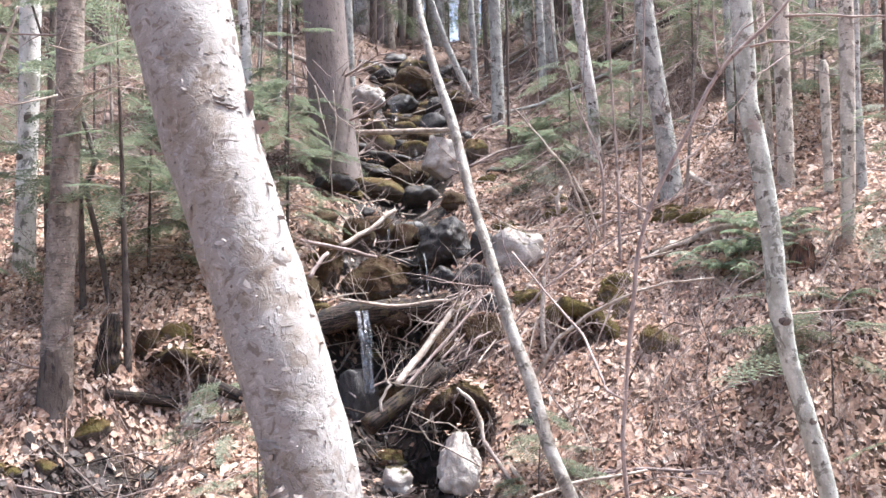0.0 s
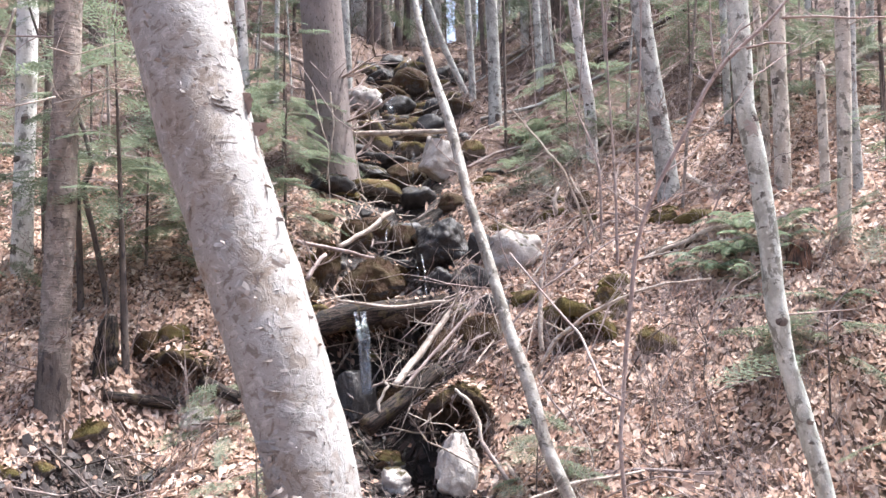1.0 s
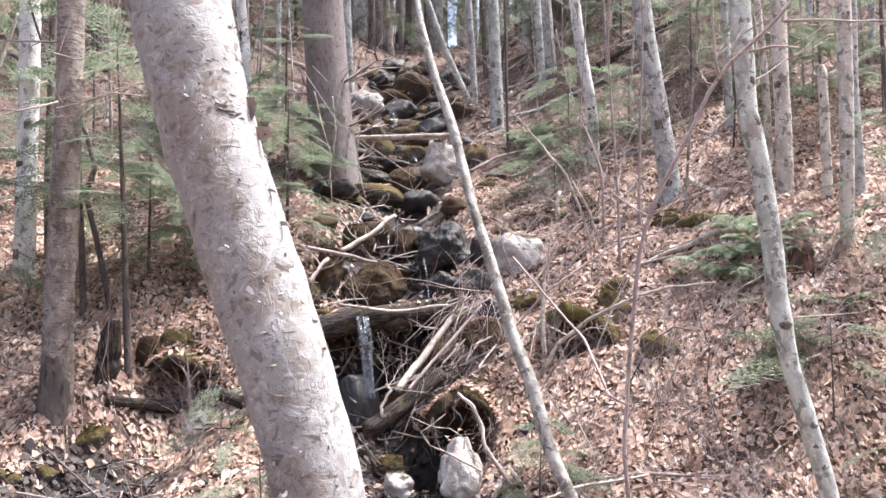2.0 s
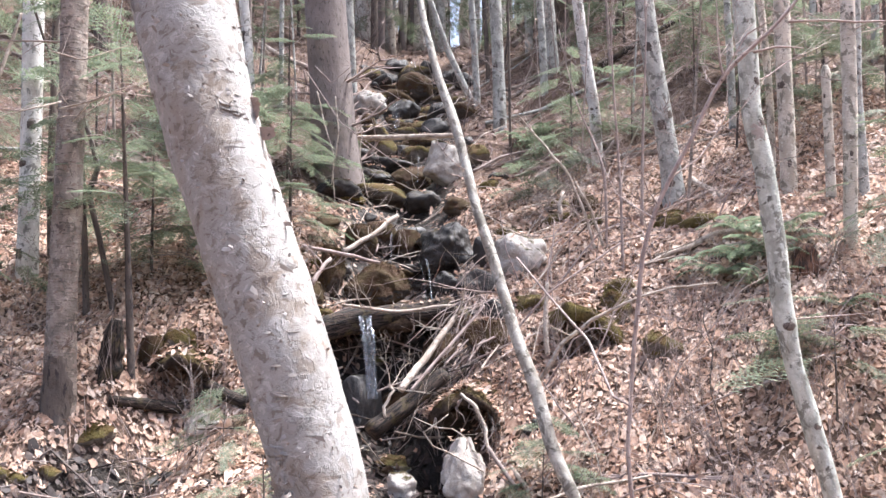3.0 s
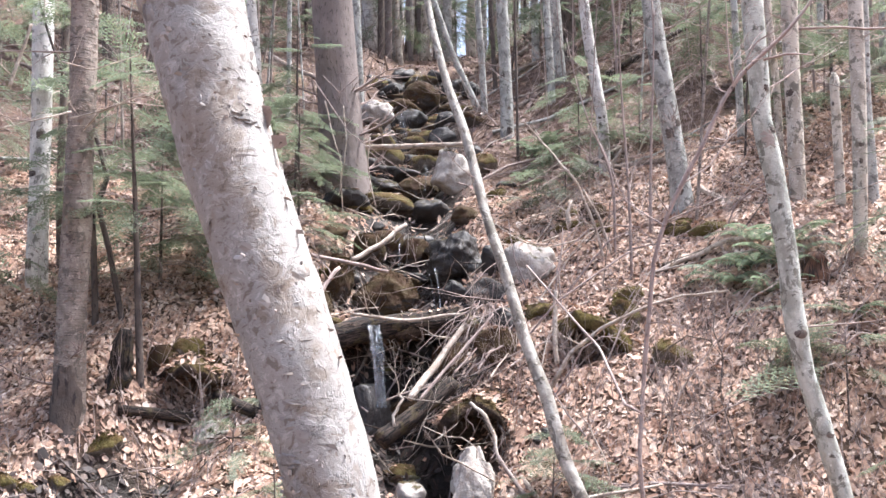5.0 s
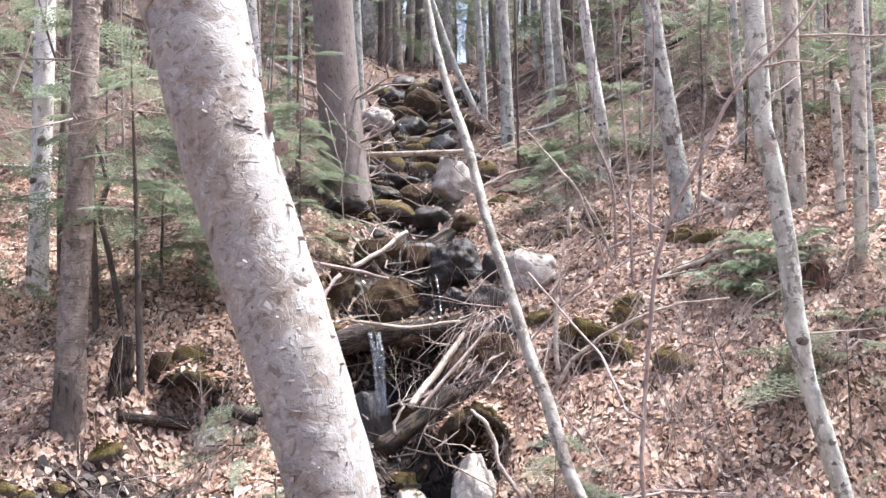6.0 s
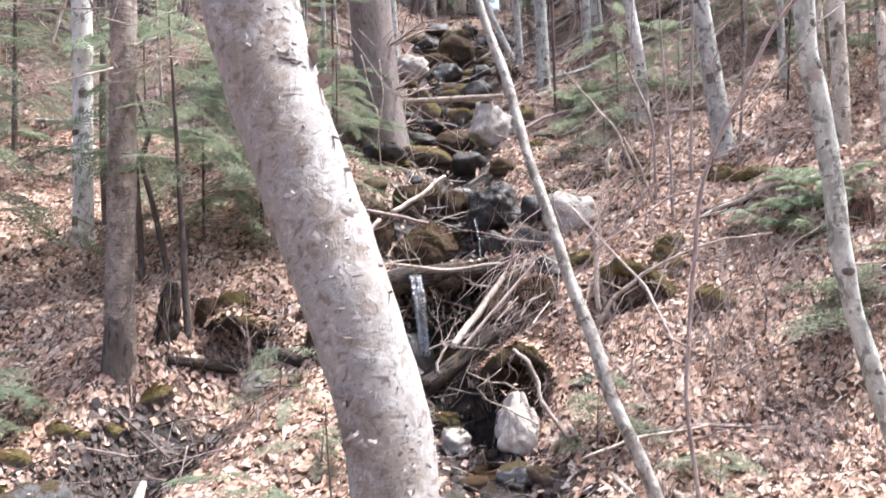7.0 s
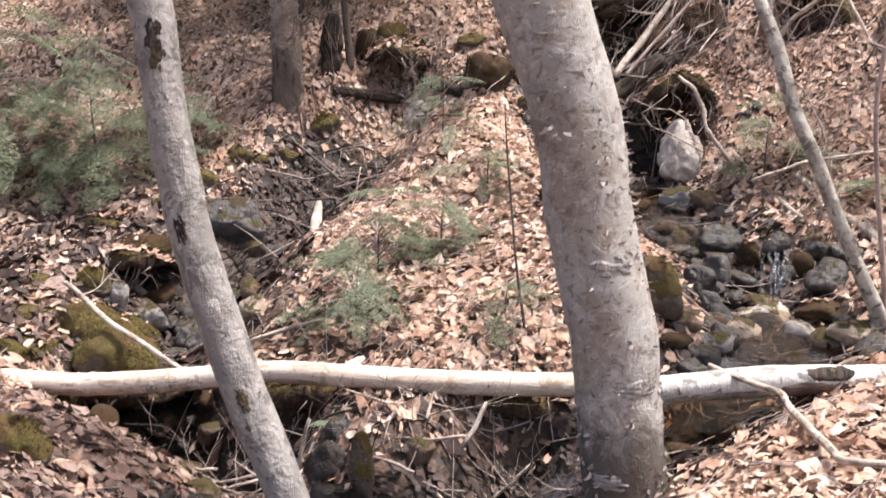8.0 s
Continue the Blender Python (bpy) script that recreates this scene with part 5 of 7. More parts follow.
log("bent_sapling", [(1.528, 10.6, 3.091, 0.018), (1.538, 10.55, 3.268, 0.018), (1.63, 10.5, 3.392, 0.015)], PALE_WOOD, "thin bent sapling among the leaves", "sapling", twigs=2)
log("bent_sapling", [(0.97, 9.6, 2.456, 0.022), (0.965, 9.65, 2.601, 0.022), (1.01, 9.7, 2.72, 0.017)], PALE_WOOD, "thin bent sapling among the leaves", "sapling", twigs=2)
log("bent_sapling", [(2.426, 9, 2.577, 0.013), (2.655, 8.9, 2.739, 0.01), (2.731, 8.9, 2.789, 0.008)], TWIG, "thin bent sapling among the leaves", "sapling", twigs=2)
log("bent_sapling", [(0.102, 11.3, 3.207, 0.016), (0.433, 11.4, 3.388, 0.017), (0.971, 11.5, 3.535, 0.013)], TWIG, "thin bent sapling among the leaves", "sapling", twigs=2)
log("bent_sapling", [(0.405, 6.6, 1.354, 0.007), (0.627, 6.6, 1.609, 0.007), (0.897, 6.7, 1.797, 0.007), (1.136, 6.8, 1.954, 0.006)], TWIG, "thin bent sapling among the leaves", "sapling", twigs=2)

# thin dead twigs that stand before the hemlock and the left trees
log("dead_twig", [(-1.586, 10.500, 3.974, 0.0100), (-1.496, 10.530, 3.578, 0.0088), (-1.406, 10.560, 3.270, 0.0076), (-1.434, 10.590, 2.957, 0.0064)], PALE_WOOD, "thin pale dead twig before the trunks", "twig", twigs=2)
log("dead_twig", [(-1.371, 10.400, 3.889, 0.0100), (-1.337, 10.430, 3.554, 0.0088), (-1.365, 10.460, 3.251, 0.0076), (-1.406, 10.490, 3.096, 0.0064), (-1.385, 10.520, 2.710, 0.0052)], PALE_WOOD, "thin pale dead twig before the trunks", "twig", twigs=2)
log("dead_twig", [(-1.668, 10.300, 4.141, 0.0070), (-1.298, 10.330, 3.587, 0.0062), (-1.095, 10.360, 3.431, 0.0053), (-0.812, 10.390, 3.230, 0.0045), (-0.487, 10.420, 2.999, 0.0036)], TWIG, "thin pale dead twig before the trunks", "twig", twigs=2)
log("dead_twig", [(-1.076, 10.400, 3.544, 0.0080), (-1.103, 10.430, 3.291, 0.0070), (-1.070, 10.460, 2.982, 0.0061), (-1.018, 10.490, 2.801, 0.0051)], PALE_WOOD, "thin pale dead twig before the trunks", "twig", twigs=2)
log("dead_twig", [(-1.613, 10.500, 4.259, 0.0060), (-1.430, 10.530, 4.074, 0.0053), (-1.217, 10.560, 4.268, 0.0046)], TWIG, "thin pale dead twig before the trunks", "twig", twigs=2)
log("dead_twig", [(-3.590, 7.600, 3.384, 0.0160), (-3.528, 7.630, 3.643, 0.0141), (-3.460, 7.660, 3.914, 0.0122)], PALE_WOOD, "thin pale dead twig before the trunks", "twig", twigs=2)
log("dead_twig", [(-2.844, 6.900, 3.366, 0.0060), (-2.630, 6.930, 3.309, 0.0053), (-2.315, 6.960, 3.416, 0.0046)], PALE_WOOD, "thin pale dead twig before the trunks", "twig", twigs=2)


# ---- the near birch ----
def flakes(root, loc, count, low, high, wide, material, seed):
    """Torn papery scraps of bark all over a trunk line, each held at one side and lifted at the other."""
    rng, g = random.Random(seed), Geo()
    for i in range(count):
        z = rng.uniform(low, high)
        k = max([j for j in range(len(loc) - 1) if loc[j][2] <= z] or [0])
        u = (z - loc[k][2]) / (loc[k + 1][2] - loc[k][2])
        p = Vector(loc[k][:3]).lerp(Vector(loc[k + 1][:3]), u)
        r = loc[k][3] + (loc[k + 1][3] - loc[k][3]) * u
        edge = rng.random() < 0.3
        a = rng.choice((rng.gauss(-math.pi, 0.2), rng.gauss(0, 0.2))) if edge else rng.uniform(-math.pi, 0)
        w, h = wide * rng.uniform(0.25, 1.0) ** 1.6, wide * rng.uniform(0.15, 0.55)
        q, tilt, peel, m = len(g.v), rng.gauss(0, 0.5), rng.uniform(0, 6.28), 8
        high_lift = rng.uniform(0.002, 0.009) * (1.3 if edge else 1.0)
        g.v.append(tuple(p + Vector((math.cos(a), math.sin(a), 0)) * (r * 1.004 + high_lift * 0.3)))
        for c in range(m):
            t = 2 * math.pi * c / m
            k2 = rng.uniform(0.55, 1.1)
            x, y = w * 0.5 * k2 * math.cos(t), h * 0.5 * k2 * math.sin(t)
            x, y = x * math.cos(tilt) - y * math.sin(tilt), x * math.sin(tilt) + y * math.cos(tilt)
            b = a + x / r
            lift = high_lift * max(-0.5, math.cos(t - peel))
            g.v.append(tuple(p + Vector((math.cos(b), math.sin(b), 0)) * (r * 1.004 + lift) + Vector((0, 0, y))))
        for c in range(m):
            g.f.append((q, q + 1 + c, q + 1 + (c + 1) % m))
    tagged(part("bark_flaking", g.mesh("bark_flaking", material, False), root, "thin papery bark flakes"), kind="stuff")


def near_birch():
    b = Vector(BIRCH_LINE[0][:3])
    root = new("birch_tree")
    root.location = b
    loc = [(p[0] - b.x, p[1] - b.y, p[2] - b.z, p[3]) for p in BIRCH_LINE]
    c, way, r = Vector(loc[-1][:3]), (Vector(loc[-1][:3]) - Vector(loc[-3][:3])).normalized(), loc[-1][3]
    for i in range(4):
        way = (way + Vector((0, 0, 0.12))).normalized()
        c, r = c + way * 1.5, r * 0.84
        loc.append((*c, r))
    g = Geo().tube(loc, 72, 0.03, 0.045, 4.0, True, 7.0)
    part("trunk", g.mesh("trunk", BIRCH), root)
    crown = part("crown", CROWNS[0], root, "bare leafless crown of grey twigs")
    crown.matrix_basis = Matrix.Translation(c - way * 0.3) @ Matrix.Scale(1.5, 4)
    rng = random.Random(12)
    # loose curls of bark
    curls = []
    for s in range(5):
        g, n = Geo(), 6
        wide, tall = 0.012 + 0.006 * s, 0.02 + 0.008 * (s % 3)
        for i in range(n + 1):
            a = i / n * (1.0 + 0.5 * s)
            x, y = wide * math.sin(a), wide * (1 - math.cos(a))
            for z in (-0.5, 0.0, 0.5):
                g.v.append((x, -y, z * tall * (1 - 0.45 * i / n) + 0.004 * math.sin(5 * i + s)))
        for i in range(n):
            for j in range(2):
                k = i * 3 + j
                g.f.append((k, k + 3, k + 4, k + 1))
        curls.append(g.mesh("bark_curl", CURL))
    for i in range(280):
        u = rng.uniform(0.9, 8.6)
        k = min(int(u), len(loc) - 2)
        p = Vector(loc[k][:3]).lerp(Vector(loc[k + 1][:3]), u - k)
        r = loc[k][3] + (loc[k + 1][3] - loc[k][3]) * (u - k)
        a = rng.uniform(-math.pi * 1.05, 0.05 * math.pi) if i % 3 else rng.choice((rng.gauss(-math.pi, 0.15), rng.gauss(0, 0.15)))
        ob = part("bark_curl", curls[i % 5], root)
        ob.matrix_basis = Matrix.Translation(p + Vector((math.cos(a), math.sin(a), 0)) * r * 0.985) @ Euler((rng.gauss(0, 0.25), rng.gauss(0, 0.5), a + math.pi / 2)).to_matrix().to_4x4() @ Matrix.Scale(rng.uniform(0.25, 0.7), 4)
    flakes(root, loc, 900, 0.1, 3.9, 0.05, FLAKE, 12)
    flakes(root, loc, 70, 1.4, 3.7, 0.11, FLAKE, 13)
    # a torn knot on its flank
    for zz, rr, side, out in ((1.60, 0.03, -0.5, 0.014),):
        k = max(i for i in range(len(loc) - 1) if loc[i][2] + b.z <= zz)
        u = (zz - b.z - loc[k][2]) / (loc[k + 1][2] - loc[k][2])
        p = Vector(loc[k][:3]).lerp(Vector(loc[k + 1][:3]), u)
        d = Vector((math.cos(side), math.sin(side), 0))
        r = loc[k][3]
        g = Geo().tube([(*(p + d * r * 0.86), rr * 1.7), (*(p + d * (r + 0.002)), rr * 1.2), (*(p + d * (r + out)), rr * 0.5)], 16, 0.008, 0.25, zz)
        part("knot", g.mesh("knot", BIRCH), root, "pale swollen knot")
    # two brown flaps of bark that stand off its flank
    for zz, wide, tall, side, seed in ((2.17, 0.045, 0.085, -0.12, 1), (2.08, 0.075, 0.05, -0.05, 2)):
        k = max(i for i in range(len(loc) - 1) if loc[i][2] + b.z <= zz)
        u = (zz - b.z - loc[k][2]) / (loc[k + 1][2] - loc[k][2])
        p = Vector(loc[k][:3]).lerp(Vector(loc[k + 1][:3]), u)
        r, g, m = loc[k][3] * 0.99, Geo(), 9
        for side_of in (0, 1):
            for i in range(m):
                for j in range(m):
                    x, zt = i / (m - 1), j / (m - 1) - 0.5
                    y = -0.012 - 0.03 * x * x + 0.003 * side_of
                    zt = zt * tall * (1 - 0.35 * x ** 3) * (1 + 0.25 * noise.noise(Vector((x * 4, zt * 4, seed))))
                    g.v.append((p.x + math.cos(side) * r - 0.01 + x * wide * (1 + 0.2 * noise.noise(Vector((zt * 60, seed, 0)))), p.y + math.sin(side) * r + y, p.z + zt))
                    g.uv.append((x * wide, zt))
        for i in range(m - 1):
            for j in range(m - 1):
                for o in (0, m * m):
                    c = o + i * m + j
                    g.f.append((c, c + m, c + m + 1, c + 1))
        part("bark_flap", g.mesh("bark_flap", FLAP), root, "brown curled flap of bark")
    scar(root, loc, 1.545 - b.z, 0.10, -0.18, 0.34, FLAP, 7.0, "torn reddish-brown bark", 30)
    scar(root, loc, 2.78 - b.z, 0.6, -2.7, 0.5, SMOOTH, 11.0, "dark rough bark with a torn edge", 40)
    for zz, tall, ang, half in ((0.42, 0.07, -1.2, 0.5), (0.02, 0.06, -1.0, 0.6), (1.0, 0.05, -2.3, 0.4), (1.05, 0.08, -0.6, 0.5), (2.15, 0.06, -0.75, 0.3), (-0.3, 0.05, -1.9, 0.5)):
        scar(root, loc, zz - b.z, tall, ang, half, SMOOTH, zz, "grey-brown scuffed bark")
    tagged(root, "large leaning white birch with peeling papery bark", "tree")


n = Nodes("loose_bark")
CURL = n.done(n.mix(n.noise(n.coords("Object"), 60, 2), (0.25, 0.195, 0.16), (0.38, 0.345, 0.32)), 0.85)
n = Nodes("papery_bark")
FLAKE = n.done(n.mix(n.put("ShaderNodeNewGeometry").outputs["Random Per Island"], (0.16, 0.125, 0.10), (0.35, 0.325, 0.31)), 0.85)
n = Nodes("loose_brown_bark")
YELLOW_CURL = n.done(n.mix(n.noise(n.coords("Object"), 60, 2), (0.16, 0.115, 0.09), (0.32, 0.25, 0.21)), 0.85)
FLAP = bark("brown_inner_bark", (0.36, 0.27, 0.225), (0.27, 0.195, 0.16), (0.10, 0.07, 0.055), (30, 30), (9, 6), 0.62, None, 0.5)
RED_WOOD = bark("brown_wood", (0.16, 0.11, 0.085), (0.10, 0.067, 0.052), (0.04, 0.028, 0.022), (10, 40), (9, 6), 0.62, None, 0.6)
near_birch()


base = NEAR_LEFT.location
line = [(p[0] - base.x, p[1] - base.y, p[2] - base.z, p[3]) for p in [(-0.985, 2.855, -0.946, 0.072), (-1.156, 2.897, -0.23, 0.064), (-1.213, 2.911, -0.085, 0.067), (-1.291, 2.929, 0.09, 0.069), (-1.452, 2.976, 0.558, 0.066), (-1.489, 2.993, 0.726, 0.067), (-1.521, 3.01, 0.896, 0.065), (-1.545, 3.027, 1.066, 0.063), (-1.564, 3.044, 1.237, 0.067), (-1.598, 3.061, 1.41, 0.069), (-1.64, 3.078, 1.583, 0.069), (-1.685, 3.096, 1.758, 0.066)]]
for zz, tall, ang, half in ((1.17, 0.16, -1.15, 0.5), (0.62, 0.1, -1.5, 0.3), (0.1, 0.08, -1.2, 0.3)):
    scar(NEAR_LEFT, line, zz - base.z, tall, ang, half, ROT, zz, "blackened bark scar", 40)


base = YELLOW_BIRCH.location
for i, (a, reach) in enumerate(((-2.5, 0.36), (-1.2, 0.22), (0.1, 0.26))):
    d = Vector((math.cos(a), math.sin(a), 0))
    foot = [Vector((0, 0, 0.26)) + d * 0.06, Vector((0, 0, 0.14)) + d * 0.11, Vector((0, 0, 0.06)) + d * 0.17]
    foot.append(Vector((d.x * reach, d.y * reach, float(height(base.x + d.x * reach, base.y + d.y * reach)) - base.z - 0.02)))
    part("root", Geo().tube([(*q, r) for q, r in zip(foot, (0.04, 0.05, 0.04, 0.02))], 10, 0.04, 0.2, i).mesh("root", DARK), YELLOW_BIRCH, "dark root at the foot")
scar(YELLOW_BIRCH, [(0, 0, 0, 0.138), (-0.001, 0, 0.24, 0.128), (-0.003, 0, 0.733, 0.112)], 0.30, 0.62, -1.5, 1.2, DARK, 4.0, "dark mossy foot of the trunk", 40)
flakes(YELLOW_BIRCH, [(p[0] - base.x, p[1] - base.y, p[2] - base.z, p[3]) for p in [(-2.837, 7.184, 0.593, 0.141), (-2.838, 7.184, 0.833, 0.126), (-2.84, 7.184, 1.326, 0.11), (-2.821, 7.184, 2.356, 0.103), (-2.811, 7.184, 3.198, 0.096), (-2.812, 7.184, 3.842, 0.101)]], 420, 0.3, 3.6, 0.07, YELLOW_CURL, 5)


def bare_patch(log_ob, a, b, r, from_angle, to_angle, material, seed, label):
    """A ragged patch that lies round a log's axis from a to b."""
    g, n, m = Geo(), 24, 12
    a, b = Vector(a) - log_ob.location, Vector(b) - log_ob.location
    for i in range(n + 1):
        p = a.lerp(b, i / n)
        for j in range(m + 1):
            t = from_angle + (to_angle - from_angle) * j / m
            edge = 1 - (i / n - 0.5) ** 4 * 16 - (j / m - 0.5) ** 2 * 4 + 0.7 * noise.noise(Vector((i * 0.3, j * 0.3, seed)))
            d = r * (1.04 + 0.2 * max(-0.8, min(0.1, edge - 0.3)))
            g.v.append((p.x, p.y - math.cos(t) * d, p.z + math.sin(t) * d))
            g.uv.append((p.x, t * r))
    for i in range(n):
        for j in range(m):
            c = i * (m + 1) + j
            g.f.append((c, c + 1, c + m + 2, c + m + 1))
    part("bark_patch", g.mesh("bark_patch", material), log_ob, label)


# underside strips on both logs put shade into the brown
for i, (x0, x1, y0, z0, z1, r) in enumerate(((-2.75, -2.42, 3.765, -0.238, -0.243, 0.05), (-2.2, -1.9, 3.815, -0.226, -0.198, 0.049), (-1.62, -1.36, 3.876, -0.168, -0.178, 0.047), (-1.3, -0.95, 3.915, -0.181, -0.198, 0.049))):
    bare_patch(BARE_LOG, (x0, y0 - 0.01, z0), (x1, y0 + 0.02, z1), r, -1.7, -0.1, PALE_WOOD if i % 2 else FLAP, 5.0 + i, "brown stained underside with shade in its colour")
# a dark patch paints the shaded hole; the log stays closed there
bare_patch(BIRCH_LOG, (0.53, 4.16, -0.195), (0.72, 4.2, -0.197), 0.058, 0.3, 1.7, ROT, 1.0, "dark patch for the shade in a hole under torn bark")
bare_patch(BIRCH_LOG, (0.44, 4.14, -0.193), (0.78, 4.22, -0.198), 0.058, -1.6, 0.2, RED_WOOD, 2.0, "brown bare wood")
bare_patch(BIRCH_LOG, (0.02, 4.05, -0.216), (0.40, 4.13, -0.193), 0.0565, -1.6, -0.25, YELLOW, 3.0, "brown stained underside with shade in its colour")


base = RIGHT_GREY.location
line = [(p[0] - base.x, p[1] - base.y, p[2] - base.z, p[3]) for p in [(2.083, 5.4, -0.149, 0.052), (1.977, 5.4, 0.527, 0.046), (1.918, 5.4, 0.753, 0.049), (1.846, 5.4, 1.038, 0.048), (1.806, 5.4, 1.182, 0.045), (1.78, 5.4, 1.326, 0.049), (1.768, 5.4, 1.398, 0.055), (1.747, 5.4, 1.558, 0.053), (1.737, 5.4, 1.763, 0.053), (1.704, 5.4, 2.059, 0.053), (1.685, 5.4, 2.208, 0.052), (1.658, 5.4, 2.358, 0.055), (1.628, 5.4, 2.509, 0.053), (1.617, 5.4, 2.812, 0.054), (1.6, 5.4, 3.119, 0.057)]]
scar(RIGHT_GREY, line, 2.4 - base.z, 0.1, -1.7, 0.7, CURL, 3.0, "pale bark scar", 30)
o = Vector(min(line, key=lambda p: abs(p[2] + base.z - 1.39))[:3])
part("knot", Geo().tube([(*(o + Vector((0.0, -0.03, 0.0))), 0.034), (*(o + Vector((0.004, -0.048, 0.008))), 0.03), (*(o + Vector((0.004, -0.058, 0.01))), 0.014)], 14, 0.01, 0.2, 2.0).mesh("knot", DARK), RIGHT_GREY, "dark round knot")


# ---- evergreens ----
def spray_shape(seed):
    """A flat hemlock spray, 1 long along x: an axis, side twigs and short needles. Returns vertices and triangles."""
    rng = random.Random(seed)
    v, f = [], []

    def needle(p, d, length, wide):
        q = (-d[1] * wide, d[0] * wide)
        k = len(v)
        v.extend([(p[0] - q[0], p[1] - q[1], p[2]), (p[0] + q[0], p[1] + q[1], p[2]), (p[0] + d[0] * length, p[1] + d[1] * length, p[2] + rng.uniform(-0.01, 0.008))])
        f.append((k, k + 1, k + 2))

    def shoot(p, ang, length):
        n = max(3, int(length / 0.056))
        for i in range(n):
            u = (i + 0.5) / n
            q = (p[0] + math.cos(ang) * length * u, p[1] + math.sin(ang) * length * u, p[2] - 0.16 * length * u * u)
            for s in (-1, 1):
                a = ang + s * rng.uniform(0.8, 1.25)
                needle(q, (math.cos(a), math.sin(a)), 0.06 * rng.uniform(0.7, 1.2), 0.014)
        k = len(v)
        e = (p[0] + math.cos(ang) * length, p[1] + math.sin(ang) * length, p[2] - 0.16 * length)
        v.extend([(p[0], p[1] - 0.003, p[2]), (p[0], p[1] + 0.003, p[2]), e])
        f.append((k, k + 1, k + 2))

    shoot((0, 0, 0), 0, 1)
    for i in range(17):
        u = 0.08 + 0.85 * i / 17
        for s in (-1, 1):
            if rng.random() < 0.85:
                shoot((u, 0, -0.16 * u * u), s * rng.uniform(0.7, 1.05), 0.42 * (1 - 0.75 * u) * rng.uniform(0.6, 1.15))
    return np.array(v), np.array(f)


SPRAYS = [spray_shape(s) for s in (1, 2, 3)]


def evergreen(name, base, tall, wide, count, label, trunk=0.02, low=0.15, lean=(0, 0), category="tree", seed=1, lop=0.0):
    """A young hemlock: a thin stem with many drooping flat sprays on bare boughs."""
    rng = np.random.default_rng(seed)
    root = new(name)
    root.location = base
    stem = [(0, 0, -0.15, trunk * 1.15), (lean[0] * 0.4, lean[1] * 0.4, tall * 0.4, trunk * 0.8), (lean[0], lean[1], tall, trunk * 0.15)]
    part("trunk", Geo().tube(stem, 8, 0.15, 0.08, seed).mesh("trunk", DARK), root)
    places, g = [[], [], []], Geo()
    for i in range(count):
        u = low + (1 - low) * rng.uniform(0, 1) ** 1.2
        a = rng.uniform(0, 2 * np.pi)
        if lop:
            a = lop + rng.normal(0, 0.9)
        reach = wide * (1.05 - u) * rng.uniform(0.35, 1.0)
        o = np.array([lean[0] * u, lean[1] * u, tall * u])
        size = rng.uniform(0.35, 0.75) * min(1.0, 0.35 + wide * 0.65)
        tip = o + np.array([np.cos(a) * reach, np.sin(a) * reach, -0.12 * reach + rng.uniform(-0.05, 0.1)])
        if reach > 0.1:
            g.tube([(*o, 0.005), (*((o + tip) / 2 + np.array([0, 0, 0.04])), 0.004), (*tip, 0.002)], 4, 0.2, cap=False)
        for j in range(2 if reach > 0.35 else 1):
            at = tip if j == 0 else o + (tip - o) * 0.55
            yaw, dip, roll = a + rng.normal(0, 0.35) + j * rng.choice([-0.7, 0.7]), rng.uniform(-0.1, 0.55), rng.normal(0, 0.25)
            m = Euler((roll, dip, yaw)).to_matrix()
            places[rng.integers(3)].append(np.hstack([np.array(m) * size, at[:, None]]))
    if g.v:
        tagged(part("bough", g.mesh("bough", TWIG), root), kind="stuff")
    for (v, f), pl in zip(SPRAYS, places):
        if pl:
            part("foliage", scatter_mesh("foliage", v, f, np.array(pl), NEEDLE), root, "flat green needle sprays")["kind"] = "stuff"
    return tagged(root, label, category)


def on_ground(x, y, lift=0.0):
    return (x, y, float(height(x, y)) + lift)


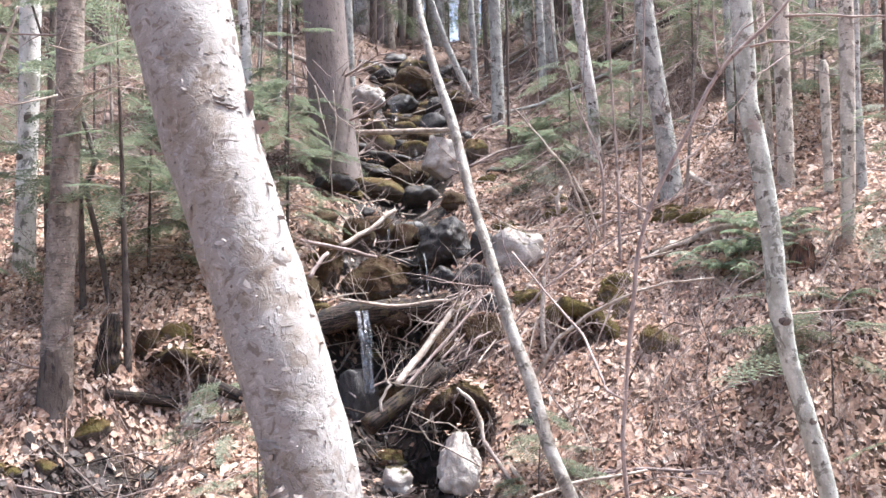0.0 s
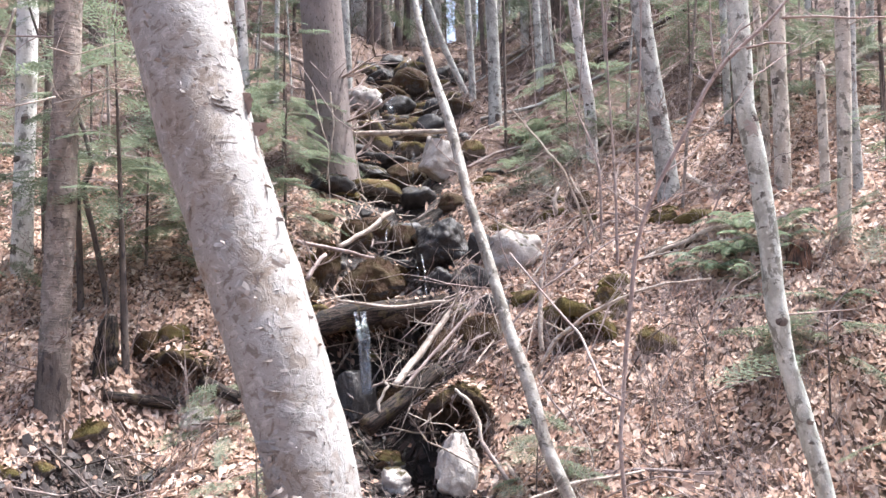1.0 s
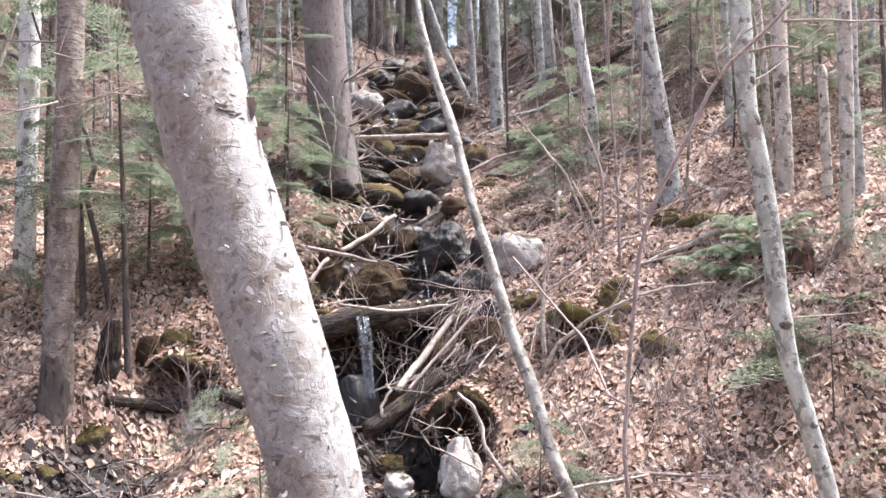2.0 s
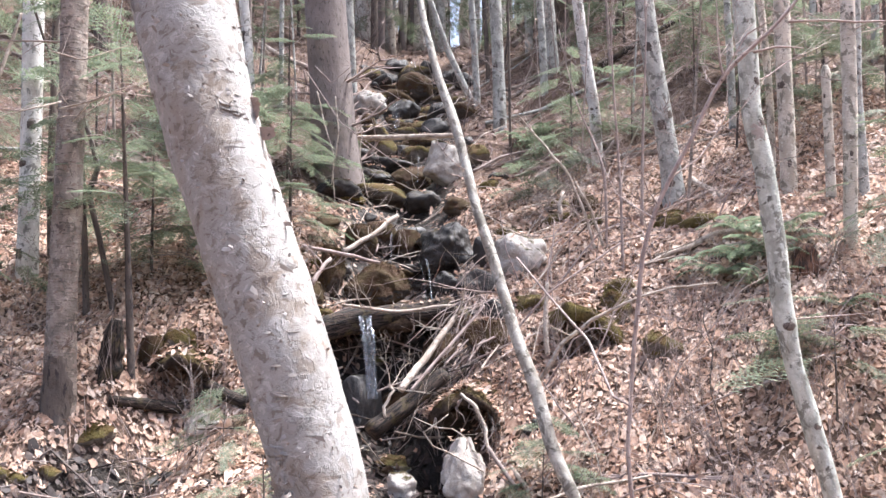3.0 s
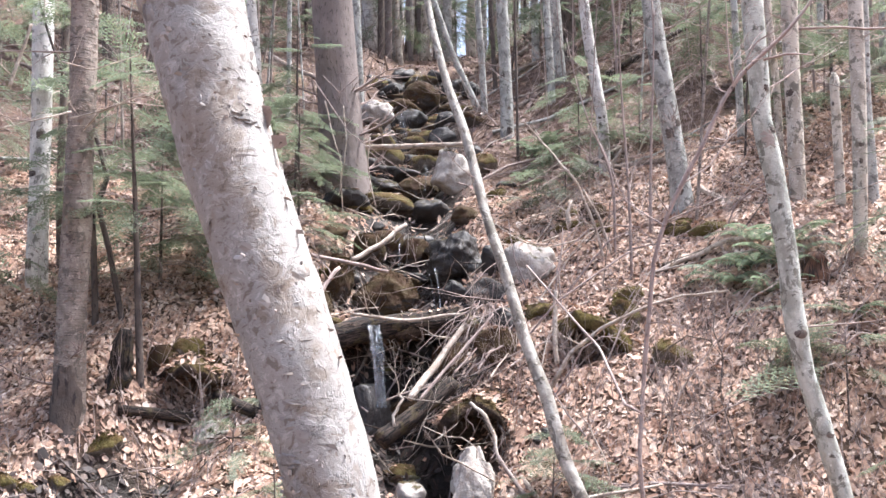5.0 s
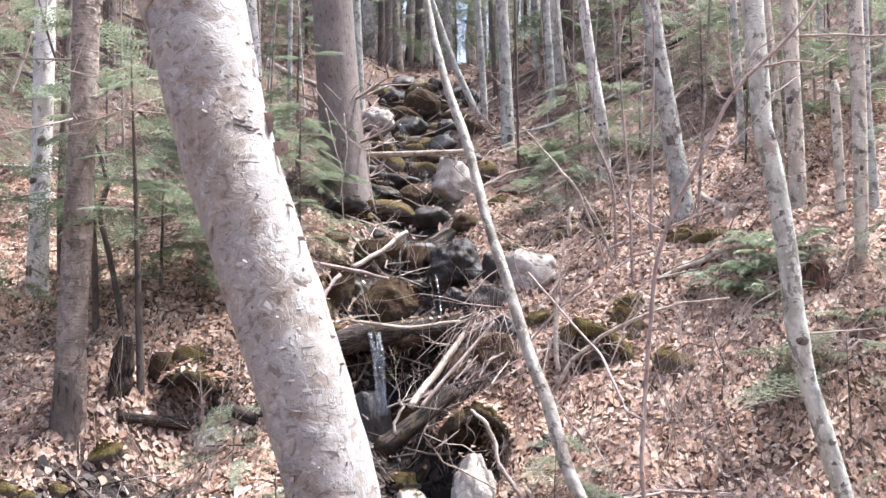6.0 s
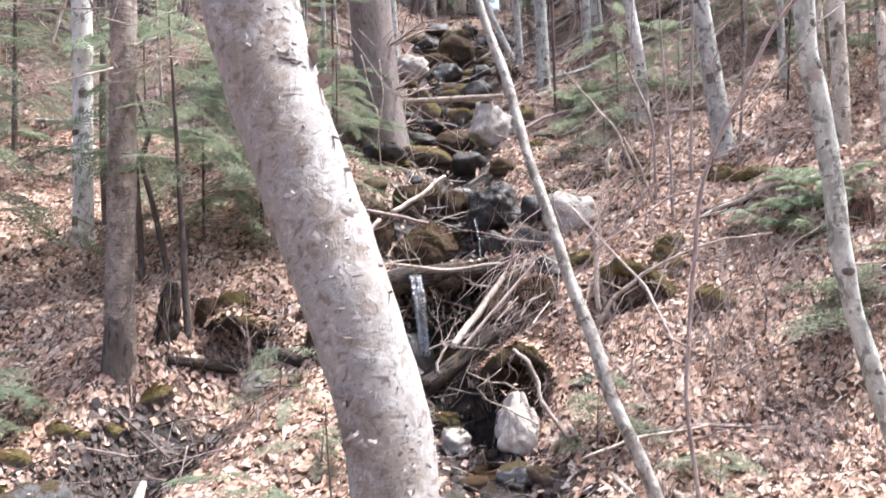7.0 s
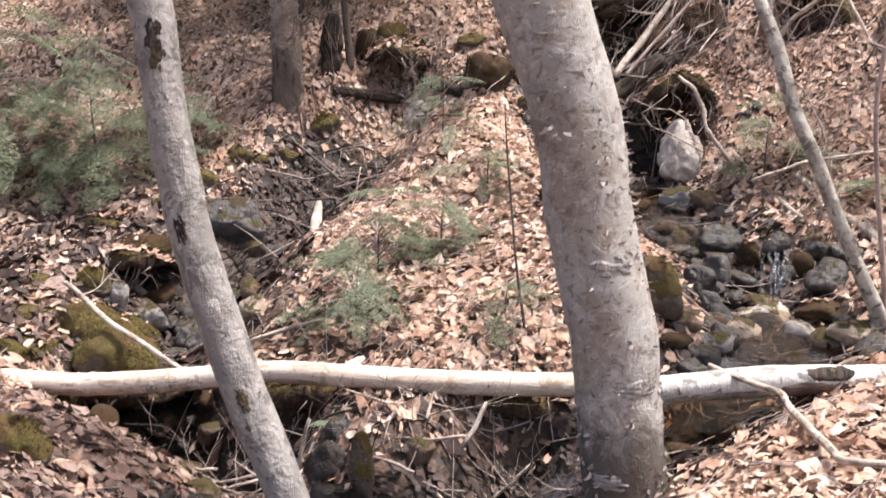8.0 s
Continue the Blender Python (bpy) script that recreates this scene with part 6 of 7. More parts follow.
HL = "young hemlock with drooping green needle sprays on the slope"
for i, (x, y, tall, wide, count, low) in enumerate((
        (-2.47, 7.61, 2.7, 0.95, 32, 0.5), (-3.3, 8.4, 2.8, 1.0, 36, 0.35), (-2.25, 8.9, 1.8, 0.8, 44, 0.12), (-4.4, 7.9, 2.4, 1.0, 40, 0.2),
        (-4.6, 6.1, 1.5, 0.9, 60, 0.1), (-3.9, 6.2, 0.9, 0.7, 40, 0.1), (-1.66, 9.5, 1.6, 0.5, 56, 0.05), (-2.0, 11.0, 2.0, 0.75, 45, 0.1), (-2.7, 10.2, 1.6, 0.8, 36, 0.1),
        (1.25, 11.3, 1.1, 0.9, 24, 0.25), (1.9, 11.0, 0.9, 0.8, 20, 0.25), (2.75, 11.6, 1.3, 0.9, 30, 0.2), (3.4, 12.4, 1.6, 1.0, 14, 0.1), (1.0, 10.3, 0.6, 0.6, 26, 0.1), (2.2, 13.4, 1.6, 1.1, 40, 0.1), (3.9, 10.6, 1.9, 0.8, 44, 0.1), (1.5, 15.2, 2.2, 1.2, 36, 0.1), (-3.4, 12.4, 2.0, 1.1, 36, 0.1), (3.15, 9.5, 2.3, 0.5, 50, 0.2), (3.25, 7.5, 1.2, 0.6, 22, 0.2),
        (2.45, 6.6, 0.7, 0.9, 19, 0.5), (2.85, 6.3, 0.6, 0.55, 12, 0.1), (-1.9, 18.5, 6.0, 1.6, 70, 0.1), (0.3, 20.5, 7.0, 1.8, 70, 0.1), (-4.2, 15.5, 4.0, 1.3, 50, 0.1),
        (4.2, 14.2, 3.0, 1.4, 22, 0.1), (-5.6, 10.6, 3.0, 1.2, 50, 0.1), (-2.75, 8.75, 1.4, 0.8, 30, 0.05), (4.1, 9.5, 2.4, 0.7, 24, 0.2), (4.9, 10.6, 2.4, 0.9, 24, 0.2), (2.6, 15.5, 2.6, 1.2, 30, 0.1), (4.6, 16.5, 3.0, 1.3, 44, 0.1), (6.4, 15.5, 3.0, 1.3, 44, 0.1), (0.9, 17.5, 3.0, 1.2, 44, 0.1), (-3.0, 16.5, 3.0, 1.2, 40, 0.1), (-6.2, 14.0, 3.0, 1.2, 40, 0.1), (-1.0, 22.0, 7.0, 1.5, 100, 0.1), (-2.3, 23.5, 8.0, 2.0, 90, 0.1), (-3.6, 24.5, 9.0, 2.2, 90, 0.1), (0.9, 24.0, 8.0, 2.0, 80, 0.1), (-0.8, 27.0, 9.0, 2.2, 90, 0.1))):
    evergreen("young_hemlock", on_ground(x, y), tall, wide, count, HL, 0.011 * tall, low, (-0.06 * tall if i == 0 else 0.0, 0), seed=i + 1)
SL = "small hemlock seedling rising from the leaf litter"
for i, (x, y, h, w, c) in enumerate(((0.57, 6.5, 0.5, 0.28, 26), (-1.6, 7.0, 0.4, 0.28, 15), (-1.5, 5.0, 0.35, 0.3, 22), (-1.45, 4.45, 0.3, 0.28, 22), (-1.25, 5.4, 0.3, 0.22, 16),
                                     (-0.75, 4.55, 0.18, 0.2, 10), (1.2, 5.9, 0.25, 0.25, 12), (-1.15, 6.3, 0.3, 0.25, 12), (-3.4, 6.5, 0.5, 0.4, 24))):
    evergreen("hemlock_seedling", on_ground(x, y), h, w, c, SL, 0.006, 0.2, (0.03, 0), "seedling", 30 + i)


def fern_frond(seed):
    rng, v, f = random.Random(seed), [], []
    for i in range(24):
        u = 0.08 + 0.9 * i / 24
        o = np.array([u, 0, 0.42 * math.sin(u * 2.3) * 0.8])
        for s in (-1, 1):
            ln = 0.17 * math.sin(math.pi * (0.12 + 0.86 * u)) + 0.01
            k = len(v)
            v.extend([o + (-0.016, 0, 0), o + (0.016, 0, 0), o + (0.02, s * ln * 0.6, -0.01), o + (0.012, s * ln, -0.035 - rng.uniform(0, 0.02))])
            f.append((k, k + 1, k + 2))
            f.append((k, k + 2, k + 3))
    return np.array(v), np.array(f)


def fern(at, size, count, seed):
    rng = np.random.default_rng(seed)
    root = new("fern")
    root.location = at
    for i in range(count):
        a = 2 * np.pi * i / count + rng.normal(0, 0.25)
        m = np.array(Euler((rng.normal(0, 0.2), rng.uniform(-0.1, 0.45), a)).to_matrix()) * size * rng.uniform(0.7, 1.1)
        v, f = FRONDS[i % 2]
        part("frond", scatter_mesh("frond", v, f, np.hstack([m, [[0], [0], [0.02]]])[None], FERN), root)
    tagged(root, "evergreen fern with arching green fronds on the slope", "fern")


FRONDS = [fern_frond(1), fern_frond(2)]
for i, (x, y, s) in enumerate(((2.3, 8.05, 0.5), (2.48, 7.95, 0.46), (2.12, 8.0, 0.42), (2.4, 8.3, 0.42), (2.65, 8.15, 0.4), (2.3, 7.75, 0.36), (0.8, 11.85, 0.45), (0.95, 12.0, 0.35), (2.75, 7.3, 0.3), (-1.3, 3.72, 0.12))):
    fern(on_ground(x, y), s, 13, i)


# ---- stumps ----
def stump(name, at, r, tall, material, label, seed):
    g = Geo().tube([(0, 0, -0.15, r * 1.3), (0, 0, tall * 0.3, r), (0.02, 0, tall * 0.75, r * 0.8), (0.03, 0.01, tall, r * 0.45)], 22, 0.03, 0.35, seed, True, 14)
    ob = new(name, g.mesh(name, material))
    ob.location = at
    tagged(ob, label, "stump")


stump("rotten_stump", on_ground(-2.62, 7.55), 0.09, 0.42, ROT, "brown rotten stump with a mossy foot", 1.0)
stump("rotten_stump", on_ground(2.66, 7.75), 0.10, 0.2, RED_ROT, "reddish rotten stump crumbling on the slope", 2.0)
tree("broken_tree", [(3.16, 8.494, 2.199, 0.048), (3.159, 8.494, 2.449, 0.043), (3.157, 8.494, 3.006, 0.041), (3.15, 8.494, 3.571, 0.039)], TAN, "broken pale stub with moss on its top", rise=0.05, small=True, top="", knots=3)


# ---- bare shrubs ----
def shrub(at, tall, stems, seed, label="bare twiggy shrub in the leaf litter", material=None):
    rng, g = random.Random(seed), Geo()
    for i in range(stems):
        a = rng.uniform(0, 6.28)
        g.twig((rng.uniform(-0.08, 0.08), rng.uniform(-0.08, 0.08), -0.05), (0.45 * math.cos(a), 0.45 * math.sin(a), 1), tall * rng.uniform(0.6, 1.1), 0.0038, 1, rng, 0.2, 3)
    ob = new("shrub", g.mesh("shrub", material or TWIG))
    ob.location = at
    tagged(ob, label, "shrub")


rng = random.Random(77)
for i in range(140):
    y = rng.uniform(6.0, 14.5)
    x = rng.uniform(0.7, 0.2 + 0.42 * y) if i % 4 else rng.uniform(-0.5 * y, -1.4)
    shrub(on_ground(x, y), rng.uniform(0.35, 1.1), rng.choice((2, 3, 3)), i)
for i in range(40):
    shrub(on_ground(rng.uniform(0.75, 2.7), rng.uniform(5.6, 7.9)), rng.uniform(0.2, 0.6), 4, 300 + i)
for i in range(9):
    shrub(on_ground(-2.45 + rng.uniform(-0.3, 0.3), 5.9 + rng.uniform(-0.5, 0.6)), rng.uniform(0.15, 0.32), 3, 100 + i, "tangle of thin dark dead twigs over the gully", DARK)
for i in range(8):
    shrub(on_ground(rng.uniform(-0.1, 0.5), rng.uniform(7.5, 8.3), 0.1), rng.uniform(0.3, 0.6), 4, 140 + i, "heap of thin dead twigs on the creek bank")


# ---- creek stones and debris ----
def creek_stones():
    rng = random.Random(21)
    kinds = ("wet", "wet", "wet", "wetgrey", "wet", "brown", "brownmoss", "wet")
    made = {}
    boulders = [o for o in scene.objects if o.name.startswith("boulder")]
    for i in range(250):
        if i < 120:
            k = rng.uniform(0, 6.99)
        elif i < 165:
            k = rng.uniform(6.2, 9.0)
        else:
            k = None
        line, spread = (CREEK, 0.42 if k is not None and k < 6 else 0.34) if k is not None else (BROOK, 0.3)
        k = k if k is not None else rng.uniform(0, len(BROOK) - 1.01)
        (ax, ay), (bx, by) = line[int(k)], line[int(k) + 1]
        u = k - int(k)
        x, y = ax + (bx - ax) * u + rng.gauss(0, spread), ay + (by - ay) * u + rng.gauss(0, 0.15)
        s = rng.uniform(0.035, 0.10) * (1.5 if y > 8 else 1.0)
        if any(o.name.startswith("boulder") and math.hypot(o.location.x - x, o.location.y - y) < 0.36 and o.location.y > 6.8 for o in boulders):
            continue
        kind = rng.choice(kinds)
        at = (x, y, float(height(x, y)) + s * 0.2)
        if (kind, i % 2) in made:
            ob = copy_thing(made[kind, i % 2], Matrix.Translation(at) @ Euler((rng.gauss(0, 0.3), rng.gauss(0, 0.3), rng.uniform(0, 6.3))).to_matrix().to_4x4())
            f = s / 0.08
            ob.scale = (f, f, f)
        else:
            made[kind, i % 2] = rock("rock", at, (0.08 * rng.uniform(0.9, 1.4), 0.08, 0.08 * rng.uniform(0.5, 0.8)), kind, ROCK_WORDS[kind], 3)
        tagged(made[kind, i % 2], group="stones of the creek bed")


creek_stones()


def channel_boulders():
    rng = random.Random(64)
    for i in range(64):
        k = rng.uniform(0.2, 4.6)
        (ax, ay), (bx, by) = CREEK[int(k)], CREEK[int(k) + 1]
        x, y = ax + (bx - ax) * (k % 1) + rng.gauss(0, 0.36), ay + (by - ay) * (k % 1)
        if any(o.name.startswith("boulder") and math.hypot(o.location.x - x, o.location.y - y) < 0.3 for o in scene.objects):
            continue
        s = rng.uniform(0.08, 0.19)
        bed_rock("rock", (x, y, float(height(x, y)) + s * 0.2), (s * rng.uniform(0.9, 1.4), s, s * rng.uniform(0.5, 0.85)), rng.choice(("wet", "wet", "brownmoss", "brownmoss", "brown", "moss")))

    for i in range(60):
        y = rng.uniform(10.2, 17.5)
        x = -0.62 - 0.055 * (y - 10) + rng.gauss(0, 0.5)
        if any(o.name.startswith("boulder") and math.hypot(o.location.x - x, o.location.y - y) < 0.35 for o in scene.objects):
            continue
        s = rng.uniform(0.10, 0.27)
        bed_rock("rock", (x, y, float(height(x, y)) + s * 0.25), (s * rng.uniform(0.9, 1.4), s, s * rng.uniform(0.55, 0.9)), rng.choice(("brownmoss", "brownmoss", "brownmoss", "wet", "moss", "wet")))


channel_boulders()


def debris():
    rng = random.Random(31)
    for i in range(180):
        if i < 46:
            x, y, lift = rng.gauss(0.05, 0.22), rng.gauss(7.85, 0.25), rng.uniform(0.05, 0.4)
        elif i < 140:
            k = rng.uniform(0, 4.9)
            (ax, ay), (bx, by) = CREEK[int(k)], CREEK[int(k) + 1]
            x, y, lift = ax + (bx - ax) * (k % 1) + rng.gauss(0, 0.5), ay + (by - ay) * (k % 1), rng.uniform(0.04, 0.22)
        else:
            k = rng.uniform(0, 3.9)
            (ax, ay), (bx, by) = BROOK[int(k)], BROOK[int(k) + 1]
            x, y, lift = ax + (bx - ax) * (k % 1) + rng.gauss(0, 0.3), ay + (by - ay) * (k % 1), rng.uniform(0.03, 0.15)
        a, ln, r = rng.uniform(0, 6.28) if i > 46 else rng.gauss(0.9, 0.5), rng.uniform(0.25, 0.8), rng.uniform(0.003, 0.010)
        dx, dy, dz = math.cos(a) * ln / 2, math.sin(a) * ln / 2, rng.gauss(0, 0.1) if i > 46 else rng.uniform(0.02, 0.2)
        g0, g1 = float(height(x - dx, y - dy)), float(height(x + dx, y + dy))
        c = max(float(height(x, y)), (g0 + g1) / 2) + lift * 0.5
        log("stick", [(x - dx, y - dy, max(g0, c - dz) , r), (x, y, c + 0.02, r * 0.9), (x + dx, y + dy, max(g1 + 0.01, c + dz), r * 0.5)], rng.choice((PALE_WOOD, TWIG, TWIG, ROT) if i < 140 else (TWIG, DARK, ROT, ROT)), "dry stick in the creek debris", twigs=rng.choice((0, 1, 2)))


debris()


def root_fan():
    """Thin pale roots and sticks that spread down from the top of the debris bank."""
    rng = random.Random(19)
    for i in range(12):
        u = rng.random()
        a, b = Vector((0.02 + 0.3 * u, 8.02 + rng.uniform(-0.08, 0.1), 1.60 + rng.uniform(-0.06, 0.08))), Vector((-0.45 + 0.75 * u + rng.gauss(0, 0.22), 7.55 + rng.uniform(-0.15, 0.3), 1.15 + 0.2 * u + rng.gauss(0, 0.13)))
        mid = a.lerp(b, 0.5) + Vector((rng.gauss(0, 0.04), -0.06, 0.06 + rng.gauss(0, 0.03)))
        r = rng.uniform(0.002, 0.006)
        log("root", [(*a, r), (*mid, r * 0.9), (*b, r * 0.4)], rng.choice((PALE_WOOD, TWIG, TWIG)), "thin pale root hanging from the debris bank", "root", twigs=rng.choice((0, 1, 2)))


root_fan()


def brush():
    """Pale dead branches arching over the banks."""
    rng = random.Random(52)
    for i in range(28):
        x, y = rng.uniform(0.35, 1.9), rng.uniform(7.9, 11.0)
        if i % 3 == 0:
            x, y = rng.uniform(-1.4, 0.1), rng.uniform(8.4, 15.0)
        a, ln, up = rng.gauss(0.2, 0.5) + (math.pi if i % 2 else 0), rng.uniform(0.6, 1.5), rng.uniform(0.05, 0.4)
        pts = []
        for k in range(5):
            px, py = x + math.cos(a) * ln * k / 4, y + math.sin(a) * ln * k / 4
            pts.append((px + rng.uniform(-0.04, 0.04), py, float(height(px, py)) + 0.02 + up * math.sin(math.pi * min(1, k / 4 * 0.7)), 0.010 * (1 - 0.17 * k)))
        log("fallen_branch", pts, rng.choice((PALE_WOOD, PALE_WOOD, TWIG)), "thin pale dead branch arching over the bank", "branch", twigs=4)


brush()


# a crooked dead twig that leans over the pale boulder
log("dead_twig", [(0.21, 6.70, 0.46, 0.0062), (0.132, 6.66, 0.511, 0.0062), (-0.006, 6.66, 0.582, 0.0058), (-0.123, 6.66, 0.633, 0.0054), (-0.181, 6.66, 0.716, 0.005), (-0.063, 6.68, 0.795, 0.004), (-0.02, 6.70, 0.83, 0.003)], PALE_WOOD, "crooked grey dead twig over the pale boulder", "twig", twigs=2)
log("dead_twig", [(0.10, 6.73, 0.60, 0.005), (0.103, 6.75, 0.666, 0.0046), (0.003, 6.75, 0.732, 0.0042), (-0.097, 6.74, 0.739, 0.004), (-0.248, 6.72, 0.808, 0.003)], PALE_WOOD, "thin grey dead twig over the dark pool", "twig", twigs=2)


def arching_twigs():
    """Long thin dead twigs that arch over the leaves of the bank."""
    rng = random.Random(29)
    for i in range(46):
        x, y = rng.uniform(0.5, 2.9), rng.uniform(6.3, 9.4)
        a, ln, up = rng.gauss(math.pi / 2 if i % 2 else 0.3, 0.9), rng.uniform(0.5, 1.3), rng.uniform(0.15, 0.6)
        r, pts = rng.uniform(0.0035, 0.008), []
        for k in range(6):
            u = k / 5
            qx, qy = x + math.cos(a) * ln * u, y + math.sin(a) * ln * u * 0.5
            pts.append((qx + rng.uniform(-0.03, 0.03), qy, float(height(qx, qy)) + 0.01 + up * math.sin(2.4 * u), r * (1 - 0.75 * u)))
        log("dead_twig", pts, rng.choice((TWIG, DARK, TWIG, PALE_WOOD)), "long thin dead twig arching over dry leaves", "twig", twigs=rng.choice((1, 2, 3)))


arching_twigs()


def hillside_clutter():
    """Fallen logs, thin saplings and dead branches on the upper slope."""
    rng = random.Random(88)
    for i in range(44):
        y = rng.uniform(10.5, 17.5)
        x = rng.uniform(0.2, 0.46 * y) if i % 3 else rng.uniform(-0.46 * y, -1.8)
        a, ln, r = rng.gauss(0, 0.5), rng.uniform(0.8, 2.6), rng.uniform(0.012, 0.05)
        pts = []
        for k in range(4):
            px, py = x + math.cos(a) * ln * (k / 3 - 0.5), y + math.sin(a) * ln * (k / 3 - 0.5)
            pts.append((px, py, float(height(px, py)) + r * 0.8 + rng.uniform(0, 0.03), r * (1 - 0.15 * k)))
        log("fallen_log" if r > 0.03 else "fallen_branch", pts, rng.choice((PALE_WOOD, GREY, YELLOW, ROT)), "weathered fallen wood lying across the upper slope", "log", sides=9, twigs=2)
    for i in range(78):
        y = rng.uniform(8.8, 19)
        x = rng.uniform(0.5, 0.47 * y) if i % 5 > 1 else rng.uniform(-0.47 * y, -1.6)
        z, r = float(height(x, y)) - 0.1, rng.uniform(0.006, 0.022)
        dx = rng.gauss(0, 0.18)
        tree("sapling", [(x, y, z, r), (x + dx * 0.4, y, z + 0.9, r * 0.9), (x + dx, y, z + 2.2, r * 0.7)], rng.choice((TWIG, GREY, DARK, YELLOW)), "thin bare sapling on the leafy slope", rise=1.2, sides=5, rough=0.05, per=0.3, small=True, top="", stubs=3)


hillside_clutter()


# ---- woods on the upper slope ----
rng = random.Random(5)
for i in range(150):
    y = rng.uniform(15.5, 42)
    x = rng.uniform(-0.55 * y, 0.5 * y)
    if abs(x + 1.2) < 0.9 and y < 19:
        continue
    z = float(height(x, y)) - 0.2
    r = rng.uniform(0.05, 0.15)
    tree("slim_tree", [(x, y, z, r * 1.2), (x + rng.uniform(-0.1, 0.1), y, z + 1.2, r), (x + rng.uniform(-0.4, 0.4), y, z + 4, r * 0.9)], rng.choice((GREY, PALE, HEMLOCK, DARK, TAN)), "slim bare tree far up the slope", rise=6.0, sides=8, rough=0.04, per=0.5, top="far")


for i in range(52):
    y, x = rng.uniform(19, 32), rng.uniform(-3.6, 1.6)
    z, r = float(height(x, y)) - 0.2, rng.uniform(0.04, 0.11)
    tree("slim_tree", [(x, y, z, r * 1.2), (x + rng.uniform(-0.1, 0.1), y, z + 1.2, r), (x + rng.uniform(-0.5, 0.5), y, z + 4, r * 0.9)], rng.choice((GREY, PALE, HEMLOCK, TAN)), "slim bare tree on the ridge", rise=6.0, sides=8, rough=0.04, per=0.5, top="far")


def far_brush():
    rng, g = random.Random(41), Geo()
    for i in range(520):
        y = rng.uniform(12.5, 30)
        x = rng.uniform(-0.5, 0.5) * y
        if abs(x + 0.9) < 0.8 and y < 19:
            continue
        a = rng.uniform(0, 6.28)
        g.twig((x, y, float(height(x, y)) - 0.03), (0.9 * math.cos(a), 0.9 * math.sin(a), rng.uniform(0.2, 1.4)), rng.uniform(0.7, 2.0), 0.004 + 0.0003 * y, 1, rng, 0.25, 3)
    tagged(new("brushwood", g.mesh("brushwood", TWIG)), "grey tangle of bare brush far up the slope", "brush", kind="stuff")


far_brush()


def gully_sticks():
    """Dead sticks fallen into the near gully, under the long log."""
    rng = random.Random(63)
    for i in range(30):
        x, y = (rng.uniform(-1.95, -1.25), rng.uniform(3.45, 3.85)) if i % 2 else (rng.uniform(-1.1, -0.35), rng.uniform(3.4, 3.85))
        a, ln = rng.uniform(0, 6.28), rng.uniform(0.15, 0.4)
        g = float(height(x, y))
        dx, dy, dz = math.cos(a) * ln / 2, math.sin(a) * ln / 3, rng.uniform(-0.1, 0.12)
        log("stick", [(x - dx, y - dy, max(g - dz, float(height(x - dx, y - dy))) + 0.01, 0.007), (x, y, g + 0.05, 0.006), (x + dx, y + dy, max(g + dz, float(height(x + dx, y + dy))) + 0.04, 0.003)], rng.choice((PALE_WOOD, TWIG, PALE_WOOD, ROT)), "dead stick fallen into the dark gully", "stick", twigs=rng.choice((1, 2, 3)))


gully_sticks()


# ---- water ----
def water_sheet(name, line, half, label, deep=0.05):
    """A creek surface along a line of (x, y, z), ragged at its edges."""
    p = []
    for (a, b) in zip(line, line[1:]):
        k = max(2, int((Vector(a) - Vector(b)).length / 0.05))
        p += [Vector(a).lerp(Vector(b), j / k) for j in range(k)]
    low = 99.0
    for q in p:
        low = min(low, float(height(q.x, q.y)) + deep)
        q.z = low
    g, n = Geo(), 9
    for i, q in enumerate(p):
        d = (p[min(i + 1, len(p) - 1)] - p[max(i - 1, 0)])
        side = Vector((-d.y, d.x, 0)).normalized()
        u = i / (len(p) - 1)
        for j in range(n):
            s = (j / (n - 1) - 0.5) * 2 * half * min(1, 5 * u, 5 * (1 - u)) * (0.8 + 0.5 * noise.noise(Vector((i * 0.2, j // 5, half))))
            o = q + side * s
            g.v.append((o.x, o.y, o.z + 0.006 * noise.noise(o * 9)))
    for i in range(len(p) - 1):
        for j in range(n - 1):
            a = i * n + j
            g.f.append((a, a + 1, a + n + 1, a + n))
    tagged(new(name, g.mesh(name, WATER)), label, "water", kind="structure")


water_sheet("water_pool", [(-0.15, 6.75, 0.2), (0.02, 6.4, 0.12), (0.25, 5.95, 0.06), (0.42, 5.68, 0.02)], 0.36, "shallow brown creek pool")
water_sheet("water_creek", [(0.48, 5.6, -0.17), (0.52, 5.0, -0.2), (0.4, 4.55, -0.24), (-0.05, 4.0, -0.32), (-0.6, 3.4, -0.4), (-1.3, 2.2, -0.45), (-2.2, 0.9, -0.5), (-3.7, -0.3, -0.6)], 0.10, "shallow clear creek over stones", 0.04)
water_sheet("water_lower_pool", [(0.5, 5.15, -0.2), (0.48, 4.8, -0.25), (0.4, 4.5, -0.28), (0.15, 4.2, -0.3), (-0.15, 3.95, -0.34)], 0.38, "shallow brown pool among the stones", 0.09)
water_sheet("water_step", [(-0.6, 9.1, 1.62), (-0.6, 8.8, 1.58), (-0.58, 8.5, 1.55)], 0.16, "small pool behind the rotten log", 0.06)


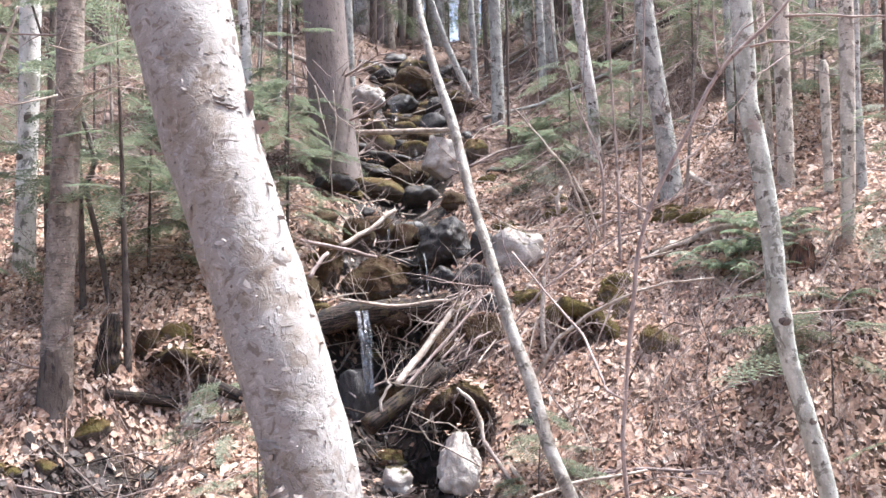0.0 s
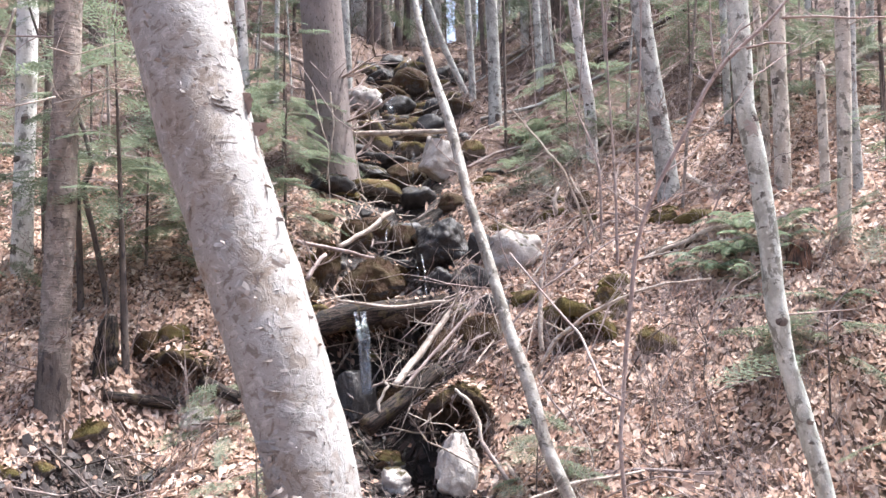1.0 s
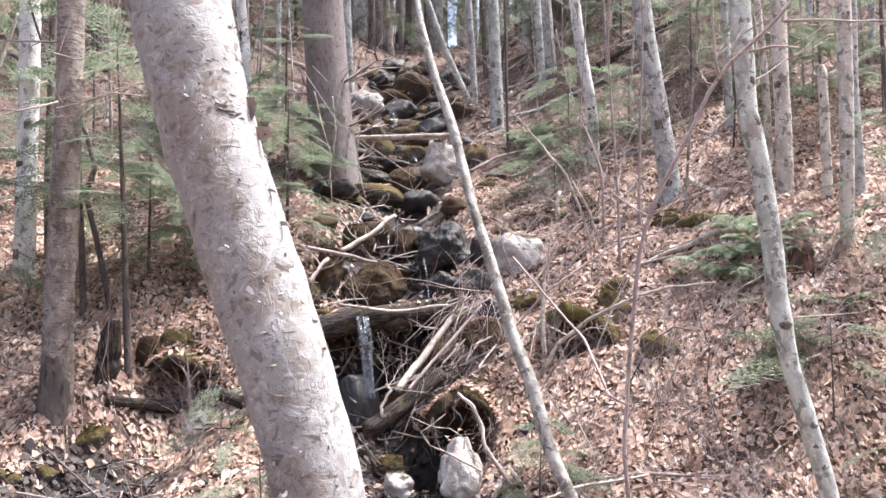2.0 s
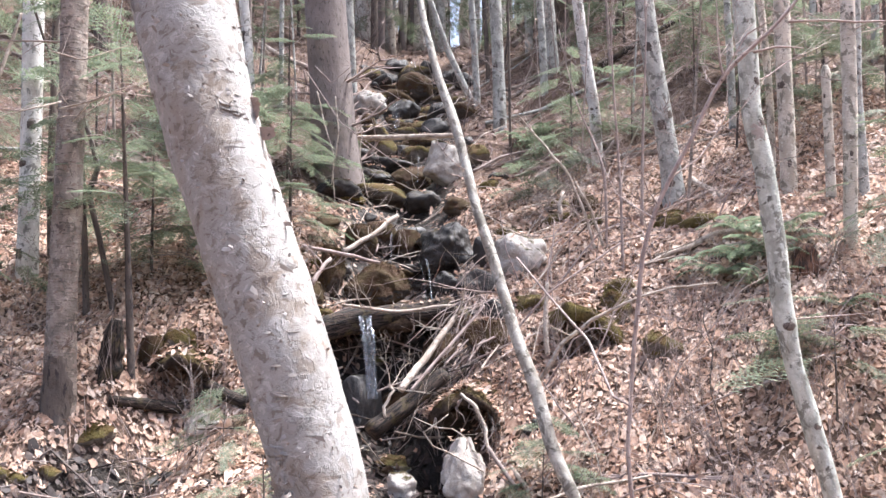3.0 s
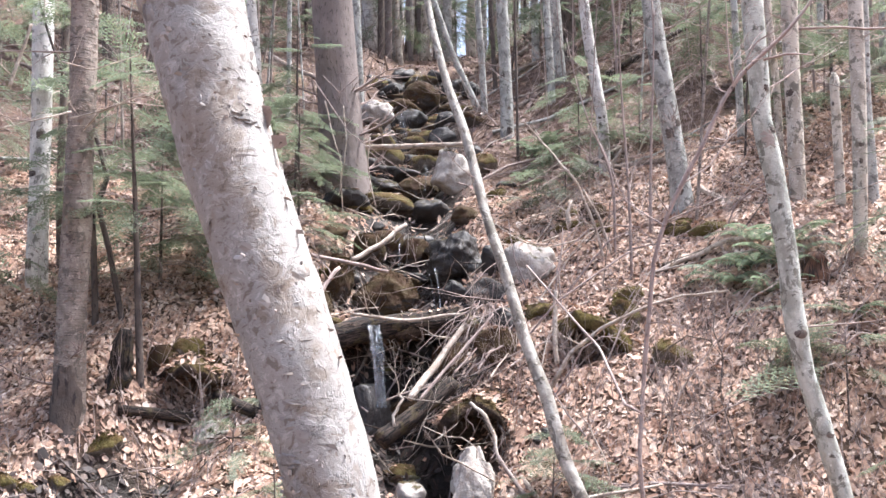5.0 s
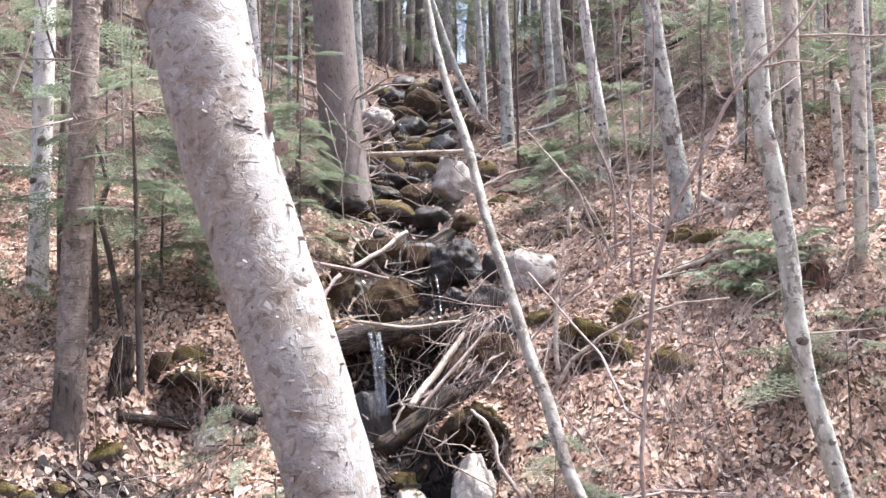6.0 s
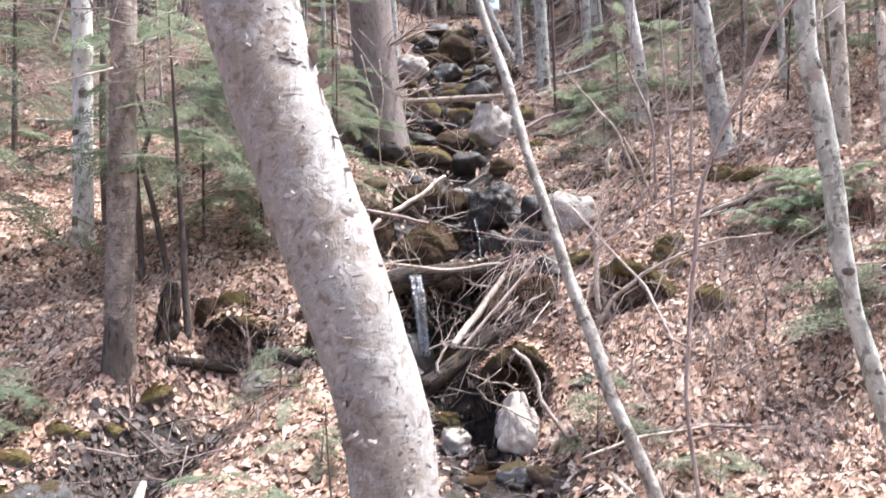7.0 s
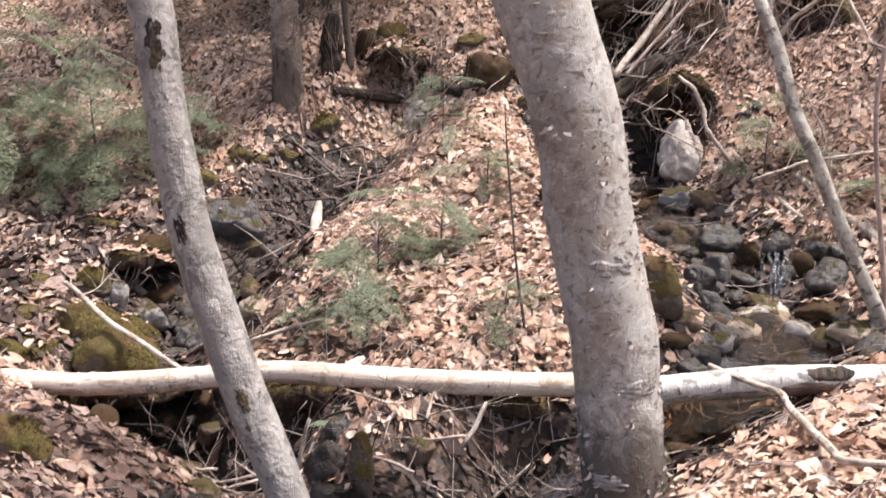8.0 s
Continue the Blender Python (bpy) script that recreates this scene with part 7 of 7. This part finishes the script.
def fall(top, foot, half, strands, seed, label, out=0.08, wide=0.008):
    """A small waterfall: thin wavering strands that spring out and drop."""
    rng = random.Random(seed)
    a, b = Vector(top), Vector(foot)
    root = new("waterfall")
    root.location = a
    for i in range(strands):
        s = rng.uniform(-half, half)
        g, w = Geo(), rng.uniform(0.4, 1.1) * wide
        for k in range(15):
            u = k / 14
            o = (b - a) * u
            o.z = (b.z - a.z) * (0.25 * u + 0.75 * u * u)
            x = o.x + s * (1 - 0.25 * u) + 0.02 * noise.noise(Vector((u * 3, i, seed)))
            y = o.y - out * math.sin(min(1, u * 1.5) * 1.57) + 0.01 * noise.noise(Vector((u * 4, i + 5, seed)))
            ww = w * (0.35 + 0.9 * abs(noise.noise(Vector((u * 5, i + 9, seed)))) + 0.3 * u)
            for c in range(5):
                v = c / 4 - 0.5
                g.v.append((x + v * 2 * ww, y - 0.6 * ww * (1 - 4 * v * v), o.z))
        for k in range(14):
            for c in range(4):
                q = k * 5 + c
                g.f.append((q, q + 1, q + 6, q + 5))
        part("strand", g.mesh("strand", FOAM), root)
    tagged(root, label, "waterfall")


FW = "thin strands of white water falling into the creek"
fall((-0.72, 7.93, 1.49), (-0.64, 7.86, 0.85), 0.055, 11, 1, FW, 0.08, 0.016)
fall((-0.32, 8.75, 2.0), (-0.25, 8.6, 1.6), 0.04, 3, 2, FW, 0.03)
fall((0.6, 5.66, 0.02), (0.58, 5.5, -0.17), 0.06, 9, 3, FW, 0.03, 0.010)
fall((0.72, 5.72, 0.0), (0.74, 5.56, -0.15), 0.03, 3, 9, FW, 0.04, 0.008)
fall((0.66, 5.5, -0.12), (0.64, 5.4, -0.22), 0.04, 4, 10, FW, 0.02, 0.012)
fall((0.5, 5.66, 0.02), (0.5, 5.5, -0.17), 0.02, 2, 4, FW, 0.03, 0.008)
fall((-1.0, 16.2, 5.95), (-1.0, 15.9, 5.65), 0.12, 9, 5, FW, 0.02, 0.005)
fall((-1.05, 13.6, 4.6), (-0.95, 13.2, 4.1), 0.05, 4, 6, FW, 0.05)
fall((-0.55, 11.6, 3.45), (-0.55, 11.4, 3.1), 0.03, 3, 7, FW, 0.03)
fall((-0.65, 9.5, 2.3), (-0.66, 9.4, 2.0), 0.02, 2, 8, FW, 0.03)


# ---- litter ----
def litter():
    rng = np.random.default_rng(8)
    def shape(m, lobes, ragged=0.25):
        a = np.linspace(0, 2 * np.pi, m, endpoint=False)
        k = 1 - lobes * (np.arange(m) % 2) * (np.cos(a) > -0.5)
        k = k * (1 + 0.16 * np.sin(2.7 * np.arange(m) + m)) * rng.uniform(1 - ragged, 1 + 0.8 * ragged, m)
        x, y = 0.62 * np.cos(a) * k, (0.33 + 0.12 * (lobes > 0)) * np.sin(a) * k * (1 - 0.28 * np.cos(a))
        z = 0.30 * np.abs(y) + 0.30 * x * x + 0.06 * np.sin(3 * a + 1)
        return np.vstack([[[0, 0, -0.02]], np.stack([x, y, z], 1)]), np.array([(0, 1 + i, 1 + (i + 1) % m) for i in range(m)])

    plain = shape(6, 0.0)
    far_v = np.array([(-0.6, 0, 0.1), (-0.1, -0.36, -0.02), (0.6, 0, 0.14), (0.05, 0.34, 0.03), (0, 0, -0.06)])
    far_f = np.array([(0, 1, 4), (1, 2, 4), (2, 3, 4), (3, 0, 4)])

    def spread(n, y0, y1, size, v, f, name, label, wide=None, outside=False, wet_only=False, material=LEAF, area=None):
        y = rng.uniform(y0, y1, n)
        x = rng.uniform(-1, 1, n) * (wide or 0.62 * y + 1.0) - 0.3
        if area:
            x = rng.uniform(area[0], area[1], n)
        clump = np.sin(2.1 * x + 0.6 * y) * np.sin(1.7 * y - 0.8 * x) + 0.6 * np.sin(5.3 * x + 2 * y) * np.sin(4.1 * y)
        wetness = np.exp(-(away(x, y, CREEK) / (0.55 - 0.12 * smooth(3.9, 4.4, y) + 0.26 * smooth(6.8, 7.8, y))) ** 4) + np.exp(-(away(x, y, DAMP) / (0.8 - 0.38 * smooth(4.8, 5.6, y))) ** 4) * (0.3 + 0.7 * smooth(3.4, 4.2, y))
        wetness = wetness * smooth(0.6, 2.0, y)
        keep = (rng.uniform(0, 1, n) < 0.82 + 0.3 * clump) & (np.abs(x + 0.3) > (0.62 * y + 0.9) * outside) & ((rng.uniform(0, 1, n) > 0.985 * wetness) if not wet_only else (rng.uniform(0, 1, n) < 0.9 * wetness))
        x, y = x[keep], y[keep]
        k = len(x)
        e = 0.03
        h = height(x, y)
        sx, sy = (height(x + e, y) - h) / e, (height(x, y + e) - h) / e
        sx, sy = np.clip(sx, -0.7, 0.7), np.clip(sy, -0.7, 0.7)
        r = turns(k, rng, 0.46)
        s = size * np.clip(np.exp(rng.normal(-0.12, 0.36, k)), 0.35, 2.0)
        r = r * s[:, None, None]
        r[:, :, 2] *= rng.uniform(-1.2, 1.5, k)[:, None]
        r[:, :, 1] *= rng.uniform(0.5, 1.3, k)[:, None]
        r[:, 2, :] += sx[:, None] * r[:, 0, :] + sy[:, None] * r[:, 1, :]
        at = np.stack([x, y, h + 0.012 + rng.uniform(0, 0.03, k) + (0.015 if area else 0)], 1)
        me = scatter_mesh(name, v, f, np.concatenate([r, at[:, :, None]], 2), material)
        me.polygons.foreach_set("use_smooth", np.ones(len(me.polygons), bool))
        tagged(new(name, me), label, "leaves", kind="stuff")

    spread(42000, 2.2, 9.5, 0.05, far_v, far_f, "leaf_litter", "dark wet leaves matted in the creek channel", 3.2, False, True, WET_AND_SHADE_LEAF)
    spread(7000, 5.0, 6.9, 0.05, *shape(6, 0.2), "leaf_litter", "dark wet leaves heaped in the gully", None, False, True, WET_AND_SHADE_LEAF, (-3.2, -1.95))
    # leaves caught on the mossy stones
    on = []
    for at, size in LEAFY:
        for _ in range(int(4 + 34 * size[0])):
            a, u = rng.uniform(0, 2 * np.pi), rng.uniform(0, 0.75)
            x, y = at[0] + size[0] * u * np.cos(a), at[1] + size[1] * u * np.sin(a)
            m = turns(1, rng, 0.35)[0] * 0.042 * rng.uniform(0.4, 1.2)
            on.append(np.hstack([m, [[x], [y], [at[2] + size[2] * np.sqrt(1 - u * u) * 0.93 + 0.008]]]))
    for x, y, z in LIP_LEAVES:
        on.append(np.hstack([turns(1, rng, 0.4)[0] * 0.05 * rng.uniform(0.6, 1.2), [[x], [y], [z]]]))
    tagged(new("leaf_litter", scatter_mesh("leaf_litter", *plain, np.array(on), LEAF)), "dry brown leaves caught on mossy stones", "leaves", kind="stuff")

    for i in range(2):
        spread(15500, 2.2, 6.6, 0.043, *shape(10, 0.0, 0.12), "leaf_litter", "dry tan and brown fallen leaves around the creek")
    for i in range(2):
        spread(11500, 2.2, 6.6, 0.049, *shape(12, 0.3, 0.15), "leaf_litter", "dry lobed brown fallen leaves around the creek")
    for i in range(3):
        spread(27000, 6.6, 11, 0.039, *shape(6, 0.0), "leaf_litter", "dry tan and brown fallen leaves on the bank")
    for i in range(2):
        spread(25000, 6.6, 11, 0.043, *shape(8, 0.34), "leaf_litter", "dry lobed brown fallen leaves on the bank")
    # darker leaves laid over the pale ones to put shade into their colour
    spread(3000, 4.2, 6.1, 0.052, *shape(8, 0.2), "leaf_litter", "damp dark brown leaves beside the mossy stones", material=FAR_AND_SHADE_LEAF, area=(-4.1, -2.85))
    # a second, near-black layer deepens that painted shade
    spread(2600, 4.0, 5.6, 0.05, *shape(8, 0.2), "leaf_litter", "dark wet leaves beside the mossy stones", material=WET_AND_SHADE_LEAF, area=(-3.9, -2.9))
    # shade on the near bank, put into the leaf colour
    spread(3600, 2.5, 3.65, 0.036, *shape(8, 0.2), "leaf_litter", "damp dark brown leaves on the near bank of the gully", material=FAR_AND_SHADE_LEAF, area=(-3.0, -1.6))
    flat_v = np.array([(-0.6, 0, 0.1), (-0.05, -0.36, -0.04), (0.6, 0, 0.12), (0.05, 0.34, -0.02)])
    flat_f = np.array([(0, 1, 3), (1, 2, 3)])
    spread(46000, 11, 18, 0.055, flat_v, flat_f, "leaf_litter", "dry brown fallen leaves up the slope", material=FAR_AND_SHADE_LEAF)
    spread(26000, 18, 34, 0.085, flat_v, flat_f, "leaf_litter", "dry brown fallen leaves high on the slope", material=FAR_AND_SHADE_LEAF)
    spread(45000, 2.2, 26, 0.10, flat_v, flat_f, "leaf_litter", "dry brown fallen leaves to either side", 22.0, True)
    spread(30000, -3, 2.2, 0.062, flat_v, flat_f, "leaf_litter", "dry tan and brown fallen leaves on the near bank", 5.0)
    spread(16000, 2.2, 7.5, 0.065, flat_v, flat_f, "leaf_litter", "dry tan and brown fallen leaves beside the gully", 8.0, True)
    spread(30000, -9, 2.2, 0.085, flat_v, flat_f, "leaf_litter", "dry brown fallen leaves on the near bank", 14.0)


litter()


def twig_litter():
    rng, g = random.Random(9), Geo()
    for i in range(2600):
        y = 2.5 + 12 * rng.random() ** 0.9
        x = rng.uniform(-1, 1) * (0.6 * y + 0.6) - 0.3
        a, ln = rng.uniform(0, 6.28), rng.uniform(0.1, 0.55)
        pts = []
        for k in range(4):
            px, py = x + math.cos(a) * ln * k / 3, y + math.sin(a) * ln * k / 3
            pts.append((px + rng.uniform(-0.006, 0.006), py, float(height(px, py)) + 0.03 + 0.02 * rng.random(), 0.003 * rng.uniform(0.5, 1.2)))
        g.tube(pts, 4, 0.2, cap=False)
    tagged(new("twig_litter", g.mesh("twig_litter", TWIG)), "thin dead twigs strewn over the leaves", "twigs", kind="stuff")


twig_litter()
